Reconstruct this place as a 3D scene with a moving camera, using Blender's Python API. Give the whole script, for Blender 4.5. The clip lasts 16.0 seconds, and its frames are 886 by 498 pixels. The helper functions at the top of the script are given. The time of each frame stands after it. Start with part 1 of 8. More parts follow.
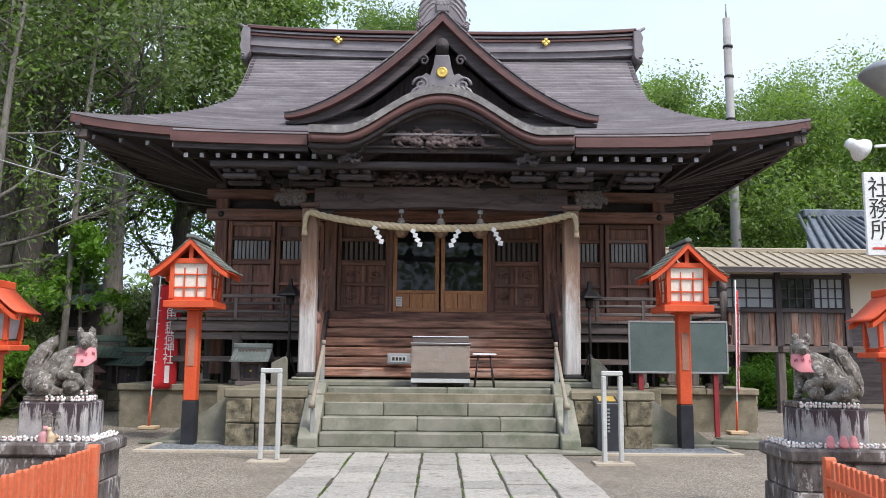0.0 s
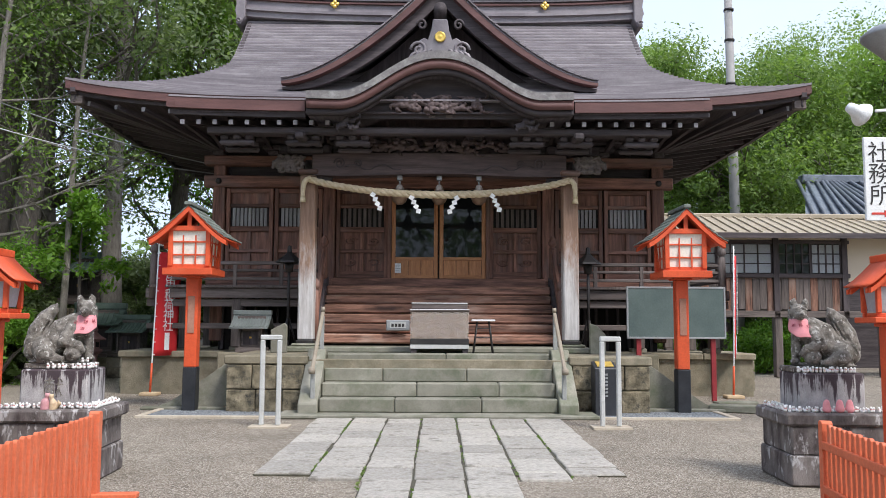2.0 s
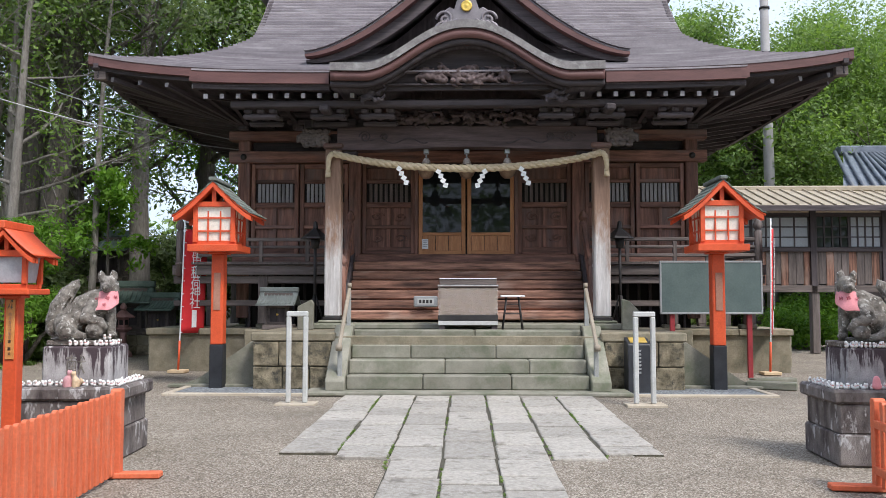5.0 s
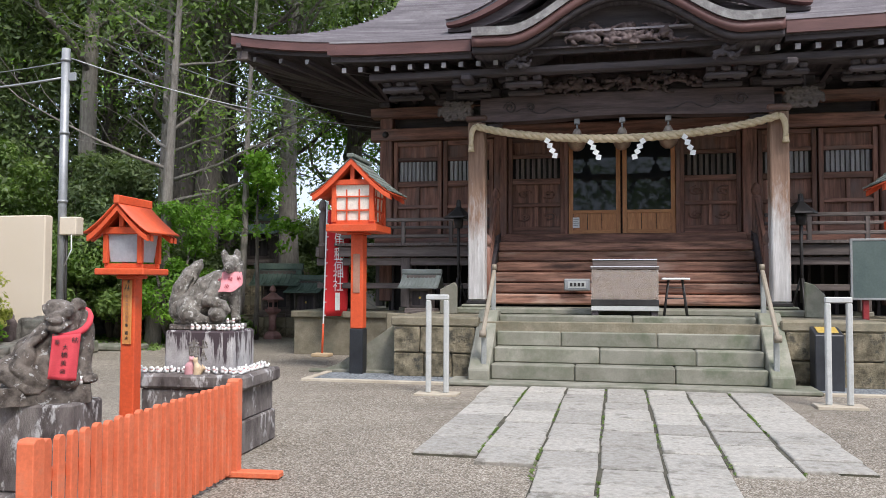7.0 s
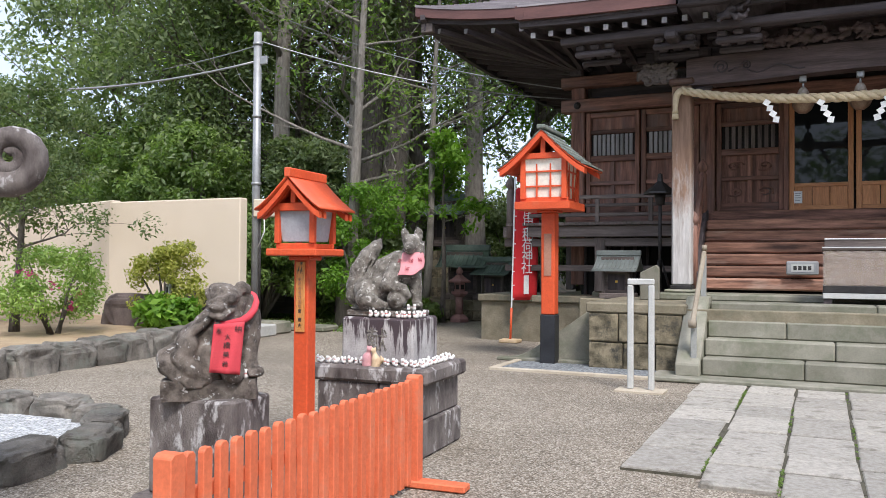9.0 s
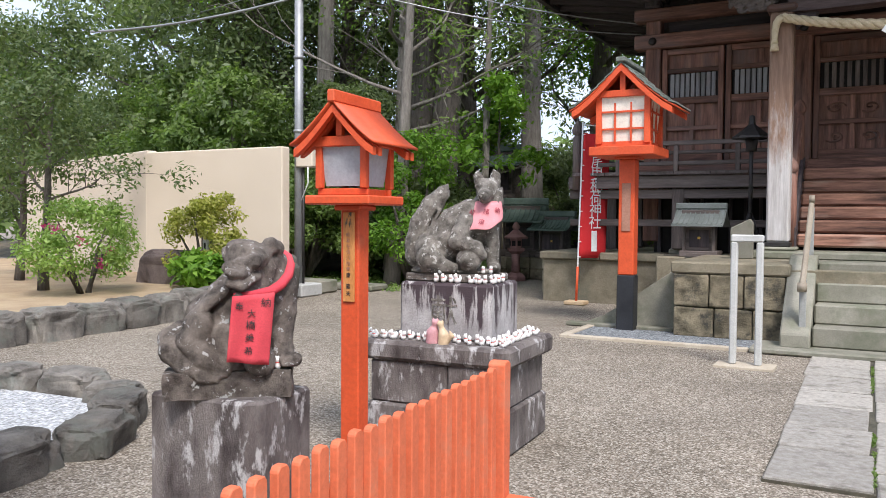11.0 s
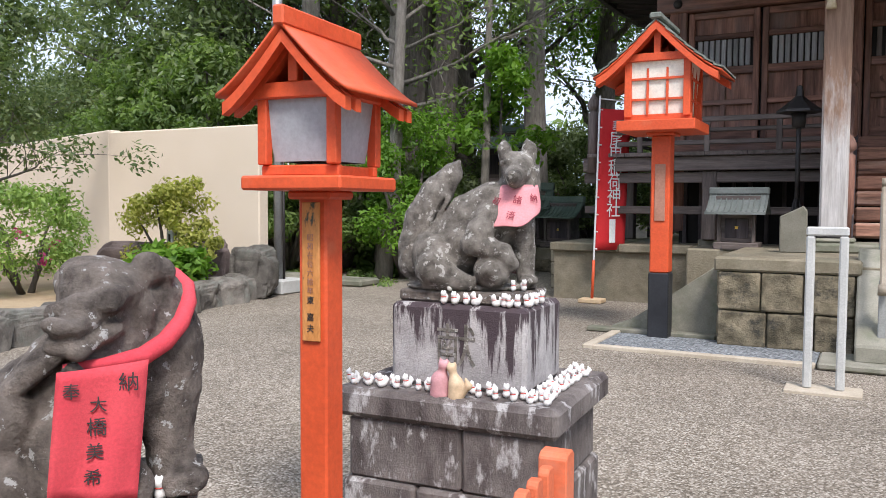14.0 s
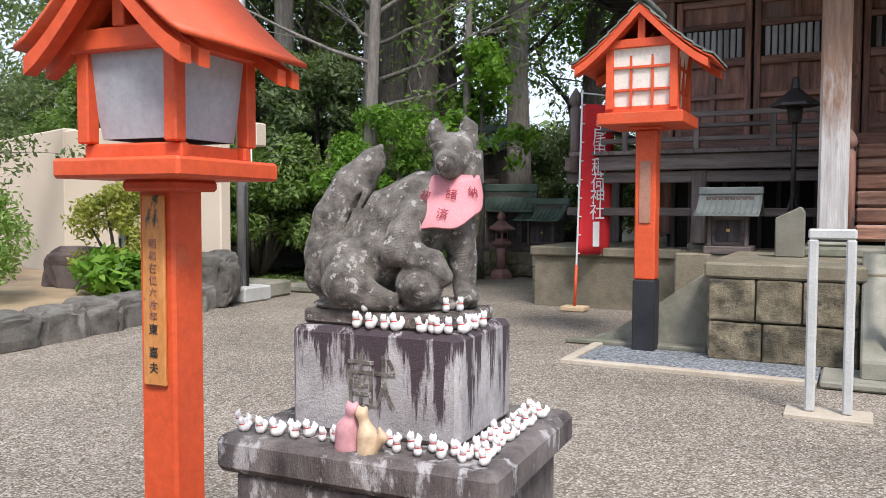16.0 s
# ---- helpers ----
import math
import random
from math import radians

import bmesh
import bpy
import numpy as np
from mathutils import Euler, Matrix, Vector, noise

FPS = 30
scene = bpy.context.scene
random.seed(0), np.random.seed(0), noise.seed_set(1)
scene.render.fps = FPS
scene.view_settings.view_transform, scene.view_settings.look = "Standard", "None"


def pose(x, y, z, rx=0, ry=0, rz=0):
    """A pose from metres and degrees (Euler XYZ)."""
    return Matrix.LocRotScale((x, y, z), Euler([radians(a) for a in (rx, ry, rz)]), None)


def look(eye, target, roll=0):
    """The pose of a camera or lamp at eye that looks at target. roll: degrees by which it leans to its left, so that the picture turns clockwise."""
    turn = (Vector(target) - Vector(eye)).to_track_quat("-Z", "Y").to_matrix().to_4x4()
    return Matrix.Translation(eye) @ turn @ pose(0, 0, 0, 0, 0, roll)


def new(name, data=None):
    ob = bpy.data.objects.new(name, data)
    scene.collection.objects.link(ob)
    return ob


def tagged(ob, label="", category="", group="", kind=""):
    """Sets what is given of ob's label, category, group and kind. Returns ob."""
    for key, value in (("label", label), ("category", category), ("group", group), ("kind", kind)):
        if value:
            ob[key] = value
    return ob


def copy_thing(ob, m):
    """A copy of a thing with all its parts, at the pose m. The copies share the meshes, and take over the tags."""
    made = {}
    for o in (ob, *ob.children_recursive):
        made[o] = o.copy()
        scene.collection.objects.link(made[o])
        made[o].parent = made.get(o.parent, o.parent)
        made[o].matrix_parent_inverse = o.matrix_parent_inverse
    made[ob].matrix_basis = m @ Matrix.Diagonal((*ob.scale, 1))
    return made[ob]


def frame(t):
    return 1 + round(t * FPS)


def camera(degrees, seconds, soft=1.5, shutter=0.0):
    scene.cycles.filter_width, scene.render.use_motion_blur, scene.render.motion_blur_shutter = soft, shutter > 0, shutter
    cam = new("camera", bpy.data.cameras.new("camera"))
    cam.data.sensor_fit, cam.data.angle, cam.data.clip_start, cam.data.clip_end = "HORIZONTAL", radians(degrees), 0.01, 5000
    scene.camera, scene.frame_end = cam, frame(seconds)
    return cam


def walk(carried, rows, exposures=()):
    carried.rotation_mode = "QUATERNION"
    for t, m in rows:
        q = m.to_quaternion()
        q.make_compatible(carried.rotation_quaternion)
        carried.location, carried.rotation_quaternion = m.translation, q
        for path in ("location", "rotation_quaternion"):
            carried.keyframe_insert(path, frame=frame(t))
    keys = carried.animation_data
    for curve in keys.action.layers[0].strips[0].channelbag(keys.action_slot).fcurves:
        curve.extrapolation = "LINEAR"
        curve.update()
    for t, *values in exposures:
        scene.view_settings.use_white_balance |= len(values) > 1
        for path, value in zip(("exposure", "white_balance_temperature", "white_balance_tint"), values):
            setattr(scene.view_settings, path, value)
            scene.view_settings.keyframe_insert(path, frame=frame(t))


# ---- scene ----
cam = camera(57.3, 16.0, soft=0.7)
PATH = [
    (0, (-0.030, -0.150, 1.450), (-0.020, 1.833, 1.711), 0.5),
    (0.5, (-0.045, -0.148, 1.445), (-0.035, 1.837, 1.690), 0.5),
    (1, (-0.045, -0.148, 1.450), (-0.040, 1.841, 1.667), 0.4),
    (1.5, (-0.041, -0.149, 1.454), (-0.034, 1.842, 1.649), 0.4),
    (2, (-0.038, -0.143, 1.452), (-0.023, 1.849, 1.631), 0.3),
    (2.5, (-0.015, -0.137, 1.456), (0.008, 1.856, 1.621), 0.3),
    (3, (0.000, -0.120, 1.454), (0.032, 1.874, 1.607), 0.3),
    (5.5, (-0.055, 0.339, 1.417), (-0.151, 2.333, 1.533), 0.1),
    (6, (-0.054, 0.610, 1.413), (-0.212, 2.601, 1.519), 0.2),
    (6.5, (-0.060, 0.880, 1.416), (-0.333, 2.859, 1.512), 0.1),
    (7, (-0.112, 1.144, 1.410), (-0.529, 3.098, 1.493), 0.2),
    (7.5, (-0.161, 1.404, 1.410), (-0.716, 3.324, 1.477), 0.3),
    (8, (-0.199, 1.621, 1.430), (-0.877, 3.501, 1.486), 0.3),
    (8.5, (-0.301, 1.823, 1.425), (-1.079, 3.665, 1.472), 0.4),
    (9, (-0.481, 2.036, 1.414), (-1.330, 3.847, 1.450), 0.4),
    (9.5, (-0.634, 2.311, 1.386), (-1.527, 4.101, 1.390), 0.4),
    (10, (-0.814, 2.598, 1.389), (-1.740, 4.370, 1.362), 0.4),
    (10.2, (-0.899, 2.698, 1.386), (-1.836, 4.464, 1.349), 0.4),
    (12.3, (-1.715, 3.650, 1.402), (-2.660, 5.410, 1.298), 0.4),
    (12.5, (-1.775, 3.728, 1.405), (-2.718, 5.489, 1.302), 0.4),
    (13, (-1.864, 3.952, 1.402), (-2.806, 5.714, 1.299), 0.4),
    (13.5, (-1.944, 4.212, 1.414), (-2.882, 5.975, 1.311), 0.3),
    (14, (-2.050, 4.440, 1.415), (-2.980, 6.207, 1.305), 0.3),
    (14.5, (-2.106, 4.599, 1.408), (-3.034, 6.368, 1.307), 0.2),
    (15, (-2.149, 4.798, 1.401), (-3.063, 6.574, 1.305), 0.2),
    (15.5, (-2.152, 5.032, 1.400), (-3.064, 6.810, 1.307), 0.1),
    (16, (-2.177, 5.229, 1.390), (-3.088, 7.006, 1.289), 0.2),
]
walk(cam, [(t, look(eye, target, roll)) for t, eye, target, roll in PATH], exposures=[(0.0, 0.40, 6150, 12.5), (6.0, 0.42, 6150, 12.5), (10.0, 0.52, 6200, 13.5), (16.0, 0.52, 6200, 14.5)])

# ---- light: bright overcast, soft sun from the front right ----
world = bpy.data.worlds.new("overcast_sky")
scene.world = world
world.use_nodes = True
wn = world.node_tree.nodes
wl = world.node_tree.links
bg = wn["Background"]
sky = wn.new("ShaderNodeTexSky")
sky.sky_type, sky.sun_disc = "NISHITA", False
SUN_EL, SUN_AZ = radians(52), radians(140)
sky.sun_elevation, sky.sun_rotation = SUN_EL, SUN_AZ
sky.dust_density, sky.air_density, sky.ozone_density = 4.0, 1.0, 1.0
# thin cloud cover: bleaches the blue sky towards white
cover = wn.new("ShaderNodeMix")
cover.data_type = "RGBA"
cover.inputs[0].default_value = 0.72
cl = wn.new("ShaderNodeTexNoise")
cl.inputs["Scale"].default_value, cl.inputs["Detail"].default_value = 2.2, 6
cr = wn.new("ShaderNodeValToRGB")
cr.color_ramp.elements[0].color, cr.color_ramp.elements[1].color = (6.3, 7.5, 9.4, 1), (8.2, 9.0, 10.4, 1)
cr.color_ramp.elements[0].position, cr.color_ramp.elements[1].position = 0.35, 0.65
wtc = wn.new("ShaderNodeTexCoord")
wl.new(wtc.outputs["Generated"], cl.inputs["Vector"])
wl.new(cl.outputs["Fac"], cr.inputs["Fac"])
wl.new(sky.outputs["Color"], cover.inputs[6])
wl.new(cr.outputs["Color"], cover.inputs[7])
wl.new(cover.outputs[2], bg.inputs["Color"])
bg.inputs["Strength"].default_value = 0.118
sun = new("sun", bpy.data.lights.new("sun", "SUN"))
sun.data.energy, sun.data.angle, sun.data.color = 3.1, radians(14), (1.0, 0.95, 0.87)
SUN_DIR = Vector((math.sin(SUN_AZ) * math.cos(SUN_EL), math.cos(SUN_AZ) * math.cos(SUN_EL), math.sin(SUN_EL)))
sun.matrix_world = look(SUN_DIR * 60, (0, 0, 0))
# ---- materials ----
def nodes_of(name):
    m = bpy.data.materials.new(name)
    m.use_nodes = True
    nt = m.node_tree
    return m, nt, nt.nodes["Principled BSDF"]


def ramp(nt, src, stops):
    r = nt.nodes.new("ShaderNodeValToRGB")
    el = r.color_ramp.elements
    while len(el) < len(stops):
        el.new(0.5)
    for e, (p, c) in zip(el, stops):
        e.position, e.color = p, (*c, 1)
    nt.links.new(src, r.inputs["Fac"])
    return r.outputs["Color"]


def noise_node(nt, vec, scale, detail=5, rough=0.6):
    n = nt.nodes.new("ShaderNodeTexNoise")
    n.inputs["Scale"].default_value, n.inputs["Detail"].default_value, n.inputs["Roughness"].default_value = scale, detail, rough
    nt.links.new(vec, n.inputs["Vector"])
    return n.outputs["Fac"]


def coords(nt, space="Object", stretch=(1, 1, 1), vary=True):
    tc = nt.nodes.new("ShaderNodeTexCoord")
    mp = nt.nodes.new("ShaderNodeMapping")
    mp.inputs["Scale"].default_value = stretch
    nt.links.new(tc.outputs[space], mp.inputs["Vector"])
    if vary:
        oi = nt.nodes.new("ShaderNodeObjectInfo")
        mu = nt.nodes.new("ShaderNodeMath")
        mu.operation = "MULTIPLY"
        mu.inputs[1].default_value = 37.0
        nt.links.new(oi.outputs["Random"], mu.inputs[0])
        nt.links.new(mu.outputs[0], mp.inputs["Location"])
    return mp.outputs["Vector"]


def mix(nt, a, b, fac, mode="MIX"):
    m = nt.nodes.new("ShaderNodeMix")
    m.data_type, m.blend_type = "RGBA", mode
    for sock, v in ((m.inputs[0], fac), (m.inputs[6], a), (m.inputs[7], b)):
        if isinstance(v, (int, float)):
            sock.default_value = v
        elif isinstance(v, tuple):
            sock.default_value = (*v, 1)
        else:
            nt.links.new(v, sock)
    return m.outputs[2]


def bump(nt, bsdf, src, strength, dist=0.01):
    b = nt.nodes.new("ShaderNodeBump")
    b.inputs["Strength"].default_value, b.inputs["Distance"].default_value = strength, dist
    nt.links.new(src, b.inputs["Height"])
    nt.links.new(b.outputs["Normal"], bsdf.inputs["Normal"])


def mottled(name, dark, light, scale=6, fine=60, rough=0.8, bumps=0.3, stretch=(1, 1, 1), metal=0.0, stain=None, stain_scale=1.5, stain_lo=0.5, stain_hi=0.62, space="Object", tint=0.0, dist=0.01, spec=0.4):
    """Two-scale surface: broad mottling, fine grain, an optional stain layer with a shape of its own."""
    m, nt, b = nodes_of(name)
    v = coords(nt, space, stretch, vary=space == "Object")
    big, small = noise_node(nt, v, scale), noise_node(nt, v, fine, 6, 0.7)
    col = ramp(nt, big, [(0.32, dark), (0.68, light)])
    shade = ramp(nt, small, [(0.25, (0.72,) * 3), (0.75, (1.15,) * 3)])
    col = mix(nt, col, shade, 0.8, "MULTIPLY")
    if stain:
        s = noise_node(nt, v, stain_scale, 8, 0.68)
        f = ramp(nt, s, [(stain_lo, (0, 0, 0)), (stain_hi, (1, 1, 1))])
        col = mix(nt, col, stain, f)
    if tint:
        oi = nt.nodes.new("ShaderNodeObjectInfo")
        t = ramp(nt, oi.outputs["Random"], [(0.0, (1 - tint,) * 3), (1.0, (1 + tint,) * 3)])
        col = mix(nt, col, t, 1.0, "MULTIPLY")
    nt.links.new(col, b.inputs["Base Color"])
    b.inputs["Roughness"].default_value, b.inputs["Metallic"].default_value = rough, metal
    b.inputs["Specular IOR Level"].default_value = spec
    if bumps:
        bump(nt, b, small, bumps, dist)
    return m


def timber(name, dark, light, rough=0.7, tint=0.25, grey=None, grey_lo=0.5, grey_hi=0.7):
    """Wood with grain along each axis: a dict of three materials."""
    out = {}
    for ax, st in (("x", (1.2, 14, 14)), ("y", (14, 1.2, 14)), ("z", (14, 14, 1.2))):
        m, nt, b = nodes_of(name + "_" + ax)
        v = coords(nt, "Object", st)
        g1, g2 = noise_node(nt, v, 1.0, 4, 0.6), noise_node(nt, v, 5.0, 6, 0.75)
        col = ramp(nt, g1, [(0.3, dark), (0.7, light)])
        col = mix(nt, col, ramp(nt, g2, [(0.3, (0.6,) * 3), (0.72, (1.2,) * 3)]), 0.85, "MULTIPLY")
        if grey:
            w = noise_node(nt, coords(nt, "Object", tuple(0.4 + 0.12 * s for s in st)), 1.3, 5, 0.6)
            col = mix(nt, col, grey, ramp(nt, w, [(grey_lo, (0, 0, 0)), (grey_hi, (0.85,) * 3)]))
        oi = nt.nodes.new("ShaderNodeObjectInfo")
        col = mix(nt, col, ramp(nt, oi.outputs["Random"], [(0.0, (1 - tint,) * 3), (1.0, (1 + tint,) * 3)]), 1.0, "MULTIPLY")
        nt.links.new(col, b.inputs["Base Color"])
        b.inputs["Roughness"].default_value = rough
        b.inputs["Specular IOR Level"].default_value = 0.35
        bump(nt, b, g2, 0.45, 0.006)
        out[ax] = m
    return out


BEAMWOOD = timber("dull_brown_beam_wood", (0.055, 0.038, 0.037), (0.150, 0.108, 0.104), tint=0.15)
DARKWOOD = timber("aged_dark_wood", (0.036, 0.029, 0.031), (0.098, 0.080, 0.083), tint=0.25)
REDWOOD = timber("reddish_brown_wood", (0.082, 0.040, 0.030), (0.33, 0.165, 0.118), tint=0.3, grey=(0.15, 0.115, 0.105), grey_lo=0.5, grey_hi=0.75)
STEPWOOD = timber("worn_step_wood", (0.045, 0.022, 0.016), (0.40, 0.205, 0.140), tint=0.3, grey=(0.42, 0.30, 0.24), grey_lo=0.52, grey_hi=0.72)
PALEWOOD = timber("weathered_pale_wood", (0.30, 0.24, 0.20), (0.50, 0.45, 0.40), tint=0.08, grey=(0.24, 0.15, 0.10), grey_lo=0.5, grey_hi=0.75)
SLATWOOD = timber("pale_grey_slat", (0.22, 0.215, 0.22), (0.38, 0.37, 0.375), tint=0.15)
TIPWOOD = timber("pale_rafter_end", (0.20, 0.19, 0.195), (0.34, 0.325, 0.33), tint=0.3)
GREYWOOD = timber("grey_weathered_wood", (0.075, 0.060, 0.055), (0.19, 0.155, 0.14), tint=0.2)


def pillar_mat():
    """Square pillar: brown above, bleached and paint-worn towards its foot."""
    m, nt, b = nodes_of("bleached_pillar_wood")
    v = coords(nt, "Object", (14, 14, 1.0))
    g1, g2 = noise_node(nt, v, 1.0, 5, 0.65), noise_node(nt, v, 5.0, 6, 0.75)
    brown = ramp(nt, g1, [(0.3, (0.17, 0.095, 0.060)), (0.7, (0.33, 0.21, 0.145))])
    pale = ramp(nt, g1, [(0.3, (0.36, 0.33, 0.31)), (0.7, (0.62, 0.60, 0.585))])
    sep = nt.nodes.new("ShaderNodeSeparateXYZ")
    nt.links.new(coords(nt, "Object", vary=False), sep.inputs[0])
    ma = nt.nodes.new("ShaderNodeMath")
    ma.operation, ma.inputs[1].default_value = "MULTIPLY_ADD", -0.32
    nt.links.new(sep.outputs["Z"], ma.inputs[0])
    nt.links.new(noise_node(nt, coords(nt, "Object", (5, 5, 1.2)), 1.0, 6, 0.7), ma.inputs[2])
    col = mix(nt, brown, pale, ramp(nt, ma.outputs[0], [(0.42, (0, 0, 0)), (0.66, (1, 1, 1))]))
    col = mix(nt, col, ramp(nt, g2, [(0.3, (0.7,) * 3), (0.72, (1.15,) * 3)]), 0.8, "MULTIPLY")
    nt.links.new(col, b.inputs["Base Color"])
    b.inputs["Roughness"].default_value = 0.75
    bump(nt, b, g2, 0.45, 0.006)
    return m


PILLAR = pillar_mat()
DOORWOOD = timber("orange_door_wood", (0.44, 0.185, 0.075), (0.62, 0.30, 0.135), rough=0.5, tint=0.08)
VERMILION = mottled("vermilion_paint", (0.56, 0.075, 0.022), (0.68, 0.10, 0.030), 3, 40, 0.5, 0.12, stain=(0.50, 0.13, 0.06), stain_scale=2.5, stain_lo=0.6, stain_hi=0.75)
FENCERED = mottled("faded_vermilion_paint", (0.58, 0.13, 0.055), (0.70, 0.17, 0.075), 3, 40, 0.6, 0.15, stain=(0.50, 0.20, 0.12), stain_scale=3.0, stain_lo=0.58, stain_hi=0.75)
BLACKPAINT = mottled("black_paint", (0.012, 0.013, 0.016), (0.03, 0.031, 0.036), 4, 50, 0.45, 0.1)
COPPER = mottled("aged_copper_roof", (0.150, 0.128, 0.138), (0.235, 0.210, 0.218), 0.8, 25, 0.48, 0.1, stain=(0.29, 0.265, 0.27), stain_scale=0.7, stain_lo=0.5, stain_hi=0.7, tint=0.12, spec=0.5)
FASCIA = mottled("red_brown_fascia", (0.088, 0.040, 0.036), (0.150, 0.070, 0.062), 2, 30, 0.55, 0.1, stretch=(0.5, 3, 3))
COPPERTRIM = mottled("weathered_copper_edge", (0.13, 0.118, 0.116), (0.24, 0.225, 0.215), 5, 40, 0.6, 0.2, stain=(0.29, 0.29, 0.27), stain_scale=4, stain_lo=0.52, stain_hi=0.66)
GREENROOF = mottled("mossy_shingle", (0.10, 0.12, 0.10), (0.24, 0.26, 0.23), 7, 60, 0.85, 0.4, tint=0.18)
STONE = mottled("grey_step_stone", (0.178, 0.170, 0.130), (0.285, 0.272, 0.222), 2.5, 70, 0.85, 0.25, stain=(0.125, 0.135, 0.090), stain_scale=2.2, stain_lo=0.46, stain_hi=0.66, tint=0.16)
ROUGHSTONE = mottled("rough_tan_stone", (0.085, 0.072, 0.045), (0.34, 0.285, 0.19), 6, 60, 0.92, 1.0, stain=(0.060, 0.055, 0.042), stain_scale=5, stain_lo=0.52, stain_hi=0.64, tint=0.25, dist=0.02)
TUFF = mottled("tan_tuff_stone", (0.185, 0.158, 0.105), (0.30, 0.262, 0.188), 4, 40, 0.95, 0.6, stain=(0.14, 0.135, 0.095), stain_scale=1.6, stain_lo=0.5, stain_hi=0.7, tint=0.12, dist=0.02)
PAVE = mottled("pale_granite_paving", (0.36, 0.330, 0.285), (0.54, 0.505, 0.450), 24, 150, 0.9, 1.0, stain=(0.24, 0.222, 0.185), stain_scale=5.0, stain_lo=0.55, stain_hi=0.66, tint=0.15, dist=0.016)


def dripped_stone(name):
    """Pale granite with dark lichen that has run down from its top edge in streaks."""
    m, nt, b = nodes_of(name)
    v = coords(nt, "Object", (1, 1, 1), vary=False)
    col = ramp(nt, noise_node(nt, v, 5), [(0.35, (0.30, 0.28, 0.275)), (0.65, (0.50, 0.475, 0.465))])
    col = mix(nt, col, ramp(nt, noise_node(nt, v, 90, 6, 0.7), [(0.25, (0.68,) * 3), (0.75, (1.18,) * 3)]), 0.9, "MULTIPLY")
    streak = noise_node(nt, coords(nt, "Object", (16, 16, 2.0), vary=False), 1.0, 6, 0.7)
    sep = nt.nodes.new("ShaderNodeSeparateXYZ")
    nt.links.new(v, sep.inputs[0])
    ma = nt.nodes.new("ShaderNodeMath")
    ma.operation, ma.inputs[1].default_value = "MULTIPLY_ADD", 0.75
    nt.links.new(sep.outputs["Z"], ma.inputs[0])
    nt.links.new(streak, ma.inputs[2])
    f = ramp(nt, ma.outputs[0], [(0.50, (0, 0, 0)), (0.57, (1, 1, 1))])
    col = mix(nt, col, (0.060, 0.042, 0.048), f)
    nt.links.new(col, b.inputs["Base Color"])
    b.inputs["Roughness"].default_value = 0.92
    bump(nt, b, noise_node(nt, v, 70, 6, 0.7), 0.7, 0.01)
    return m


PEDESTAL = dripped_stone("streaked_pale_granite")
PLINTH = mottled("dark_weathered_plinth", (0.058, 0.044, 0.042), (0.235, 0.205, 0.19), 4.5, 80, 0.92, 0.8, stain=(0.44, 0.42, 0.41), stain_scale=7, stain_lo=0.555, stain_hi=0.63, stretch=(1.6, 1.6, 0.7), dist=0.012)
STATUE = mottled("lichen_grey_statue", (0.085, 0.074, 0.062), (0.34, 0.310, 0.27), 17, 130, 0.95, 1.0, stain=(0.50, 0.48, 0.44), stain_scale=26, stain_lo=0.575, stain_hi=0.605, dist=0.016)
STATUEDARK = mottled("dark_lichen_statue", (0.060, 0.048, 0.040), (0.285, 0.240, 0.205), 15, 130, 0.95, 1.0, stain=(0.50, 0.49, 0.47), stain_scale=20, stain_lo=0.59, stain_hi=0.615, dist=0.016)
PLASTER = mottled("beige_render", (0.60, 0.51, 0.40), (0.66, 0.565, 0.45), 0.8, 60, 0.9, 0.15, space="Object")
ROCK = mottled("garden_rock", (0.085, 0.076, 0.066), (0.27, 0.245, 0.212), 5, 60, 0.9, 1.0, stain=(0.17, 0.175, 0.15), stain_scale=3.5, stain_lo=0.5, stain_hi=0.65, tint=0.3, dist=0.02)
BROWNROCK = mottled("purple_brown_rock", (0.075, 0.055, 0.052), (0.16, 0.125, 0.115), 2.5, 40, 0.9, 0.8, dist=0.02)
METALGREY = mottled("galvanised_steel", (0.28, 0.285, 0.29), (0.38, 0.385, 0.39), 4, 60, 0.5, 0.05, metal=0.5)
CONCRETE = mottled("pale_concrete", (0.42, 0.42, 0.40), (0.55, 0.55, 0.53), 2, 80, 0.85, 0.2, stain=(0.33, 0.33, 0.31), stain_scale=3, stain_lo=0.55, stain_hi=0.72)
POLECONC = mottled("utility_pole_concrete", (0.26, 0.25, 0.24), (0.34, 0.33, 0.32), 2, 60, 0.85, 0.2)
GREENBOARD = mottled("green_chalkboard", (0.075, 0.105, 0.10), (0.105, 0.14, 0.132), 2, 30, 0.6, 0.02)
WHITE = mottled("white_paint", (0.72, 0.72, 0.71), (0.80, 0.80, 0.79), 3, 40, 0.6, 0.05)
PAPER = mottled("white_paper", (0.78, 0.78, 0.77), (0.84, 0.84, 0.83), 3, 40, 0.9, 0.02)
PORCELAIN = mottled("white_porcelain", (0.74, 0.72, 0.69), (0.82, 0.81, 0.79), 10, 60, 0.35, 0.0)
REDDOT = mottled("red_glaze", (0.55, 0.05, 0.04), (0.62, 0.07, 0.05), 10, 60, 0.4, 0.0)
PINKCLOTH = mottled("pink_cloth", (0.66, 0.25, 0.27), (0.76, 0.33, 0.35), 4, 150, 0.9, 0.25)
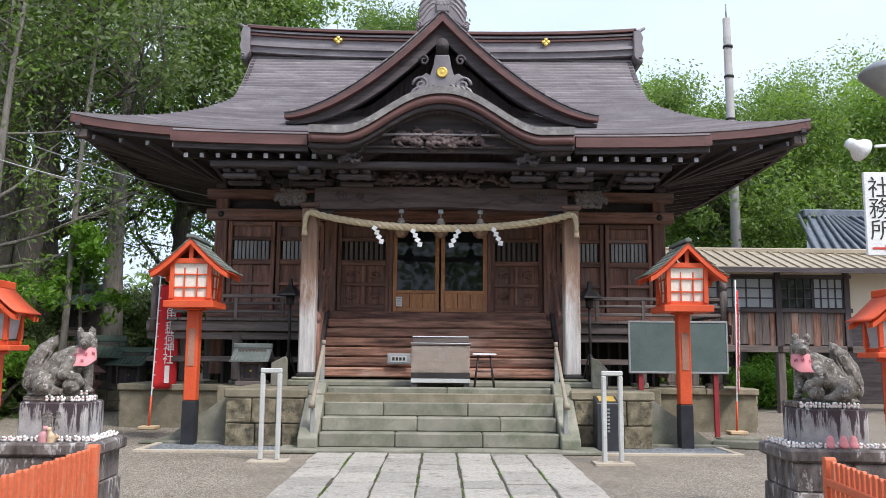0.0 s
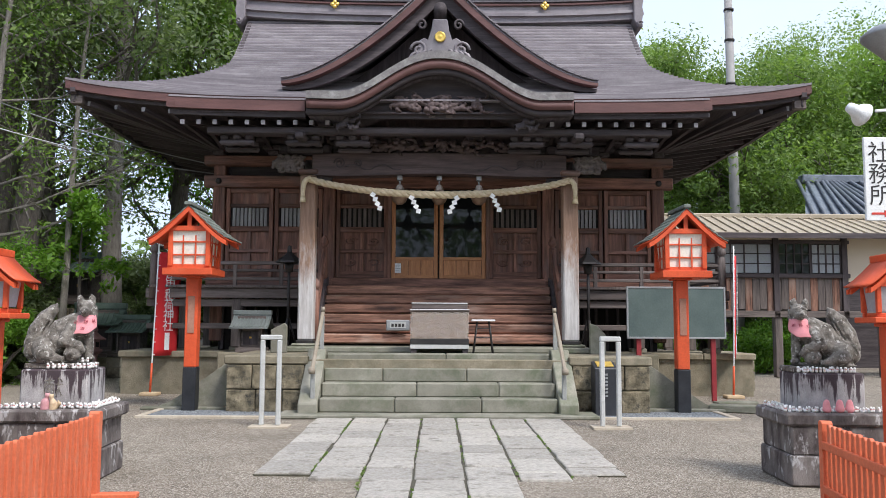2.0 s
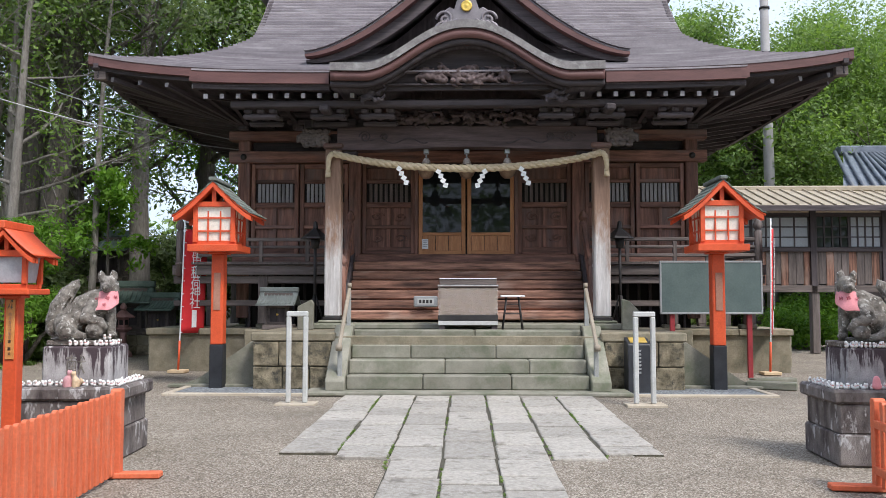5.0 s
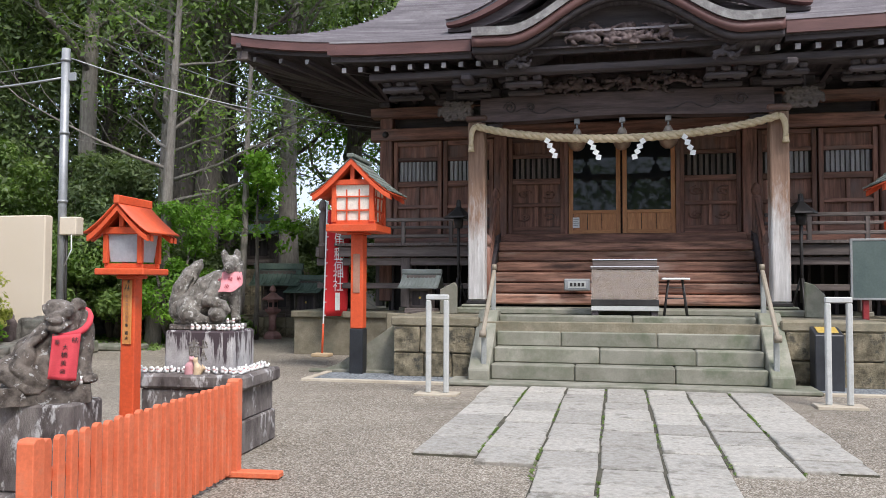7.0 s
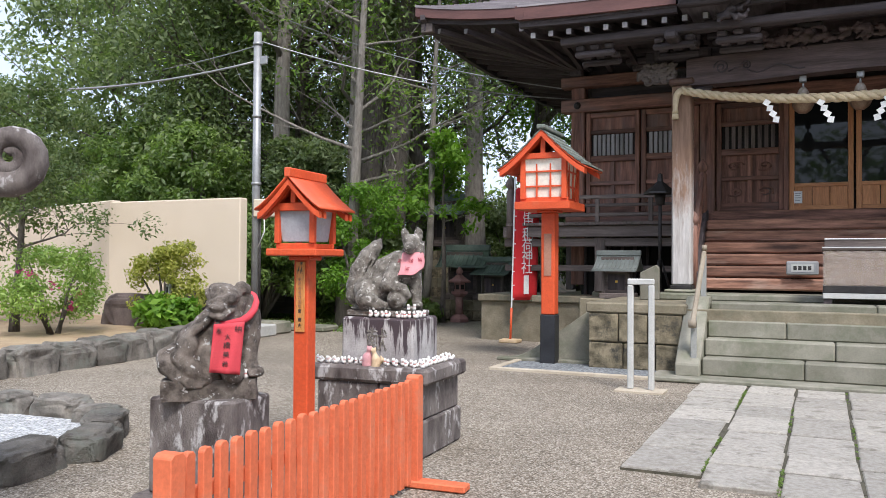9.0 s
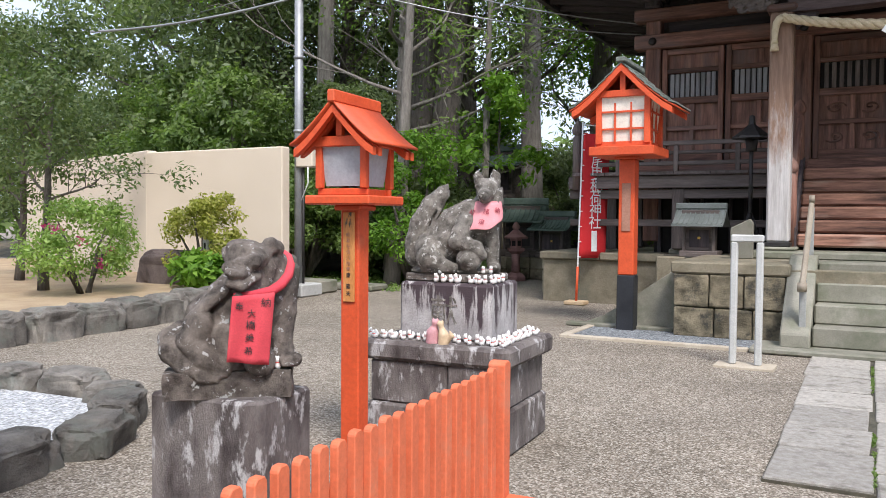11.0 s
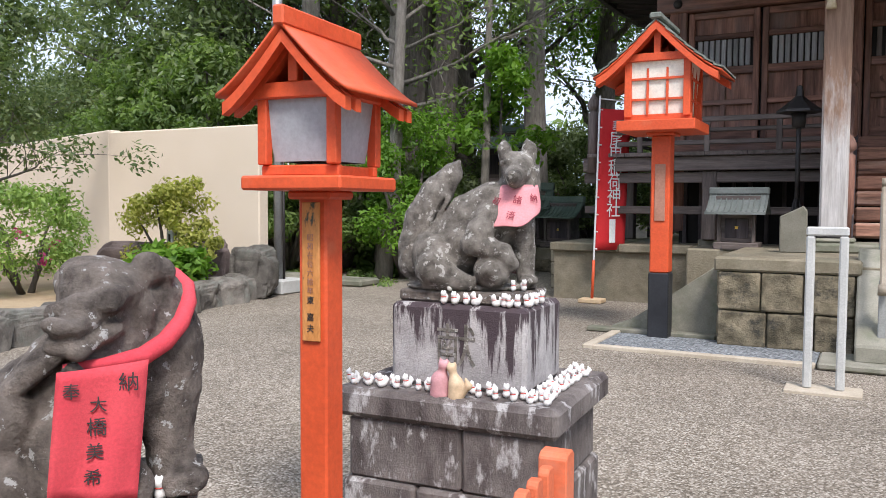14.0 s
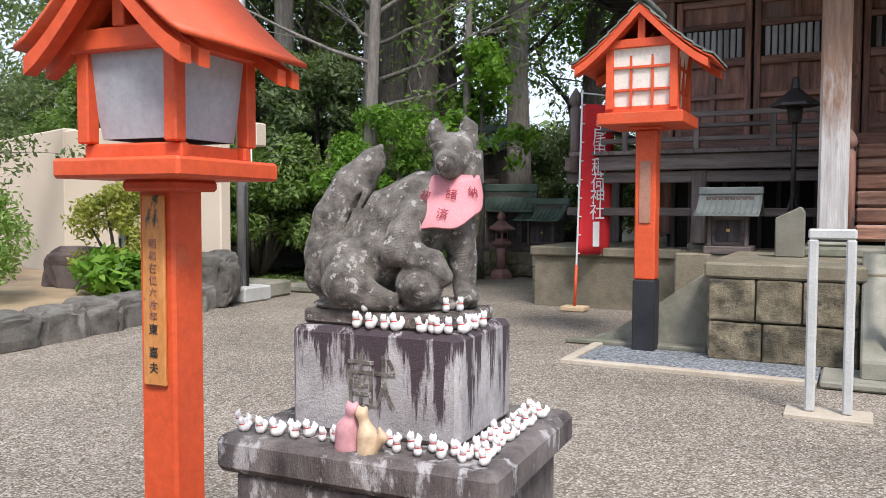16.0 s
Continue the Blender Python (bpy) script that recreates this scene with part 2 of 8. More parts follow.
REDCLOTH = mottled("red_cloth", (0.55, 0.045, 0.065), (0.64, 0.075, 0.09), 4, 150, 0.9, 0.25)
BANNERRED = mottled("red_banner_cloth", (0.60, 0.020, 0.025), (0.68, 0.035, 0.04), 3, 150, 0.8, 0.15)
ROPE = mottled("straw_rope", (0.50, 0.40, 0.25), (0.66, 0.55, 0.38), 14, 120, 0.9, 0.6)
GOLD = mottled("gilt_metal", (0.75, 0.50, 0.10), (0.85, 0.60, 0.16), 4, 40, 0.35, 0.02, metal=0.8)
BRASS = mottled("tarnished_brass", (0.20, 0.14, 0.10), (0.30, 0.21, 0.15), 5, 40, 0.45, 0.1, metal=0.6)
DARKMETAL = mottled("dark_iron", (0.03, 0.028, 0.028), (0.06, 0.055, 0.053), 5, 60, 0.55, 0.2, metal=0.5)
INK = mottled("black_ink", (0.03, 0.028, 0.028), (0.05, 0.045, 0.045), 5, 60, 0.8, 0.0)
REDINK = mottled("dark_red_ink", (0.25, 0.03, 0.05), (0.30, 0.04, 0.06), 5, 60, 0.8, 0.0)
SLATE = mottled("black_slate_stone", (0.022, 0.023, 0.028), (0.045, 0.047, 0.053), 3, 60, 0.4, 0.1)
TILE = mottled("grey_roof_tile", (0.09, 0.105, 0.13), (0.17, 0.19, 0.22), 3, 40, 0.5, 0.2, tint=0.2)
METALROOF = mottled("ochre_metal_roof", (0.30, 0.25, 0.18), (0.42, 0.36, 0.27), 1.5, 30, 0.55, 0.1, tint=0.08)
# near-black colour that paints the shade inside openings
OPENINGSHADE = mottled("dark_interior", (0.010, 0.009, 0.009), (0.02, 0.018, 0.017), 3, 30, 0.9, 0.0)
PLAQUE = mottled("peeling_wood_plaque", (0.50, 0.20, 0.05), (0.62, 0.28, 0.09), 5, 40, 0.6, 0.2, stain=(0.05, 0.06, 0.045), stain_scale=9, stain_lo=0.60, stain_hi=0.66, stretch=(2, 2, 0.8))
OLDPLAQUE = mottled("faded_wood_plaque", (0.30, 0.14, 0.09), (0.40, 0.20, 0.14), 5, 40, 0.7, 0.2)
SHOJI = mottled("white_lamp_paper", (0.78, 0.72, 0.62), (0.84, 0.79, 0.70), 3, 40, 0.8, 0.03)
FROSTED = mottled("grey_frosted_panel", (0.34, 0.36, 0.39), (0.40, 0.42, 0.45), 1.5, 40, 0.45, 0.02)
BARKGREY = mottled("grey_bark", (0.19, 0.17, 0.145), (0.34, 0.31, 0.275), 5, 30, 0.95, 1.0, stretch=(4, 4, 0.8), dist=0.04)
BARKDARK = mottled("dark_bark", (0.10, 0.085, 0.072), (0.22, 0.19, 0.165), 5, 30, 0.95, 1.0, stretch=(4, 4, 0.8), dist=0.04)
SOIL = mottled("sandy_soil", (0.30, 0.21, 0.13), (0.42, 0.32, 0.20), 2, 60, 0.95, 0.5)
TIMBERKERB = mottled("tan_kerb", (0.38, 0.32, 0.24), (0.50, 0.44, 0.35), 3, 60, 0.9, 0.3)
BASEBLOCK = mottled("tan_base_block", (0.50, 0.36, 0.22), (0.60, 0.45, 0.28), 3, 60, 0.9, 0.1)


def leaf_mat(name, dark, light, rough=0.5):
    m, nt, b = nodes_of(name)
    g = nt.nodes.new("ShaderNodeNewGeometry")
    col = ramp(nt, g.outputs["Random Per Island"], [(0.0, dark), (1.0, light)])
    n = noise_node(nt, coords(nt, "Object", vary=False), 0.5, 3)
    col = mix(nt, col, ramp(nt, n, [(0.3, (0.75, 0.8, 0.75)), (0.7, (1.25, 1.2, 1.0))]), 0.8, "MULTIPLY")
    nt.links.new(col, b.inputs["Base Color"])
    b.inputs["Roughness"].default_value = rough
    b.inputs["Specular IOR Level"].default_value = 0.3
    tr = nt.nodes.new("ShaderNodeBsdfTranslucent")
    nt.links.new(mix(nt, col, (1.3, 1.5, 0.6), 1.0, "MULTIPLY"), tr.inputs["Color"])
    ms = nt.nodes.new("ShaderNodeMixShader")
    ms.inputs[0].default_value = 0.45
    out = nt.nodes["Material Output"]
    nt.links.new(b.outputs[0], ms.inputs[1])
    nt.links.new(tr.outputs[0], ms.inputs[2])
    nt.links.new(ms.outputs[0], out.inputs["Surface"])
    return m


LEAFDARK = leaf_mat("dark_evergreen_leaf", (0.085, 0.122, 0.062), (0.230, 0.280, 0.160))
LEAFMID = leaf_mat("mid_green_leaf", (0.095, 0.155, 0.050), (0.22, 0.30, 0.105))
LEAFFRESH = leaf_mat("fresh_spring_leaf", (0.09, 0.19, 0.025), (0.20, 0.34, 0.055))
LEAFLIGHT = leaf_mat("light_green_leaf", (0.14, 0.23, 0.06), (0.30, 0.40, 0.14))
LEAFYELLOW = leaf_mat("yellow_green_leaf", (0.22, 0.24, 0.05), (0.42, 0.40, 0.13))
LEAFGREY = leaf_mat("grey_green_leaf", (0.07, 0.11, 0.05), (0.17, 0.21, 0.11))
BLOSSOM = leaf_mat("magenta_blossom", (0.45, 0.04, 0.22), (0.60, 0.12, 0.36))


def glass_mat():
    m, nt, b = nodes_of("dark_window_glass")
    b.inputs["Base Color"].default_value = (0.012, 0.014, 0.016, 1)
    b.inputs["Roughness"].default_value = 0.03
    b.inputs["Specular IOR Level"].default_value = 0.35
    return m


GLASS = glass_mat()


def gravel_mat(name, c0, c1, c2, scale=55):
    m, nt, b = nodes_of(name)
    v = coords(nt, "Object", vary=False)
    vo = nt.nodes.new("ShaderNodeTexVoronoi")
    vo.inputs["Scale"].default_value = scale
    nt.links.new(v, vo.inputs["Vector"])
    stone = ramp(nt, vo.outputs["Color"], [(0.15, c0), (0.5, c1), (0.9, c2)])
    broad = ramp(nt, noise_node(nt, v, 0.7, 6, 0.65), [(0.3, (0.80, 0.79, 0.77)), (0.7, (1.14, 1.13, 1.10))])
    mid = ramp(nt, noise_node(nt, v, 9, 5, 0.7), [(0.3, (0.84,) * 3), (0.7, (1.14,) * 3)])
    col = mix(nt, mix(nt, stone, broad, 1.0, "MULTIPLY"), mid, 1.0, "MULTIPLY")
    gap = ramp(nt, vo.outputs["Distance"], [(0.35, (1, 1, 1)), (0.75, (0.62, 0.60, 0.57))])
    col = mix(nt, col, gap, 1.0, "MULTIPLY")
    nt.links.new(col, b.inputs["Base Color"])
    b.inputs["Roughness"].default_value = 0.95
    b.inputs["Specular IOR Level"].default_value = 0.2
    inv = nt.nodes.new("ShaderNodeMath")
    inv.operation = "SUBTRACT"
    inv.inputs[0].default_value = 1.0
    nt.links.new(vo.outputs["Distance"], inv.inputs[1])
    bump(nt, b, inv.outputs[0], 0.55, 0.010)
    return m


GRAVEL = gravel_mat("grey_brown_gravel", (0.145, 0.122, 0.096), (0.27, 0.234, 0.192), (0.48, 0.44, 0.385), 80)
STUFFWHITE = gravel_mat("white_gravel", (0.30, 0.315, 0.33), (0.44, 0.455, 0.475), (0.60, 0.61, 0.63), 42)
BLUEGRAVEL = gravel_mat("blue_grey_gravel", (0.13, 0.145, 0.16), (0.22, 0.24, 0.26), (0.33, 0.355, 0.38), 40)


# ---- building helpers ----
def link_mesh(name, verts, faces, material, parent=None, smooth=False, label="", place=None):
    me = bpy.data.meshes.new(name)
    me.from_pydata([tuple(v) for v in verts], [], faces)
    me.materials.append(material)
    if smooth:
        me.polygons.foreach_set("use_smooth", [True] * len(me.polygons))
    me.update()
    ob = new(name, me)
    ob.parent = parent
    if place is not None:
        ob.matrix_basis = place
    return tagged(ob, label)


def part(name, bm, material, parent=None, label="", smooth=False, place=None):
    bmesh.ops.recalc_face_normals(bm, faces=bm.faces)
    me = bpy.data.meshes.new(name)
    bm.to_mesh(me)
    bm.free()
    me.materials.append(material)
    if smooth:
        me.polygons.foreach_set("use_smooth", [True] * len(me.polygons))
    ob = new(name, me)
    ob.parent = parent
    if place is not None:
        ob.matrix_basis = place
    return tagged(ob, label)


def thing(name, label, category, at=(0, 0, 0), rz=0, group="", kind=""):
    ob = new(name)
    ob.matrix_basis = pose(*at, 0, 0, rz)
    ob.empty_display_size = 0.1
    return tagged(ob, label, category, group, kind)


BOXES = {}


def pick(material, size):
    if isinstance(material, dict):
        return material["xyz"[max(range(3), key=lambda i: size[i])]]
    return material


def box(name, c, s, material, parent=None, bev=0.008, rot=(0, 0, 0), label=""):
    """A bevelled box: centre, size, turn. Alike boxes share one mesh."""
    mt = pick(material, s)
    bev = min(bev, 0.45 * min(s))
    key = (round(s[0], 4), round(s[1], 4), round(s[2], 4), round(bev, 4), mt.name)
    if key not in BOXES:
        bm = bmesh.new()
        bmesh.ops.create_cube(bm, size=1, matrix=Matrix.Diagonal((*s, 1)))
        if bev > 0:
            bmesh.ops.bevel(bm, geom=bm.edges[:], offset=bev, segments=1, affect="EDGES", profile=0.5)
        me = bpy.data.meshes.new(name)
        bm.to_mesh(me)
        bm.free()
        me.materials.append(mt)
        BOXES[key] = me
    ob = new(name, BOXES[key])
    ob.parent = parent
    ob.matrix_basis = pose(*c, *rot)
    return tagged(ob, label)


def span(name, x0, x1, y0, y1, z0, z1, material, parent=None, bev=0.008, label=""):
    return box(name, ((x0 + x1) / 2, (y0 + y1) / 2, (z0 + z1) / 2), (abs(x1 - x0), abs(y1 - y0), abs(z1 - z0)), material, parent, bev, label=label)


def beam(name, p0, p1, w, h, material, parent=None, bev=0.006, label=""):
    """A straight squared timber from p0 to p1."""
    a, b = Vector(p0), Vector(p1)
    d = b - a
    ob = box(name, (0, 0, 0), (w, h, d.length), material, parent, bev, label=label)
    up = "Y" if abs(d.normalized().z) < 0.98 else "X"
    q = d.to_track_quat("Z", up)
    if up == "X":
        q = Matrix.Identity(3).to_quaternion() if d.z > 0 else q
    ob.matrix_basis = Matrix.Translation((a + b) / 2) @ q.to_matrix().to_4x4()
    return ob


def tube_geo(pts, radii, n=10, cap=True):
    verts, faces = [], []
    pts = [Vector(p) for p in pts]
    prev = None
    for i, p in enumerate(pts):
        d = (pts[min(i + 1, len(pts) - 1)] - pts[max(i - 1, 0)]).normalized()
        ref = Vector((1, 0, 0)) if prev is None else prev
        u = ref - d * ref.dot(d)
        if u.length < 1e-3:
            u = Vector((0, 1, 0)) - d * d.y
        u.normalize()
        prev = u
        w = d.cross(u)
        for k in range(n):
            a = 2 * math.pi * k / n
            verts.append(p + radii[i] * (math.cos(a) * u + math.sin(a) * w))
    for i in range(len(pts) - 1):
        for k in range(n):
            a, b = i * n + k, i * n + (k + 1) % n
            faces.append((a, b, b + n, a + n))
    if cap:
        faces.append(tuple(reversed(range(n))))
        faces.append(tuple((len(pts) - 1) * n + k for k in range(n)))
    return verts, faces


def tube(name, pts, radii, material, parent=None, n=10, smooth=True, label=""):
    if isinstance(radii, (int, float)):
        radii = [radii] * len(pts)
    v, f = tube_geo(pts, radii, n)
    ob = link_mesh(name, v, f, material, parent, smooth, label)
    return ob


def lathe(name, profile, material, parent=None, n=24, at=(0, 0, 0), label="", smooth=True):
    verts, faces = [], []
    for r, z in profile:
        for k in range(n):
            a = 2 * math.pi * k / n
            verts.append((r * math.cos(a), r * math.sin(a), z))
    for i in range(len(profile) - 1):
        for k in range(n):
            a, b = i * n + k, i * n + (k + 1) % n
            faces.append((a, b, b + n, a + n))
    faces.append(tuple(reversed(range(n))))
    faces.append(tuple((len(profile) - 1) * n + k for k in range(n)))
    return link_mesh(name, verts, faces, material, parent, smooth, label, pose(*at))


def sheet(name, rows, thick, material, parent=None, smooth=False, label="", down=(0, 0, -1)):
    """A surface through a grid of points, given a thickness along 'down'."""
    R, C = len(rows), len(rows[0])
    dn = Vector(down) * thick
    top = [Vector(p) for r in rows for p in r]
    verts = top + [p + dn for p in top]
    N = R * C
    faces = []
    for i in range(R - 1):
        for j in range(C - 1):
            a = i * C + j
            faces.append((a, a + 1, a + C + 1, a + C))
            faces.append((N + a, N + a + C, N + a + C + 1, N + a + 1))
    for j in range(C - 1):
        faces.append((j, N + j, N + j + 1, j + 1))
        a = (R - 1) * C + j
        faces.append((a, a + 1, N + a + 1, N + a))
    for i in range(R - 1):
        a = i * C
        faces.append((a, a + C, N + a + C, N + a))
        a = i * C + C - 1
        faces.append((a, N + a, N + a + C, a + C))
    bm = bmesh.new()
    vs = [bm.verts.new(v) for v in verts]
    for f in faces:
        try:
            bm.faces.new([vs[i] for i in f])
        except ValueError:
            pass
    return part(name, bm, material, parent, label, smooth)


def prism(name, poly, y0, y1, material, parent=None, bev=0.0, label="", axis="y"):
    """An outline in x,z (or y,z with axis x, or x,y with axis z) drawn out along the axis."""
    bm = bmesh.new()

    def at(u, v, w):
        return {"y": (u, w, v), "x": (w, u, v), "z": (u, v, w)}[axis]
    a = [bm.verts.new(at(u, v, y0)) for u, v in poly]
    b = [bm.verts.new(at(u, v, y1)) for u, v in poly]
    bm.faces.new(a)
    bm.faces.new(list(reversed(b)))
    n = len(poly)
    for i in range(n):
        bm.faces.new((a[i], b[i], b[(i + 1) % n], a[(i + 1) % n]))
    if bev:
        bmesh.ops.bevel(bm, geom=bm.edges[:], offset=bev, segments=1, affect="EDGES", profile=0.5)
    return part(name, bm, material, parent, label)


def lump(name, balls, material, parent=None, voxel=0.012, rough=0.004, rough_scale=14, label="", place=None, soften=2.0):
    """Fuses ellipsoids (centre, radii, turn) and tapered limbs (points, radii) into one carved body: a distance field, then its skin."""
    prims = []
    for item in balls:
        if item[0] == "limb":
            p, r = np.array([tuple(q) for q in item[1]], float), np.array(item[2], float)
            for a, b, ra, rb in zip(p, p[1:], r, r[1:]):
                m = max(ra, rb)
                prims.append((np.minimum(a, b) - m, np.maximum(a, b) + m, (a, b, ra, rb)))
        else:
            c, r, t = item
            m = max(r)
            prims.append((np.array(c) - m, np.array(c) + m, (np.array(c, float), np.array(r, float), np.array(pose(0, 0, 0, *t).to_3x3()))))
    k = soften * voxel
    pad = 3 * voxel + k
    lo = np.min([p[0] for p in prims], axis=0) - pad - voxel
    hi = np.max([p[1] for p in prims], axis=0) + pad + voxel
    n = np.ceil((hi - lo) / voxel).astype(int) + 1
    D = np.full(tuple(n), 1.0)
    for a0, a1, g in prims:
        i0 = np.maximum(0, np.floor((a0 - pad - lo) / voxel).astype(int))
        i1 = np.minimum(n, np.ceil((a1 + pad - lo) / voxel).astype(int) + 1)
        P = np.stack(np.meshgrid(*[lo[q] + voxel * np.arange(i0[q], i1[q]) for q in range(3)], indexing="ij"), -1)
        if len(g) == 4:
            a, b, ra, rb = g
            d = b - a
            u = np.clip(((P - a) @ d) / max(d @ d, 1e-9), 0, 1)
            dist = np.linalg.norm(P - a - u[..., None] * d, axis=-1) - (ra + (rb - ra) * u)
        else:
            c, r, R = g
            w = (P - c) @ R / r
            e = np.linalg.norm(w, axis=-1)
            dist = e * (e - 1) / np.maximum(np.linalg.norm(w / r, axis=-1), 1e-6)
        cut = tuple(slice(i0[q], i1[q]) for q in range(3))
        old = D[cut]
        h = np.clip(0.5 + 0.5 * (old - dist) / k, 0, 1)
        D[cut] = old * (1 - h) + dist * h - k * h * (1 - h)
    ins = D < 0
    # one point in every cell that the skin crosses
    m = n - 1
    tot, cnt = np.zeros((*m, 3)), np.zeros(tuple(m))
    corner = [(i, j, h) for i in (0, 1) for j in (0, 1) for h in (0, 1)]
    for c0 in corner:
        for ax in range(3):
            if c0[ax]:
                continue
            c1 = tuple(1 if q == ax else c0[q] for q in range(3))
            A = D[c0[0]:c0[0] + m[0], c0[1]:c0[1] + m[1], c0[2]:c0[2] + m[2]]
            B = D[c1[0]:c1[0] + m[0], c1[1]:c1[1] + m[1], c1[2]:c1[2] + m[2]]
            x = (A < 0) != (B < 0)
            t = np.where(x, A / np.where(x, A - B, 1.0), 0.0)
            for q in range(3):
                tot[..., q] += np.where(x, t if q == ax else c0[q], 0.0)
            cnt += x
    live = cnt > 0
    index = np.full(tuple(m), -1)
    index[live] = np.arange(int(live.sum()))
    co = (np.argwhere(live) + tot[live] / cnt[live][:, None]) * voxel + lo
    faces = []
    for ax in range(3):
        b, c = (ax + 1) % 3, (ax + 2) % 3
        s0, s1 = [slice(None)] * 3, [slice(None)] * 3
        s0[ax], s1[ax] = slice(0, -1), slice(1, None)
        f0, f1 = ins[tuple(s0)], ins[tuple(s1)]
        for flip, hit in ((False, f0 & ~f1), (True, ~f0 & f1)):
            e = np.argwhere(hit)
            ring = []
            for db, dc in ((-1, -1), (0, -1), (0, 0), (-1, 0)):
                w = e.copy()
                w[:, b] += db
                w[:, c] += dc
                ring.append(index[w[:, 0], w[:, 1], w[:, 2]])
            q = np.stack(ring, 1)
            faces.append(q[:, ::-1] if flip else q)
    me = bpy.data.meshes.new(name)
    me.from_pydata(co.tolist(), [], np.concatenate(faces).tolist())
    me.update()
    if rough:
        nrm = np.empty(len(co) * 3)
        me.vertices.foreach_get("normal", nrm)
        amp = np.array([rough * noise.noise(Vector(p) * rough_scale) for p in co.tolist()])
        me.vertices.foreach_set("co", (co + nrm.reshape(-1, 3) * amp[:, None]).ravel())
        me.update()
    me.materials.append(material)
    me.polygons.foreach_set("use_smooth", [True] * len(me.polygons))
    out = new(name, me)
    out.parent = parent
    if place is not None:
        out.matrix_basis = place
    return tagged(out, label)


def writing(name, text, size, material, parent, place, label="", depth=0.002):
    cu = bpy.data.curves.new(name, "FONT")
    cu.body, cu.size, cu.align_x, cu.align_y, cu.extrude = text, size, "CENTER", "CENTER", depth
    ob = bpy.data.objects.new(name, cu)
    scene.collection.objects.link(ob)
    dg = bpy.context.evaluated_depsgraph_get()
    dg.update()
    me = bpy.data.meshes.new_from_object(ob.evaluated_get(dg))
    bpy.data.objects.remove(ob)
    me.name = name
    me.materials.clear()
    me.materials.append(material)
    o = new(name, me)
    o.parent = parent
    o.matrix_basis = place
    return tagged(o, label)


def leaf_cloud(name, centres, spread, count, size, material, parent=None, rng=None, label="", flat=0.75, kind=""):
    """Many small folded leaves scattered round clump centres."""
    rng = rng or np.random.default_rng(1)
    cen = np.array(centres, float)
    k = rng.integers(0, len(cen), count)
    sp = np.array(spread, float) if np.ndim(spread) else np.full(len(cen), spread)
    d = rng.normal(size=(count, 3))
    d /= np.linalg.norm(d, axis=1)[:, None] + 1e-9
    rad = (rng.random(count) ** 0.45) * sp[k]
    p = cen[k] + d * rad[:, None] * np.array([1, 1, flat])
    nrm = d * 0.6 + rng.normal(size=(count, 3)) * 0.6 + np.array([0, 0, 0.5])
    nrm /= np.linalg.norm(nrm, axis=1)[:, None] + 1e-9
    a = np.cross(nrm, rng.normal(size=(count, 3)))
    a /= np.linalg.norm(a, axis=1)[:, None] + 1e-9
    b = np.cross(nrm, a)
    s = size * (0.6 + 0.8 * rng.random(count))[:, None]
    v = np.stack([p - a * s, p + b * s * 0.42 + nrm * s * 0.10, p + a * s, p - b * s * 0.42 + nrm * s * 0.10], 1).reshape(-1, 3)
    me = bpy.data.meshes.new(name)
    me.vertices.add(4 * count)
    me.vertices.foreach_set("co", v.ravel())
    me.loops.add(4 * count)
    me.loops.foreach_set("vertex_index", np.arange(4 * count))
    me.polygons.add(count)
    me.polygons.foreach_set("loop_start", np.arange(0, 4 * count, 4))
    me.materials.append(material)
    me.update(calc_edges=True)
    me.validate()
    ob = new(name, me)
    ob.parent = parent
    return tagged(ob, label, kind=kind)
# ---- ground ----
def grid_ground():
    # denser near the walk, reaching the horizon
    xs = sorted(set([-900, -400, -150, -70, -40] + [i * 1.0 for i in range(-25, 26)] + [40, 70, 150, 400, 900]))
    ys = sorted(set([-900, -300, -100, -40] + [i * 1.0 for i in range(-15, 46)] + [60, 100, 300, 900]))
    verts = [(x, y, 0.012 * noise.noise((x * 0.6, y * 0.6, 0)) * (abs(x) < 25 and -15 < y < 45) - 0.006) for y in ys for x in xs]
    n = len(xs)
    faces = [(j * n + i, j * n + i + 1, (j + 1) * n + i + 1, (j + 1) * n + i) for j in range(len(ys) - 1) for i in range(n - 1)]
    return tagged(link_mesh("ground", verts, faces, GRAVEL, None, True), "grey-brown fine gravel yard, raked and trodden", "ground", kind="structure")


grid_ground()

# ---- podium, stone stairs ----
ZP, ZB = 0.90, 0.80
podium = thing("podium", "tan tuff stone block podium under the shrine hall", "podium", kind="structure")
span("core", -3.40, 3.40, 13.06, 17.6, 0.0, ZP - 0.06, TUFF, podium, 0.01)
span("core", -4.15, 4.15, 15.2, 17.55, 0.0, ZP - 0.04, TUFF, podium, 0.02)
span("slab", -2.75, 2.75, 14.35, 17.5, ZP, 1.0, STONE, podium, 0.02)
for sx in (-1, 1):
    span("slab", sx * 2.1, sx * 3.44, 12.98, 15.2, ZP - 0.14, ZP, TUFF, podium, 0.02)
span("slab", -2.1, 2.1, 13.45, 14.36, ZP - 0.1, ZP + 0.004, STONE, podium, 0.01)
rear = thing("rear_podium", "tan tuff stone terrace carrying the hall and veranda", "podium", kind="structure")
span("core", -6.85, 6.85, 17.58, 27, -0.3, ZB - 0.14, TUFF, rear, 0.01)
for i in range(12):
    x0 = -6.9 + i * 1.15
    span("cap", x0, x0 + 1.14, 17.5, 19.2, ZB - 0.14, ZB, TUFF, rear, 0.02)

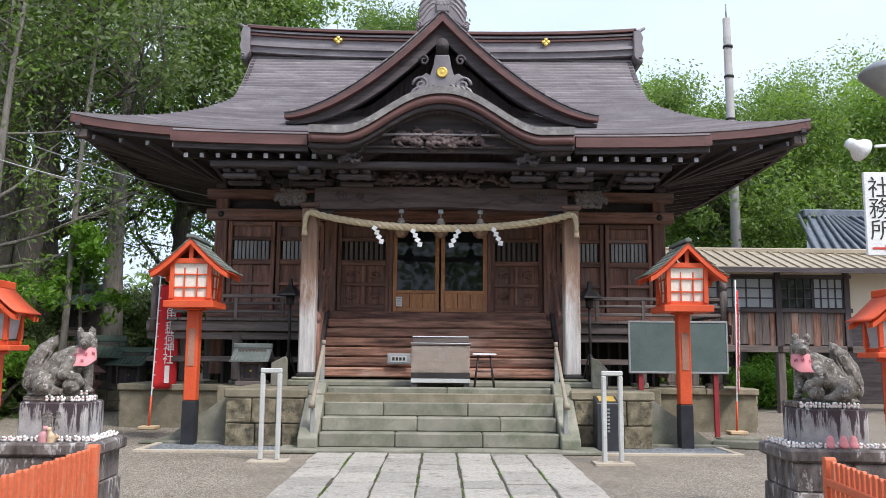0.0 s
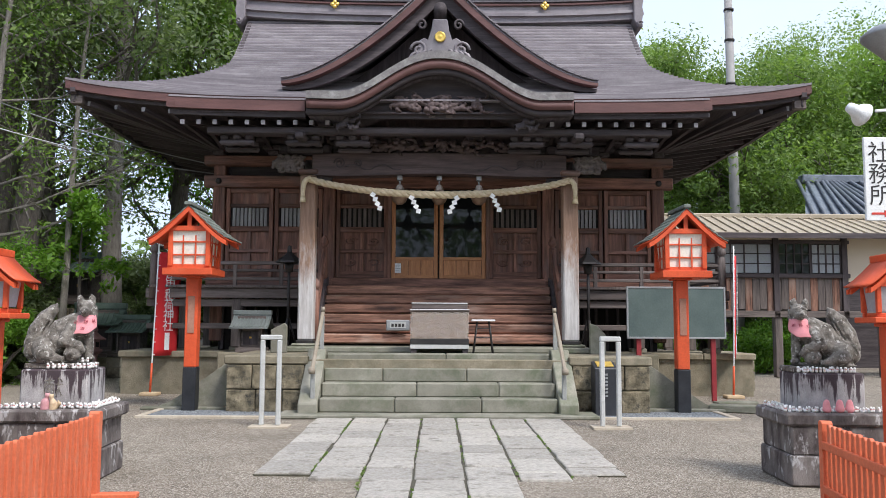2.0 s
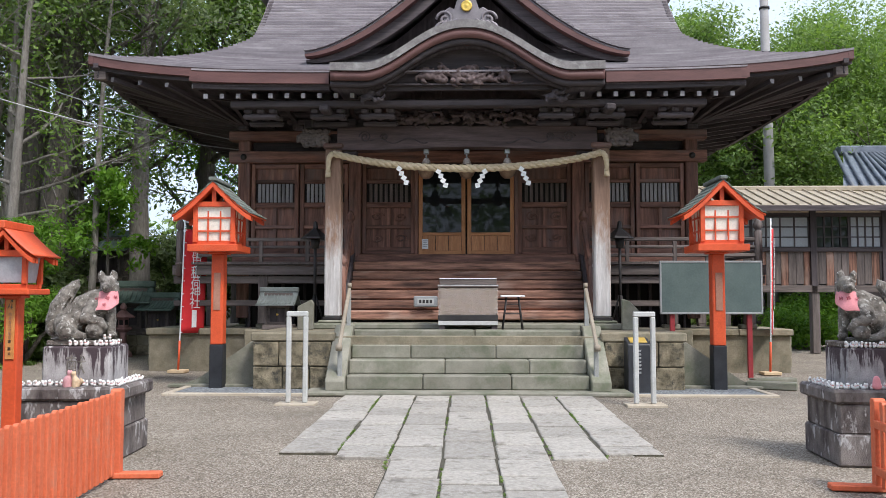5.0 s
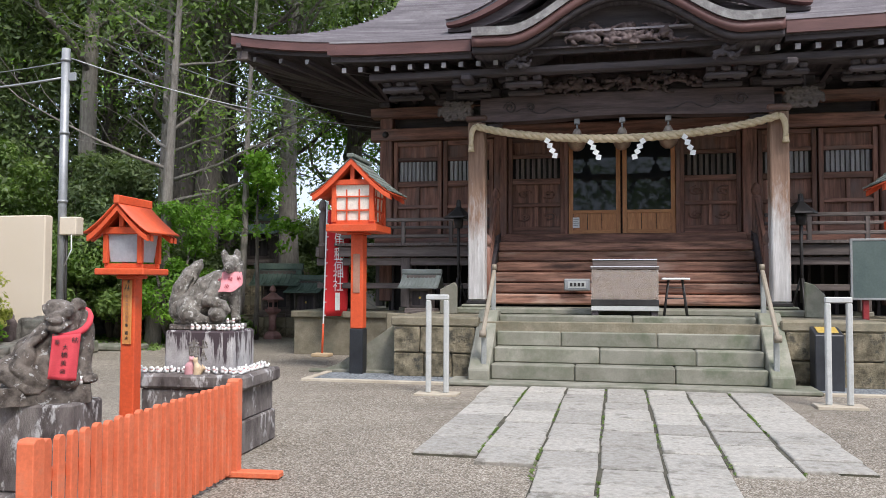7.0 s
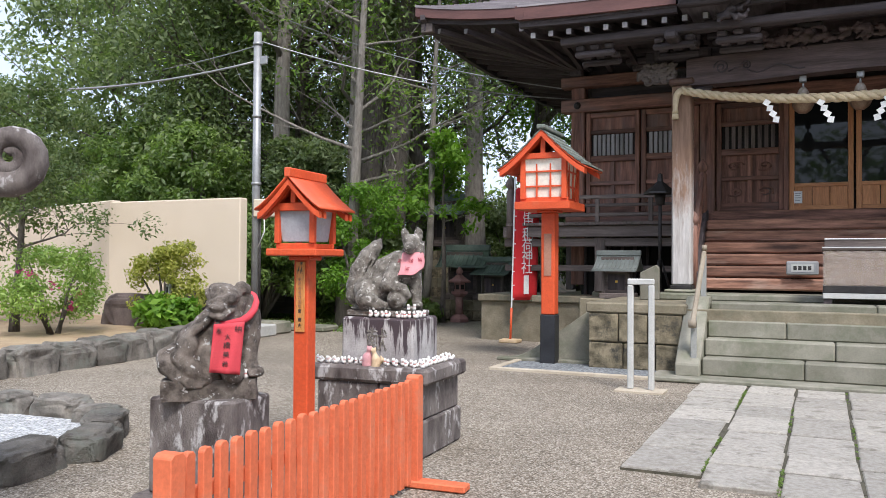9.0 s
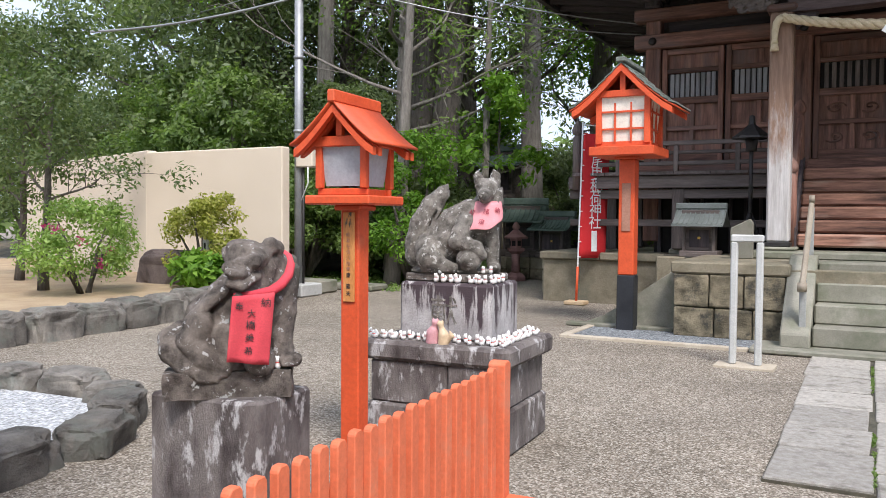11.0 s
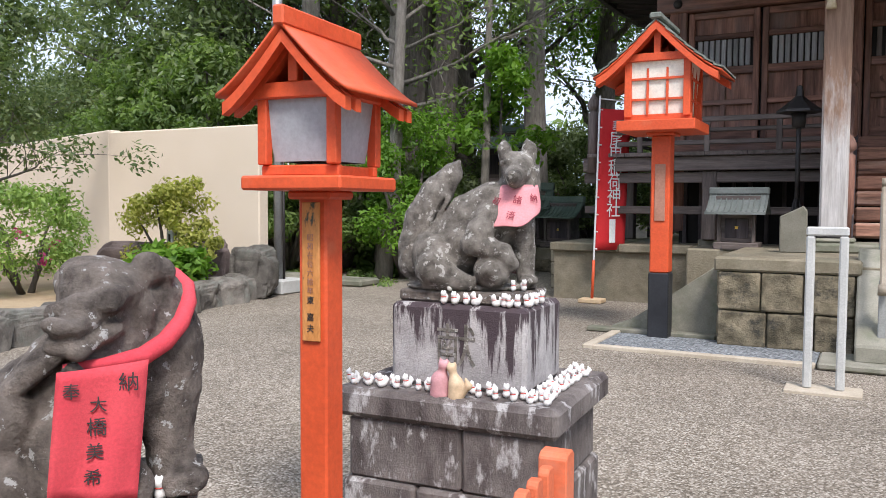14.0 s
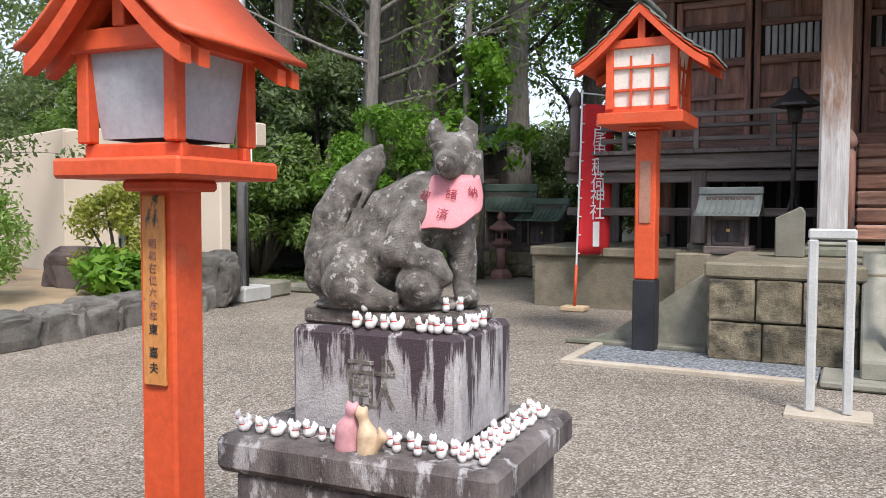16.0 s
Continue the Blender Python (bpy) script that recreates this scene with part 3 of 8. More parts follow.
stairs = thing("stone_stairs", "four grey-green worn stone steps with sloping side kerbs", "stairs", kind="structure")
span("step", -2.42, 2.42, 12.12, 12.75, 0.0, 0.06, STONE, stairs, 0.015)
RISE = [(12.46, 0.06, 0.275), (12.74, 0.275, 0.49), (13.02, 0.49, 0.705), (13.30, 0.705, 0.925)]
CUTS = [(-1.84, -0.68, 0.66, 1.84), (-1.84, -0.35, 0.95, 1.84), (-1.84, -0.9, 0.45, 1.84), (-1.84, 0.12, 1.84)]
for (y, z0, z1), cut in zip(RISE, CUTS):
    for a, b in zip(cut, cut[1:]):
        span("step", a + 0.003, b - 0.003, y, y + 0.45, z0, z1, STONE, stairs, 0.018)
for sx in (-1, 1):
    a, b = sorted((sx * 1.845, sx * 2.14))
    prism("side_kerb", [(12.33, 0.05), (12.33, 0.2), (13.28, 1.0), (13.55, 1.0), (13.55, 0.05)], a, b, STONE, stairs, 0.015, axis="x")
# ramp wedges beside the podium
for sx in (-1, 1):
    w = tagged(prism("ramp_wedge", [(sx * 3.45, 0.02), (sx * 4.62, 0.02), (sx * 4.62, 0.05), (sx * 4.4, 0.12), (sx * 3.45, 0.80)], 13.42, 13.72, STONE, None, 0.012), "grey stone sloping side wall against the podium", "stone ramp", kind="structure")
    tagged(prism("ramp_base", [(sx * 3.45, 0.0), (sx * 4.85, 0.0), (sx * 4.85, 0.05), (sx * 3.45, 0.05)], 13.25, 13.41, STONE, None, 0.01), "low greenish stone kerb along the sloping wall", "stone kerb", kind="structure")
# blue gravel beds with a tan kerb
for sx in (-1, 1):
    a, b = sorted((sx * 2.44, sx * 4.46))
    tagged(span("gravel_bed", a, b, 12.30, 13.22, -0.02, 0.012, BLUEGRAVEL, None, 0.0), "bed of blue-grey gravel in front of the podium", "gravel bed", kind="structure")
    k = thing("kerb", "thin tan stone kerb round the gravel bed", "kerb", kind="structure")
    span("edge", a, b, 12.20, 12.30, -0.02, 0.03, TIMBERKERB, k)
    e = sx * 4.46
    span("edge", min(e, e + sx * 0.1), max(e, e + sx * 0.1), 12.20, 13.3, -0.02, 0.03, TIMBERKERB, k)

# ---- shrine hall ----
ZV, YW = 2.22, 18.5
hall = thing("shrine_hall", "dark weathered timber shrine hall with a sweeping copper roof", "shrine", (0, 0, 0))
span("wall", -5.0, 5.0, YW + 0.12, YW + 0.3, ZB, 6.0, DARKWOOD, hall, 0.0)
for sx in (-1, 1):
    a, b = sorted((sx * 4.85, sx * 5.0))
    span("side_wall", a, b, YW + 0.1, 26.0, ZB, 6.0, DARKWOOD, hall, 0.0)
span("wall", -5.0, 5.0, 25.9, 26.05, ZB, 6.0, DARKWOOD, hall, 0.0)
for x in (-5.06, -2.52, 2.52, 5.06):
    span("post", x - 0.14, x + 0.14, YW - 0.14, YW + 0.14, 1.0, 5.15, REDWOOD, hall, 0.02)
for x in (-5.06, 5.06):
    for y in (21.0, 23.5, 26.0):
        span("post", x - 0.14, x + 0.14, y - 0.14, y + 0.14, 1.0, 5.15, REDWOOD, hall, 0.02)
# tie beams across the front and round the corner
for z0, z1, d in ((4.52, 4.78, 0.20), (5.02, 5.24, 0.22)):
    span("tie_beam", -5.4, 5.4, YW - d, YW + 0.05, z0, z1, REDWOOD, hall, 0.02)
    for sx in (-1, 1):
        span("tie_beam", sx * 5.06 - 0.2, sx * 5.06 + 0.2, YW + 0.1, 26.2, z0, z1, REDWOOD, hall, 0.02)
for x in (-5.06, -2.52, 2.52, 5.06):
    lathe("nail_cover", [(0.0, 0), (0.075, 0.0), (0.06, 0.035), (0.02, 0.05)], DARKMETAL, hall, 12).matrix_basis = pose(x, YW - 0.2, 4.65, 90)
span("sill_beam", -5.3, 5.3, YW - 0.2, YW + 0.05, ZV + 0.02, ZV + 0.2, REDWOOD, hall, 0.02)


def wall_panel(x0, x1, bars, carved=False):
    """A framed wainscot panel with a barred window above."""
    y = YW - 0.06
    p = box("wall_panel", ((x0 + x1) / 2, y + 0.09, 3.45), (x1 - x0, 0.05, 2.02), REDWOOD, hall, 0.005)
    cx = (x0 + x1) / 2
    w = x1 - x0

    def sub(name, a, b, z0, z1, yy, d, mt):
        return box(name, ((a + b) / 2 - cx, yy - 0.09, (z0 + z1) / 2 - 3.45), (b - a, d, z1 - z0), mt, p, 0.008)
    for a in (x0, x1 - 0.09):
        sub("stile", a, a + 0.09, 2.45, 4.5, 0.02, 0.09, REDWOOD)
    for z0, z1 in ((2.44, 2.60), (3.02, 3.10), (3.50, 3.62), (4.06, 4.14), (4.40, 4.50)):
        sub("rail", x0 + 0.088, x1 - 0.088, z0, z1, 0.025, 0.08, REDWOOD)
    sub("muntin", cx - 0.04, cx + 0.04, 2.602, 3.498, 0.03, 0.07, REDWOOD)
    # panel whose near-black colour paints the shade behind the window bars
    sub("window_back", x0 + 0.09, x1 - 0.09, 3.62, 4.06, 0.055, 0.02, OPENINGSHADE)
    for i in range(bars):
        xx = x0 + 0.13 + (w - 0.26) * (i + 0.5) / bars
        sub("bar", xx - 0.035, xx + 0.035, 3.625, 4.055, 0.035, 0.03, SLATWOOD if not carved else GREYWOOD)


for s in (-1, 1):
    for a, b, n in ((4.90, 3.82, 9), (3.78, 2.68, 9)):
        x0, x1 = sorted((s * a, s * b))
        wall_panel(x0, x1, n)
    x0, x1 = sorted((s * 2.36, s * 1.17))
    wall_panel(x0, x1, 8, True)
# carved floral swirls in the inner panels
rng = random.Random(5)
for s in (-1, 1):
    for zc in (2.82, 3.30):
        for dx in (-0.26, 0.26):
            cx = s * 1.765 + dx
            for k in range(3):
                pts = []
                r0, ph = 0.11 - 0.03 * k, rng.random() * 6
                for i in range(14):
                    a = ph + i * 0.42
                    r = r0 * (1 - i / 18)
                    pts.append((cx + r * math.cos(a) * 1.5, YW - 0.01, zc + r * math.sin(a)))
                tube("carving", pts, [0.012] * 14, REDWOOD["x"], hall, 6)

# central sliding doors
for s in (-1, 1):
    x0, x1 = sorted((s * 0.02, s * 1.08))
    d = thing("door", "", "")
    d.parent = hall
    d["label"] = "orange wooden sliding door with dark glass above"
    span("stile", x0, x0 + 0.09, YW - 0.10, YW - 0.04, 2.44, 4.5, DOORWOOD, d, 0.006)
    span("stile", x1 - 0.09, x1, YW - 0.10, YW - 0.04, 2.44, 4.5, DOORWOOD, d, 0.006)
    span("rail", x0 + 0.088, x1 - 0.088, YW - 0.10, YW - 0.04, 2.44, 2.52, DOORWOOD, d, 0.006)
    span("rail", x0 + 0.088, x1 - 0.088, YW - 0.10, YW - 0.04, 2.86, 2.93, DOORWOOD, d, 0.006)
    for i in range(3):
        w = (x1 - x0 - 0.18) / 3
        a = x0 + 0.09 + i * w
        span("panel", a + 0.006, a + w - 0.006, YW - 0.075, YW - 0.05, 2.52, 2.86, DOORWOOD, d, 0.004)
    span("glass_pane", x0 + 0.088, x1 - 0.088, YW - 0.075, YW - 0.06, 2.93, 4.42, GLASS, d, 0)
span("door_frame", -1.17, -1.085, YW - 0.16, YW + 0.05, 2.42, 4.52, REDWOOD, hall, 0.01)
span("door_frame", 1.085, 1.17, YW - 0.16, YW + 0.05, 2.42, 4.52, REDWOOD, hall, 0.01)
span("threshold", -2.4, 2.4, YW - 0.5, YW - 0.15, 2.20, 2.42, REDWOOD, hall, 0.02)
span("notice", -1.0, -0.86, YW - 0.107, YW - 0.103, 2.56, 2.78, PAPER, hall, 0, "white paper notice")
for i, z in enumerate((2.74, 2.70, 2.66, 2.61)):
    span("notice_line", -0.985, -0.875 - 0.02 * (i % 2), YW - 0.110, YW - 0.108, z - 0.006, z + 0.006, METALGREY, hall, 0)

# veranda
for s in (-1, 1):
    for i in range(6):
        x0, x1 = sorted((s * (2.62 + i * 0.6), s * (2.62 + (i + 1) * 0.6 - 0.006)))
        span("veranda_plank", x0, x1, 17.30, YW - 0.2, ZV - 0.06, ZV, GREYWOOD, hall, 0.006)
    x0, x1 = sorted((s * 2.62, s * 6.3))
    span("veranda_beam", x0, x1, 17.36, 17.56, ZV - 0.28, ZV - 0.065, GREYWOOD, hall, 0.012)
    span("veranda_beam", x0, x1, 17.44, 17.56, ZV - 0.46, ZV - 0.30, GREYWOOD, hall, 0.012)
    span("tie_rail", x0, x1 if s > 0 else x1, 17.48, 17.56, 1.28, 1.40, GREYWOOD, hall, 0.01)
    for x in (2.75, 4.36, 5.98):
        span("veranda_post", s * x - 0.10, s * x + 0.10, 17.42, 17.62, ZB + 0.1, ZV - 0.29, GREYWOOD, hall, 0.012)
        span("post_stone", s * x - 0.17, s * x + 0.17, 17.53, 17.79, ZB, ZB + 0.1, STONE, hall, 0.02)
    for z, h in ((2.36, 0.07), (2.54, 0.06), (2.70, 0.075)):
        a, b = sorted((s * 2.62, s * 6.2))
        span("railing", a, b, 17.37, 17.44, z - h / 2, z + h / 2, GREYWOOD, hall, 0.012)
    for x in (3.4, 4.4, 5.4):
        span("rail_post", s * x - 0.04, s * x + 0.04, 17.365, 17.445, ZV, 2.66, GREYWOOD, hall, 0.008)
    lathe("newel_post", [(0.085, ZV - 0.3), (0.085, 2.86), (0.06, 2.88), (0.06, 2.91), (0.095, 2.94), (0.10, 3.0), (0.07, 3.08), (0.02, 3.16), (0.0, 3.18)], GREYWOOD["z"], hall, 14, (s * 6.15, 17.40, 0))
    # side veranda
    x0, x1 = sorted((s * 5.2, s * 6.5))
    for i in range(10):
        span("veranda_plank", x0, x1, YW - 0.19 + i * 0.6, YW - 0.2 + (i + 1) * 0.6, ZV - 0.06, ZV, GREYWOOD, hall, 0.006)
    for y in (19.5, 21.5, 23.5):
        span("veranda_post", s * 6.1 - 0.1, s * 6.1 + 0.1, y - 0.1, y + 0.1, ZB, ZV - 0.06, GREYWOOD, hall, 0.012)
    for z, h in ((2.36, 0.07), (2.54, 0.06), (2.70, 0.075)):
        span("railing", s * 6.15 - 0.035, s * 6.15 + 0.035, 17.45, 24.2, z - h / 2, z + h / 2, GREYWOOD, hall, 0.012)
# near-black sheet painting the open void's shade under the floor, lattice bars before it
span("underfloor", -5.0, 5.0, YW - 0.05, YW + 0.1, ZB, ZV - 0.1, OPENINGSHADE, hall, 0)
for i in range(40):
    x = -4.9 + i * 0.25
    if abs(x) > 2.6:
        span("underfloor_bar", x - 0.03, x + 0.03, YW - 0.12, YW - 0.06, ZB, ZV - 0.1, DARKWOOD, hall, 0.004)

# wooden steps up to the veranda
for i in range(6):
    y0, z0, z1 = 16.32 + i * 0.19, 1.0 + i * 0.203, 1.0 + (i + 1) * 0.203
    span("wooden_step", -2.40, 2.40, y0, y0 + 0.30, z0 + 0.012, z1, STEPWOOD, hall, 0.03)
for s in (-1, 1):
    a, b = sorted((s * 2.40, s * 2.56))
    prism("stringer", [(16.2, 1.0), (16.2, 1.3), (17.42, 2.42), (17.6, 2.42), (17.6, 1.0)], a, b, DARKWOOD["y"], hall, 0.01, axis="x")
    for dz in (0.42, 0.62, 0.80):
        beam("stair_rail", (s * 2.48, 16.3, 1.1 + dz), (s * 2.48, 17.4, 2.22 + dz), 0.07, 0.08, REDWOOD, hall)
    lathe("newel_post", [(0.08, 1.0), (0.08, 2.05), (0.055, 2.07), (0.055, 2.10), (0.09, 2.13), (0.095, 2.19), (0.06, 2.27), (0.0, 2.34)], REDWOOD["z"], hall, 14, (s * 2.48, 16.25, 0))
    lathe("newel_post", [(0.08, 2.2), (0.08, 3.05), (0.055, 3.07), (0.055, 3.10), (0.09, 3.13), (0.095, 3.19), (0.06, 3.27), (0.0, 3.34)], REDWOOD["z"], hall, 14, (s * 2.48, 17.42, 0))

# porch pillars and the rainbow beam
for s in (-1, 1):
    x = s * 2.43
    span("pillar_base", x - 0.24, x + 0.24, 14.61, 15.09, 1.0, 1.05, STONE, hall, 0.02)
    span("pillar_shoe", x - 0.165, x + 0.165, 14.685, 15.015, 1.05, 1.11, DARKMETAL, hall, 0.01)
    span("pillar", x - 0.145, x + 0.145, 14.705, 14.995, 1.11, 4.16, PILLAR, hall, 0.025, "weathered pale square porch pillar")
    span("bracket", x - 0.19, x + 0.19, 14.66, 15.04, 4.16, 4.26, REDWOOD, hall, 0.03)
    span("bracket", x - 0.42, x + 0.42, 14.74, 14.96, 4.55, 4.75, DARKWOOD, hall, 0.04)
    span("bracket", x - 0.28, x + 0.28, 14.60, 15.1, 4.75, 4.92, DARKWOOD, hall, 0.04)
    beam("linking_beam", (x, 14.95, 4.35), (s * 2.52, 18.4, 4.62), 0.2, 0.26, DARKWOOD, hall, 0.02)
    # small carved bracket under the beam
    lump("bracket_carving", [((s * 2.15, 14.85, 4.12), (0.16, 0.07, 0.07), (0, 0, 0)), ((s * 2.22, 14.85, 4.05), (0.1, 0.06, 0.08), (0, s * 30, 0))], DARKWOOD["x"], hall, 0.02, 0.02, 12)
n = 24
top, bot = [], []
for i in range(n + 1):
    x = -2.36 + 4.72 * i / n
    e = (abs(x) / 2.36) ** 2.5
    top.append((x, 4.57 - 0.03 * e))
    bot.append((x, 4.17 - 0.03 * e + 0.02 * math.cos(x * 2)))
prism("rainbow_beam", top + bot[::-1], 14.70, 15.0, BEAMWOOD["x"], hall, 0.01, "curved porch beam with incised scrolls")
for s in (-1, 1):
    for cx, r0 in ((1.85, 0.11), (1.5, 0.07)):
        tube("scroll", [(s * cx + r0 * (1 - i / 26) * math.cos(i * 0.5) * s, 14.695, 4.37 + r0 * (1 - i / 26) * math.sin(i * 0.5)) for i in range(22)], 0.011, DARKWOOD["x"], hall, 6)
    tube("scroll", [(s * (1.75 - i * 0.08), 14.695, 4.30 + 0.05 * math.sin(i * 0.9)) for i in range(14)], 0.010, DARKWOOD["x"], hall, 6)
# carved beast heads at the beam's ends
for s in (-1, 1):
    rr = random.Random(11)
    balls = [((s * 2.74, 14.84, 4.36), (0.24, 0.11, 0.15), (0, 0, 0))]
    for row in range(5):
        for c in range(4):
            cx, cz = 2.56 + 0.125 * c + 0.03 * (row % 2), 4.23 + 0.066 * row
            ph = rr.uniform(0, 6.28)
            pts = [(s * (cx + 0.05 * (1 - i / 11) * math.cos(ph + i * 0.7) * 1.3), 14.70 + 0.02 * rr.random(), cz + 0.034 * (1 - i / 11) * math.sin(ph + i * 0.7)) for i in range(9)]
            balls.append(("limb", pts, [0.019] * 8 + [0.010]))
    balls.append(("limb", [(s * 2.93, 14.76, 4.42), (s * 3.05, 14.72, 4.37), (s * 3.08, 14.70, 4.29)], [0.07, 0.055, 0.03]))
    lump("beam_end_carving", balls, GREYWOOD["x"], hall, 0.011, 0.004, 25, "carved curling end of the porch beam")
# carved panels over the beam
rr = random.Random(21)


def relief(name, x0, x1, y, z0, z1, count, seed, material):
    q = random.Random(seed)
    balls = []
    for i in range(count):
        x, z = q.uniform(x0, x1), q.uniform(z0, z1)
        a, ln = q.uniform(0, 6.3), q.uniform(0.08, 0.26)
        pts = [(x + ln * k / 5 * math.cos(a + k * 0.35), y + q.uniform(-0.03, 0.03), z + 0.5 * ln * k / 5 * math.sin(a + k * 0.35)) for k in range(6)]
        balls.append(("limb", pts, [0.022, 0.027, 0.026, 0.022, 0.016, 0.009]))
    return lump(name, balls, material, hall, 0.012, 0.004, 22)


relief("cloud_carving", -1.30, 1.30, 14.70, 4.60, 4.80, 90, 3, BEAMWOOD["x"])
relief("beast_carving", -0.74, 0.72, 13.66, 5.10, 5.36, 90, 9, BEAMWOOD["x"])
span("frieze", -3.0, 3.0, 14.86, 14.98, 4.57, 4.74, DARKWOOD, hall, 0.01)
span("frieze", -3.9, 3.9, 14.80, 15.0, 4.92, 5.10, DARKWOOD, hall, 0.02)
for x in (-1.9, -0.65, 0.65, 1.9):
    for z, w in ((4.72, 0.18), (4.82, 0.34)):
        span("bracket", x - w / 2, x + w / 2, 14.72, 15.02, z, z + 0.1, DARKWOOD, hall, 0.025)
for x in (-3.6, -2.43, -1.55, 1.55, 2.43, 3.6):
    for dy, z in ((0.0, 4.62), (-0.42, 4.66)):
        for dx in (-0.22, 0.0, 0.22):
            span("bearing_block", x + dx - 0.07, x + dx + 0.07, 14.42 + dy, 14.56 + dy, z, z + 0.09, DARKWOOD, hall, 0.025)
        span("bracket_arm", x - 0.31, x + 0.31, 14.44 + dy, 14.54 + dy, z - 0.10, z - 0.004, DARKWOOD, hall, 0.03)
# brackets along the hall's wall head
for i in range(9):
    x = -5.06 + i * 1.265
    for z, w, d in ((5.24, 0.26, 0.3), (5.36, 0.5, 0.35), (5.50, 0.8, 0.5)):
        span("bracket", x - w / 2, x + w / 2, YW - d, YW + 0.1, z, z + 0.13, DARKWOOD, hall, 0.03)

# ---- roof ----
YE, YR = 16.0, 20.5


def prof(u):
    return 5.98 + 1.2 * u + 2.2 * u * u


def halfw(u):
    return 4.98 + 2.56 * max(0.0, 1 - u / 0.62) ** 1.25


def roof_pt(u, v):
    """u from eave to ridge, v from -1 to 1 across."""
    X = halfw(u)
    lift = 0.30 * abs(v) ** 5 * max(0.0, 1 - u / 0.7) ** 1.5
    yb = YE + (YR - YE) * u
    return Vector((v * X, yb - 0.12 * abs(v) ** 4 * (1 - u), prof(u) + lift))


NU, NV = 44, 36
vs = [-1 + 2 * j / NV for j in range(NV + 1)]
# stepped courses of copper sheet, each one lapping the next
for i in range(NU):
    u0, u1 = i / NU, (i + 1.12) / NU
    lo = [roof_pt(u0, v) + Vector((0, -0.016, 0.046)) for v in vs]
    hi = [roof_pt(min(u1, 1.0), v) for v in vs]
    sheet("roof_course", [lo, hi], 0.045, COPPER, hall)
# back slope and side skirts close the roof
sheet("back_roof", [[Vector((p.x, 2 * YR - p.y, p.z)) for p in (roof_pt(u / 8, v) for v in vs)] for u in range(9)], 0.1, COPPER, hall)
for s in (-1, 1):
    rows = []
    for k in range(9):
        w = k / 8
        r = []
        for j in range(13):
            y = YE + (2 * (YR - YE)) * j / 12
            t = abs(j - 6) / 6
            u = 0.62 * w
            yy = YR + (y - YR) * (1 - 0.62 * w)
            r.append((s * halfw(u), yy, prof(u) + 0.30 * t ** 5 * (1 - w) ** 1.5))
        rows.append(r)
    sheet("side_roof", rows, 0.06, COPPER, hall)
    prism("gable_end", [(YE + 0.62 * 4.5, prof(0.62)), (YR, prof(1.0)), (2 * YR - YE - 0.62 * 4.5, prof(0.62))], s * 4.85, s * 4.95, DARKWOOD["z"], hall, axis="x")
# eave fascia boards: main eave
for dz, dy, hgt, mt in ((0.0, 0.0, 0.17, FASCIA), (-0.16, 0.10, 0.09, DARKWOOD["x"])):
    rows = []
    for v in vs:
        p = roof_pt(0, v)
        rows.append([(p.x, p.y + dy, p.z + dz), (p.x, p.y + dy + 0.1, p.z + dz)])
    sheet("fascia", rows, hgt, mt, hall)
    for s in (-1, 1):
        rows = []
        for j in range(13):
            y = YE - 0.12 + (2 * (YR - YE) + 0.24) * j / 12
            t = abs(j - 6) / 6
            rows.append([(s * (7.54 - dy), y, 5.98 + dz + 0.30 * t ** 5), (s * (7.44 - dy), y, 5.98 + dz + 0.30 * t ** 5)])
        sheet("fascia", rows, hgt, mt, hall)
# soffit and rafters
for s in (-1, 1):
    sheet("soffit", [[(s * 7.45, YE - 0.05, 6.06), (s * 7.45, 25.0, 5.85)], [(s * 4.9, YW, 5.55), (s * 4.9, 25.0, 5.55)]], 0.04, DARKWOOD["y"], hall)
sheet("soffit", [[(-7.45, YE, 6.06), (-4, YE, 5.86), (4, YE, 5.86), (7.45, YE, 6.06)], [(-4.9, YW + 0.1, 5.55), (-3, YW + 0.1, 5.55), (3, YW + 0.1, 5.55), (4.9, YW + 0.1, 5.55)]], 0.04, DARKWOOD["y"], hall)
for i in range(27):
    x = -7.15 + i * 0.55
    e = (abs(x) / 7.4) ** 5 * 0.24
    xin = x if abs(x) < 5 else math.copysign(5, x)
    r = beam("rafter", (x, YE + 0.16, 5.655 + e), (xin, YW, 5.36), 0.085, 0.1, DARKWOOD, hall, 0.0)
    span("rafter_tip", x - 0.04, x + 0.04, YE + 0.145, YE + 0.158, 5.61 + e, 5.70 + e, TIPWOOD, hall, 0.0)
for s in (-1, 1):
    for j in range(14):
        y = YE + 0.5 + j * 0.62
        beam("rafter", (s * 7.3, y, 5.80), (s * 5.0, max(y, YW), 5.46), 0.085, 0.1, DARKWOOD, hall, 0.0)
    beam("hip_rafter", (s * 7.45, YE + 0.05, 5.96), (s * 5.0, YW, 5.42), 0.18, 0.22, DARKWOOD, hall, 0.01)
    span("hip_cap", s * 7.36 - 0.12, s * 7.36 + 0.12, YE + 0.0, YE + 0.16, 5.82, 6.0, GREYWOOD, hall, 0.01)

# porch roof, carried forward from the main slope
YK = 13.62


def porch_pt(w, v):
    """w from the porch eave to the main roof."""
    x = v * 4.68
    y = YK + (17.3 - YK) * w
    z = 5.24 + 0.62 * w + 0.46 * w * w
    return Vector((x, y - 0.03 * abs(v) ** 4, z + 0.05 * abs(v) ** 4 * (1 - w)))


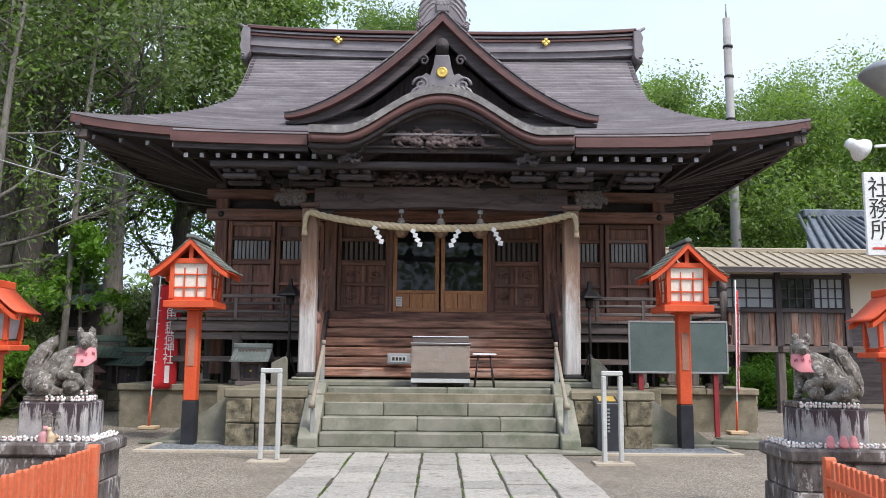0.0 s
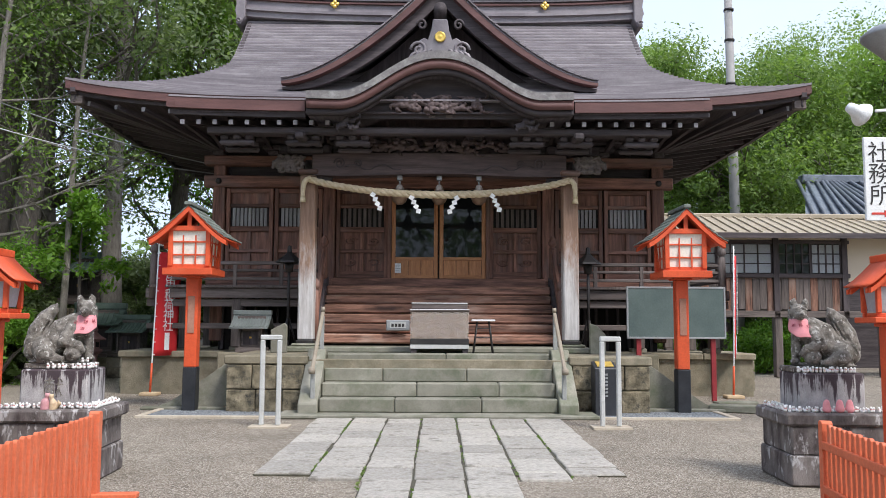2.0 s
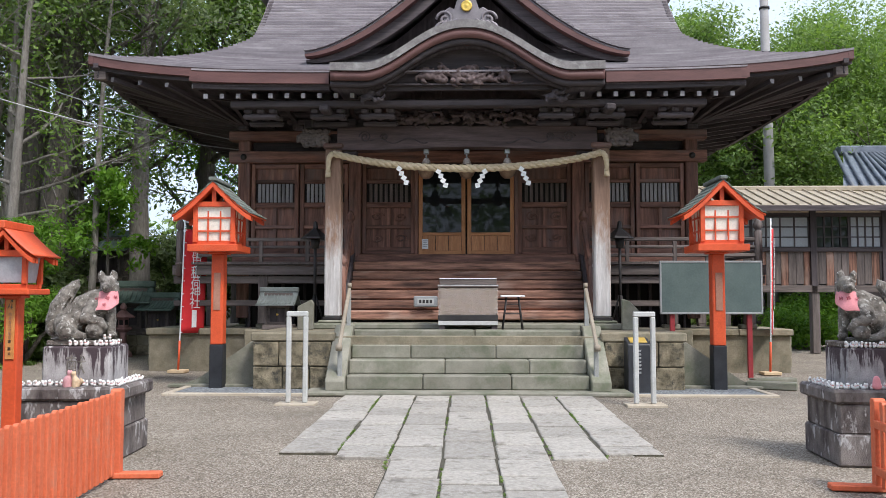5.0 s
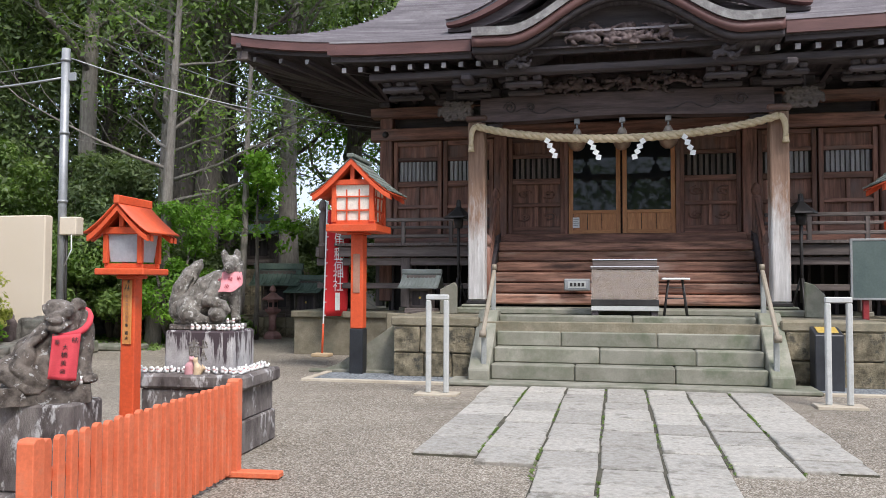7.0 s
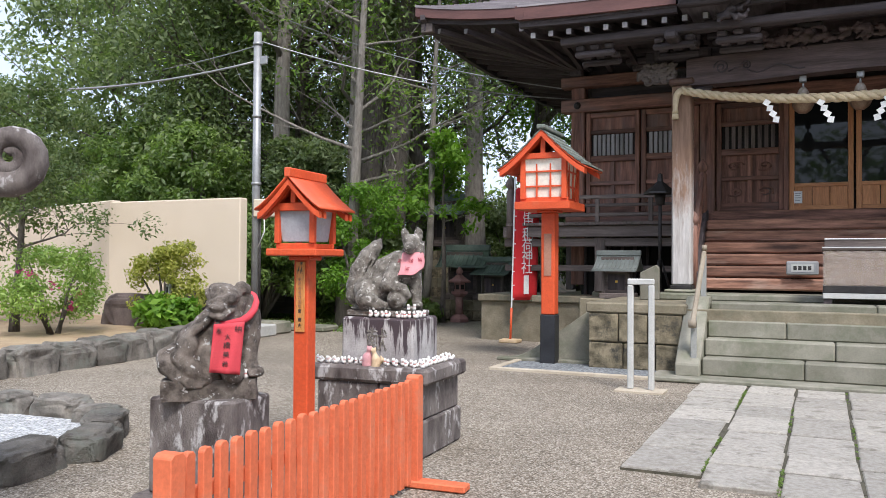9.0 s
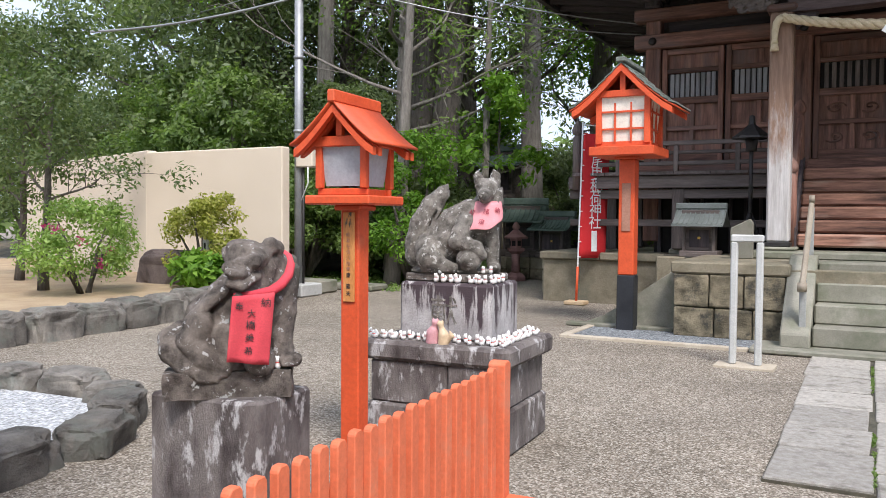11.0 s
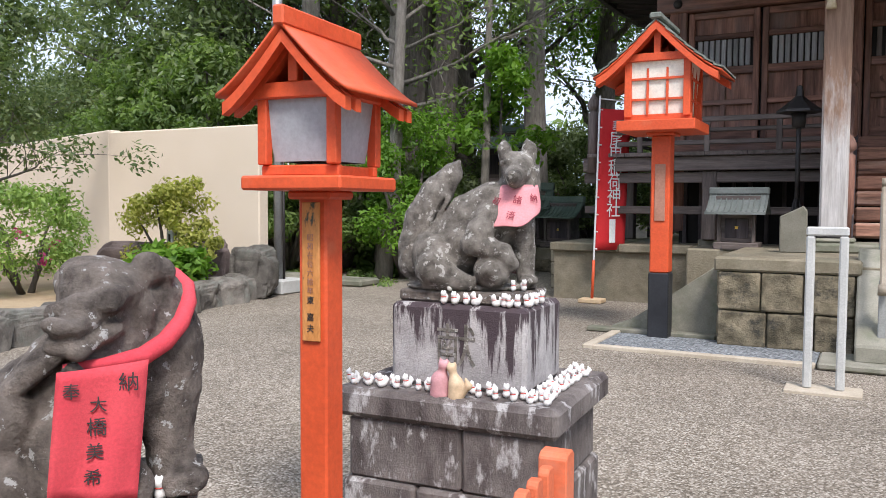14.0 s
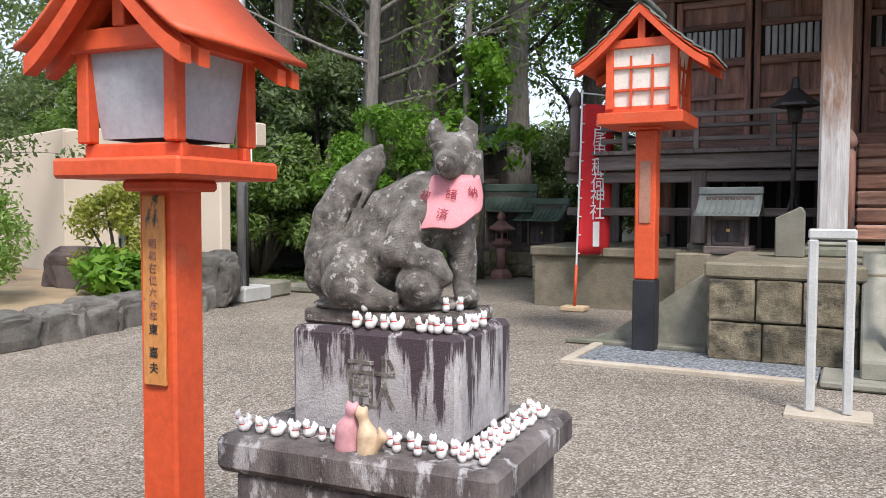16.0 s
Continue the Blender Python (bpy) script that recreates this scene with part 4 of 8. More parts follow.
NW = 20
for i in range(NW):
    a, b = i / NW, min(1.0, (i + 1.12) / NW)
    vv = [-1 + 2 * j / 16 for j in range(17)]
    sheet("porch_roof_course", [[porch_pt(a, v) + Vector((0, -0.012, 0.05)) for v in vv], [porch_pt(b, v) + Vector((0, 0, 0.02)) for v in vv]], 0.03, COPPER, hall)
for s in (-1, 1):
    rows = [[porch_pt(w / 8, s) + Vector((s * 0.04, 0, 0.04)), porch_pt(w / 8, s) + Vector((-s * 0.1, 0, 0.04))] for w in range(9)]
    sheet("porch_verge", rows, 0.2, FASCIA, hall)
for dz, dy, hgt, mt in ((0.02, 0.0, 0.19, FASCIA), (-0.165, 0.08, 0.10, DARKWOOD["x"])):
    vv = [-1 + 2 * j / 16 for j in range(17)]
    for a, b in ((0, 4), (12, 16)):
        rows = [[porch_pt(0, v) + Vector((0, dy, dz)), porch_pt(0, v) + Vector((0, dy + 0.1, dz))] for v in vv[a:b + 1]]
        sheet("porch_fascia", rows, hgt, mt, hall)
sheet("porch_soffit", [[(-4.6, YK + 0.05, 5.08), (4.6, YK + 0.05, 5.08)], [(-4.6, 16.9, 5.72), (4.6, 16.9, 5.72)]], 0.03, DARKWOOD["y"], hall)
for i in range(33):
    x = -4.48 + i * 0.28
    if abs(x) < 1.75:
        continue
    beam("rafter", (x, YK + 0.14, 4.90), (x, 16.6, 5.50), 0.075, 0.085, DARKWOOD, hall, 0.0)
    span("rafter_tip", x - 0.036, x + 0.036, YK + 0.122, YK + 0.138, 4.86, 4.94, TIPWOOD, hall, 0.0)

# undulating porch gable
def wave(x):
    a = abs(x)
    if a > 1.72:
        return 5.06 + 0.02 * (a - 1.72)
    t = a / 1.72
    return 5.06 + 0.72 * max(0.0, 0.5 + 0.5 * math.cos(math.pi * min(1, t ** 1.08))) ** 0.92


xs = [-2.28 + 4.56 * i / 56 for i in range(57)]
YF = 13.36
for k in range(9):
    y0, y1 = YF + 0.02 + k * 0.38, YF + 0.02 + (k + 1.1) * 0.38
    rise = 0.02 * k
    sheet("gable_roof_course", [[(x, y0, wave(x) + 0.30 + rise) for x in xs], [(x, y1, wave(x) + 0.285 + rise) for x in xs]], 0.05, COPPERTRIM, hall, True)
sheet("gable_edge", [[(x * 1.0, YF - 0.03, wave(x) + 0.285) for x in xs], [(x, YF + 0.25, wave(x) + 0.30) for x in xs]], 0.135, COPPERTRIM, hall, False, "weathered copper edge")
sheet("gable_fascia", [[(x, YF, wave(x) + 0.145) for x in xs], [(x, YF + 0.13, wave(x) + 0.145) for x in xs]], 0.15, FASCIA, hall, True)
sheet("gable_fascia", [[(x, YF + 0.05, wave(x) - 0.002) for x in xs], [(x, YF + 0.18, wave(x) - 0.002) for x in xs]], 0.10, DARKWOOD["x"], hall, True)
sheet("gable_soffit", [[(x, YF + 0.16, wave(x) - 0.06) for x in xs], [(x, 16.2, wave(x) - 0.04) for x in xs]], 0.03, DARKWOOD["y"], hall, True)
prism("gable_board", [(x, min(wave(x) - 0.05, 5.68)) for x in xs if abs(x) < 1.9] + [(1.9, 4.98), (-1.9, 4.98)], 13.75, 13.82, DARKWOOD["x"], hall)
for s in (-1, 1):
    relief("rafter_end_carving", s * 1.55 - 0.1, s * 1.55 + 0.1, 13.62, 4.78, 4.95, 10, 31, DARKWOOD["x"])
span("purlin", -4.1, 4.1, 13.9, 14.1, 4.74, 4.86, DARKWOOD, hall, 0.02)
for x in (-2.43, 2.43):
    span("arm", x - 0.09, x + 0.09, 13.7, 15.1, 4.62, 4.74, DARKWOOD, hall, 0.03)
for x in (-0.14, 0.16):
    span("nail_plate", x - 0.06, x + 0.06, 13.735, 13.75, 5.0, 5.05, GREYWOOD, hall, 0.004)

# triangular dormer gable
ZA, YG = 8.24, 15.5


def verge(t):
    """t from the apex to the foot: half width and height."""
    return 3.12 * t, ZA - 2.16 * (1 - max(0.0, 1 - t) ** 1.55)


for s in (-1, 1):
    rows = []
    for i in range(25):
        a, z = verge(i / 24)
        yb = min(20.0, YG + max(0.0, 4.2 * max(0.0, (z - 5.98) / 2.7) ** 0.8))
        rows.append([(s * a, YG - 0.05 + (yb - YG + 0.05) * k / 6, z + 0.12) for k in range(7)])
    sheet("dormer_roof", rows, 0.05, COPPER, hall, True)
    for off, y0, y1, h0, h1, mt in ((0.07, YG - 0.06, YG + 0.12, 0.17, 0.05, FASCIA), (-0.10, YG + 0.10, YG + 0.22, 0.30, 0.05, DARKWOOD["x"])):
        bm = bmesh.new()
        ring = []
        for k in range(25):
            a, z = verge(k / 24)
            hh = h0 + (h1 - h0) * (k / 24) ** 2
            o = off if off > 0 else off + 0.10 * (k / 24) ** 2
            ring.append([bm.verts.new(p) for p in ((s * a, y0, z + o), (s * a, y1, z + o), (s * a, y1, z + o - hh), (s * a, y0, z + o - hh))])
        for p, q in zip(ring, ring[1:]):
            for k in range(4):
                bm.faces.new((p[k], p[(k + 1) % 4], q[(k + 1) % 4], q[k]))
        bm.faces.new(ring[0])
        bm.faces.new(ring[-1])
        part("bargeboard", bm, mt, hall)
    for i in range(26):
        a0, z0 = verge(i / 26)
        a1, z1 = verge((i + 1.1) / 26)
        sheet("dormer_course", [[(s * a0, YG - 0.09, z0 + 0.155), (s * a0, YG + 0.9, z0 + 0.155)], [(s * a1, YG - 0.09, z1 + 0.165), (s * a1, YG + 0.9, z1 + 0.165)]], 0.035, COPPER, hall)
pts = [verge(i / 16) for i in range(17)]
prism("dormer_back", [(-a, z - 0.2) for a, z in pts[::-1]] + [(a, z - 0.2) for a, z in pts[1:]], YG + 0.9, YG + 0.98, DARKWOOD["z"], hall)
beam("dormer_ridge", (0, YG - 0.1, ZA + 0.2), (0, 20.2, ZA + 0.25), 0.26, 0.24, COPPER, hall, 0.02)
tube("gable_beam", [(0, YG - 0.12, 7.62), (0, YG + 1.0, 7.62)], 0.13, DARKWOOD["y"], hall, 14)
prism("king_strut", [(-0.18, 7.1), (-0.11, 7.5), (0.11, 7.5), (0.18, 7.1)], YG + 0.5, YG + 0.7, DARKWOOD["z"], hall, 0.01)
# crested ridge-end ornament on the porch gable
prism("ridge_ornament", [(-0.62, 6.42), (-0.56, 6.55), (-0.40, 6.60), (-0.42, 6.78), (-0.30, 6.86), (-0.22, 6.76), (-0.17, 7.0), (-0.14, 7.22), (0.14, 7.22), (0.17, 7.0), (0.22, 6.76), (0.30, 6.86), (0.42, 6.78), (0.40, 6.60), (0.56, 6.55), (0.62, 6.42)], 14.9, 15.1, COPPER, hall, 0.02, "scrolled copper ridge-end ornament with a gilt crest")
prism("ridge_ornament_base", [(-0.70, 6.0), (-0.62, 6.42), (0.62, 6.42), (0.70, 6.0)], 14.85, 15.2, COPPER, hall, 0.02)
lathe("crest", [(0.0, 0), (0.105, 0.0), (0.105, 0.02), (0.085, 0.028), (0.07, 0.018), (0.03, 0.03), (0.0, 0.035)], GOLD, hall, 20, label="gilt round crest").matrix_basis = pose(0, 14.89, 6.86, 90)
for s in (-1, 1):
    tube("scroll", [(s * (0.40 + 0.16 * (1 - i / 24) * math.cos(i * 0.45)), 14.9, 6.62 + 0.16 * (1 - i / 24) * math.sin(i * 0.45)) for i in range(20)], 0.028, COPPER, hall, 8)
    tube("scroll", [(s * (0.36 + 0.10 * (1 - i / 24) * math.cos(i * 0.45)), 15.3, 7.25 + 0.12 * (1 - i / 24) * math.sin(i * 0.45)) for i in range(20)], 0.026, DARKWOOD["x"], hall, 8)
for s in (-1, 1):
    # fanned feathers beside the crest plate
    for k in range(4):
        tube("feather", [(s * (0.16 + 0.10 * k + 0.03 * i), 14.895, 6.62 - 0.045 * i - 0.02 * k + 0.05 * math.sin(i * 0.6)) for i in range(6)], [0.020, 0.028, 0.030, 0.026, 0.020, 0.010], COPPER, hall, 8)
for k in range(13):
    box("bead", (-0.54 + 0.09 * k, 14.845, 6.40), (0.075, 0.03, 0.06), COPPER, hall, 0.02)
# flame-winged ornament over the dormer's apex
prism("apex_ornament", [(-0.50, 7.97), (-0.55, 8.05), (-0.47, 8.12), (-0.45, 8.24), (-0.50, 8.34), (-0.43, 8.42), (-0.46, 8.54), (-0.38, 8.62), (-0.40, 8.74), (-0.28, 8.84), (-0.14, 8.94), (0.0, 8.97), (0.14, 8.94), (0.28, 8.84), (0.40, 8.74), (0.38, 8.62), (0.46, 8.54), (0.43, 8.42), (0.50, 8.34), (0.45, 8.24), (0.47, 8.12), (0.55, 8.05), (0.50, 7.97), (0.36, 8.06), (0.0, 8.40), (-0.36, 8.06)], YG - 0.04, YG + 0.14, COPPER, hall, 0.015, "flame-winged copper ridge-end ornament")
for s in (-1, 1):
    for k in range(6):
        tube("flame", [(s * (0.16 + 0.035 * k * u + 0.30 * u * (1 - 0.10 * k)), YG - 0.055, 8.46 + 0.09 * k * (1 - 0.4 * u) - 0.42 * u * (1 - 0.19 * k) + 0.06 * math.sin(3 * u)) for u in (0, 0.2, 0.4, 0.6, 0.8, 1.0)], [0.014, 0.024, 0.028, 0.028, 0.024, 0.012], COPPER, hall, 8)
    tube("scroll", [(s * (0.47 + 0.07 * (1 - i / 20) * math.cos(i * 0.45)), YG - 0.06, 8.06 + 0.07 * (1 - i / 20) * math.sin(i * 0.45)) for i in range(16)], 0.020, COPPER, hall, 8)
for k in range(8):
    box("bead", (-0.25 + 0.0715 * k, YG - 0.05, 8.50 + 0.004 * (k - 3.5) ** 2), (0.06, 0.03, 0.07), COPPER, hall, 0.02)
# main ridge, lifting gently to its ends


def ridge_sheet(name, z, hgt, d, half, mt):
    def up(x):
        return z + 0.13 * (abs(x) / 5.0) ** 3
    n = 24
    return sheet(name, [[(half * (-1 + 2 * i / n), YR - d, up(half * (-1 + 2 * i / n))), (half * (-1 + 2 * i / n), YR + d, up(half * (-1 + 2 * i / n)))] for i in range(n + 1)], hgt, mt, hall)


ridge_sheet("ridge", 9.76, 0.62, 0.35, 5.0, COPPER)
for z, d, hh, mt in ((9.36, 0.43, 0.07, COPPER), (9.62, 0.42, 0.05, FASCIA), (9.70, 0.45, 0.05, COPPER), (9.80, 0.50, 0.06, FASCIA)):
    ridge_sheet("ridge_band", z, hh, d, 5.05, mt)
ridge_sheet("ridge_cap", 9.88, 0.10, 0.34, 5.1, COPPER)
for s in (-1, 1):
    prism("ridge_end", [(s * 4.98, 9.20), (s * 5.10, 9.00), (s * 5.22, 9.02), (s * 5.17, 9.20), (s * 5.25, 9.36), (s * 5.18, 9.52), (s * 5.24, 9.70), (s * 5.16, 9.90), (s * 4.98, 9.94)], YR - 0.5, YR + 0.5, COPPER, hall, 0.02, "copper ridge-end plate with curling edges")
    tube("scroll", [(s * (5.13 + 0.07 * (1 - i / 20) * math.cos(i * 0.5)), YR - 0.52, 9.10 + 0.07 * (1 - i / 20) * math.sin(i * 0.5)) for i in range(14)], 0.02, COPPER, hall, 8)
    tube("ridge_horn", [(s * 4.7, YR, 9.93), (s * 5.0, YR, 9.98), (s * 5.22, YR, 10.05), (s * 5.40, YR, 10.16)], [0.05, 0.07, 0.06, 0.035], COPPER, hall, 10)
    for a in range(4):
        ang = a * math.pi / 2
        lathe("ridge_crest", [(0.0, 0), (0.06, 0.0), (0.05, 0.02), (0.0, 0.03)], GOLD, hall, 10, label="gilt flower crest").matrix_basis = pose(s * 2.7 + 0.06 * math.cos(ang), YR - 0.46, 9.56 + 0.06 * math.sin(ang), 90)

# the hall body, veranda and main roof, scaled evenly towards the opening camera eye to fit the view, stand closer
# behind the porch
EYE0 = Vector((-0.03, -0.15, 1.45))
REAR_VIEW_FIT = Matrix.Translation(EYE0) @ Matrix.Scale(0.925, 4) @ Matrix.Translation(-EYE0)
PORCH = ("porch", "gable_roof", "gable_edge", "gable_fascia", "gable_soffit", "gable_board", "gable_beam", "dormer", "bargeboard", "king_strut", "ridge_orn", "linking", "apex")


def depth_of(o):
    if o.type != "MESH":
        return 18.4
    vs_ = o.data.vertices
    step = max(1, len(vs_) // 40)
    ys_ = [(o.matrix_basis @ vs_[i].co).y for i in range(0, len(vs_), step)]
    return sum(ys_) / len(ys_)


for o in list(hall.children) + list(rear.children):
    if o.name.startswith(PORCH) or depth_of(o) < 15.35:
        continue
    o.matrix_basis = REAR_VIEW_FIT @ o.matrix_basis
# ---- things in the yard ----
def curved_roof(name, half, length, z_eave, z_top, material, parent, thick=0.03, courses=0):
    """A gabled lantern roof, ridge along y, with slightly hollow slopes."""
    for s in (-1, 1):
        def pt(t, y):
            z = z_top - (z_top - z_eave) * (1 - (1 - t) ** 1.22)
            return (s * half * t, y, z)
        if courses:
            for k in range(courses):
                t0, t1 = k / courses, min(1.0, (k + 1.15) / courses)
                lo, hi = pt(t1, 0), pt(t0, 0)
                n = 8
                for j in range(n):
                    ya, yb = -length / 2 + length * j / n, -length / 2 + length * (j + 1) / n - 0.006
                    sheet("shingle", [[(hi[0], ya, hi[2] + 0.002), (hi[0], yb, hi[2] + 0.002)], [(lo[0], ya, lo[2] + 0.022), (lo[0], yb, lo[2] + 0.022)]], 0.018, material, parent)
        else:
            sheet(name, [[pt(t / 8, -length / 2), pt(t / 8, length / 2)] for t in range(9)], thick, material, parent, True)


def wood_lantern(label, at, rz, big):
    """A vermilion post lantern: post, plate, glazed box, gabled roof."""
    if big:
        pw, plate, zpl, zb, zt, b0, b1, half, rl, ze, ztop = 0.20, 0.80, 2.18, 2.30, 2.92, 0.27, 0.33, 0.66, 0.86, 2.76, 3.30
    else:
        pw, plate, zpl, zb, zt, b0, b1, half, rl, ze, ztop = 0.115, 0.40, 1.46, 1.52, 1.80, 0.122, 0.155, 0.26, 0.50, 1.785, 2.015
    k = plate / 0.8
    L = thing("wooden_lantern", label, "lantern", at, rz, group="vermilion lanterns")
    if big:
        span("post_foot", -pw / 2 - 0.008, pw / 2 + 0.008, -pw / 2 - 0.008, pw / 2 + 0.008, 0, 0.70, BLACKPAINT, L, 0.012, "black-painted foot")
        span("post", -pw / 2, pw / 2, -pw / 2, pw / 2, 0.70, zpl - 0.03, VERMILION, L, 0.014)
        span("plaque", -0.055, 0.055, -pw / 2 - 0.014, -pw / 2 - 0.001, 1.25, 1.85, OLDPLAQUE, L, 0.004, "faded wooden name plaque")
    else:
        span("post", -pw / 2, pw / 2, -pw / 2, pw / 2, 0, zpl - 0.01, VERMILION, L, 0.008)
        p = span("plaque", -0.036, 0.036, -pw / 2 - 0.012, -pw / 2 - 0.001, 0.93, 1.42, PLAQUE, L, 0.003, "peeling orange name plaque")
        for n, ch in enumerate("昭和在位六拾年"):
            writing("inscription", ch, 0.027, OLDPLAQUE, p, pose(0, -0.0075, 0.12 - n * 0.031, 90), depth=0.0008)
        for ch, z in (("東", -0.10), ("嘉", -0.16), ("夫", -0.20)):
            writing("inscription", ch, 0.030, INK, p, pose(0, -0.0075, z, 90), depth=0.0008)
    span("bracket_block", -pw * 0.75, pw * 0.75, -pw * 0.75, pw * 0.75, zpl - 0.03, zpl, VERMILION, L, 0.008)
    span("plate", -plate / 2, plate / 2, -plate / 2, plate / 2, zpl, zb - 0.01, VERMILION, L, 0.008)
    for a in (-1, 1):
        span("sill", -b0 * 1.28, b0 * 1.28, a * b0 - 0.03 * k, a * b0 + 0.03 * k, zb - 0.01, zb + 0.055 * k, VERMILION, L, 0.005)
        span("sill", a * b0 - 0.03 * k, a * b0 + 0.03 * k, -b0 + 0.031 * k, b0 - 0.031 * k, zb - 0.01, zb + 0.05 * k, VERMILION, L, 0.005)
        for b in (-1, 1):
            beam("corner_post", (a * b0, b * b0, zb + 0.03), (a * b1, b * b1, zt), 0.065 * k + 0.006, 0.065 * k + 0.006, VERMILION, L, 0.004)
        span("head_rail", -b1 - 0.03, b1 + 0.03, a * b1 - 0.035 * k, a * b1 + 0.035 * k, zt - 0.03, zt + 0.05 * k, VERMILION, L, 0.005)
        span("head_rail", a * b1 - 0.035 * k, a * b1 + 0.035 * k, -b1, b1, zt - 0.028, zt + 0.045 * k, VERMILION, L, 0.005)
    paper = SHOJI if big else FROSTED
    for q in range(4):
        ang = q * 90
        m = pose(0, 0, 0, 0, 0, ang)
        rows = [[m @ Vector((-b0 + 0.01, -b0 + 0.006, zb + 0.04)), m @ Vector((b0 - 0.01, -b0 + 0.006, zb + 0.04))], [m @ Vector((-b1 + 0.01, -b1 + 0.006, zt)), m @ Vector((b1 - 0.01, -b1 + 0.006, zt))]]
        pane = sheet("lamp_pane", rows, 0.006, paper, L, label="white paper lamp pane" if big else "grey frosted lamp pane", down=m @ Vector((0, 1, 0)))
        if big:
            for i in (1, 2):
                f = -1 + 2 * i / 3
                beam("muntin", m @ Vector((f * b0, -b0 - 0.004, zb + 0.05)), m @ Vector((f * b1, -b1 - 0.004, zt)), 0.022, 0.02, VERMILION, L, 0.0)
                t = i / 3
                w, z = b0 + (b1 - b0) * t, zb + (zt - zb) * t
                beam("muntin", m @ Vector((-w, -w - 0.006, z)), m @ Vector((w, -w - 0.006, z)), 0.02, 0.022, VERMILION, L, 0.0)
    # gable: rafters, strut, boards
    for y in (-rl / 2 + 0.03, -b1, b1, rl / 2 - 0.03):
        for s in (-1, 1):
            sheet("rafter", [[(s * half * 0.93 * t / 6, y - 0.025 * k - 0.006, ztop - 0.03 - (ztop - ze) * (1 - (1 - t / 6) ** 1.22)), (s * half * 0.93 * t / 6, y + 0.025 * k + 0.006, ztop - 0.03 - (ztop - ze) * (1 - (1 - t / 6) ** 1.22))] for t in range(7)], 0.068 * k + 0.008, VERMILION, L)
    for y in (-b1, b1):
        span("strut", -0.03 * k - 0.004, 0.03 * k + 0.004, y - 0.02, y + 0.02, zt + 0.05 * k, ztop - 0.05, VERMILION, L, 0.003)
    curved_roof("roof_slope", half, rl, ze, ztop, GREENROOF if big else VERMILION, L, 0.022 if big else 0.014, 7 if big else 0)
    if big:
        curved_roof("roof_board", half * 0.985, rl * 0.98, ze - 0.012, ztop - 0.012, VERMILION, L, 0.02)
        span("ridge_cap", -0.06, 0.06, -rl / 2 - 0.03, rl / 2 + 0.03, ztop - 0.005, ztop + 0.055, GREENROOF, L, 0.012, "grey-green ridge board")
    else:
        span("ridge_cap", -0.022, 0.022, -rl / 2 - 0.008, rl / 2 + 0.008, ztop - 0.02, ztop + 0.045, VERMILION, L, 0.006)
    return L


wood_lantern("large vermilion lantern with mossy shingle roof and black foot", (-4.02, 13.19, 0), 0, True)
wood_lantern("large vermilion lantern with paper panes beside the green board", (3.98, 13.19, 0), 0, True)
wood_lantern("small vermilion lantern with frosted panes and a peeling name plaque", (-3.785, 6.80, 0), 4, False)
wood_lantern("small vermilion lantern with frosted panes beside the fox pedestal", (3.86, 6.85, 0), -4, False)


def picket_fence(label, p0, p1, h, foot_side):
    d = Vector(p1) - Vector(p0)
    F = thing("picket_fence", label, "fence", p0, math.degrees(math.atan2(d.y, d.x)), group="vermilion fences")
    n, ln = 23, d.length
    for i in range(n):
        x = 0.05 + (ln - 0.10) * i / (n - 1)
        end = i in (0, n - 1)
        w, dpt = (0.085, 0.085) if end else (0.058, 0.032)
        hh = h + 0.015 if end else h - 0.005 + 0.004 * math.sin(i * 3)
        a = prism("post" if end else "picket", [(x - w / 2, 0.03), (x - w / 2, hh - 0.015), (x - w * 0.28, hh), (x + w * 0.28, hh), (x + w / 2, hh - 0.015), (x + w / 2, 0.03)], -dpt / 2, dpt / 2, FENCERED, F, 0.004)
    for z in (0.16, 0.50):
        span("rail", 0.05, ln - 0.05, 0.018, 0.05, z - 0.03, z + 0.03, FENCERED, F, 0.005)
    for x in (0.05, ln - 0.05):
        span("foot", x - 0.055, x + 0.055, -0.36, 0.36, 0.0, 0.045, FENCERED, F, 0.008)
    return F


picket_fence("faded vermilion picket fence on flat wooden feet", (-2.68, 4.30, 0), (-2.84, 6.70, 0), 0.69, 1)
picket_fence("faded vermilion picket fence before the fox pedestal", (2.80, 4.20, 0), (3.06, 6.42, 0), 0.67, -1)


# ---- stone guardian statues ----
def pedestal(label, at, rz):
    P = thing("pedestal", label, "pedestal", at, rz, group="stone pedestals")
    rr = random.Random(int(at[0] * 10))
    for z0, z1, w, d in ((0.0, 0.27, 0.90, 0.80), (0.27, 0.53, 0.86, 0.76)):
        cut = w * (0.1 if z0 else -0.12)
        for a, b in ((-w / 2, cut), (cut, w / 2)):
            span("block", a + 0.002, b - 0.002, -d / 2, d / 2, z0, z1, PLINTH, P, 0.014)
    span("slab", -0.49, 0.49, -0.41, 0.41, 0.53, 0.65, PLINTH, P, 0.022, "dark stained overhanging slab")
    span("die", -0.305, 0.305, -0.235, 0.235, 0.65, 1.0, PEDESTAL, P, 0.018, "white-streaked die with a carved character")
    return P


PEDL = pedestal("dark lichen-stained stone pedestal holding a fox statue", (-3.56, 7.64, 0), 3)
for ch, x in (("献", -0.02),):
    writing("carved_character", ch, 0.19, STATUE, PEDL, pose(0.0, -0.2365, 0.82, 90), depth=0.002)
PEDR = pedestal("mottled stone pedestal holding a fox statue", (3.62, 7.62, 0), -3)


FOXMESH = []


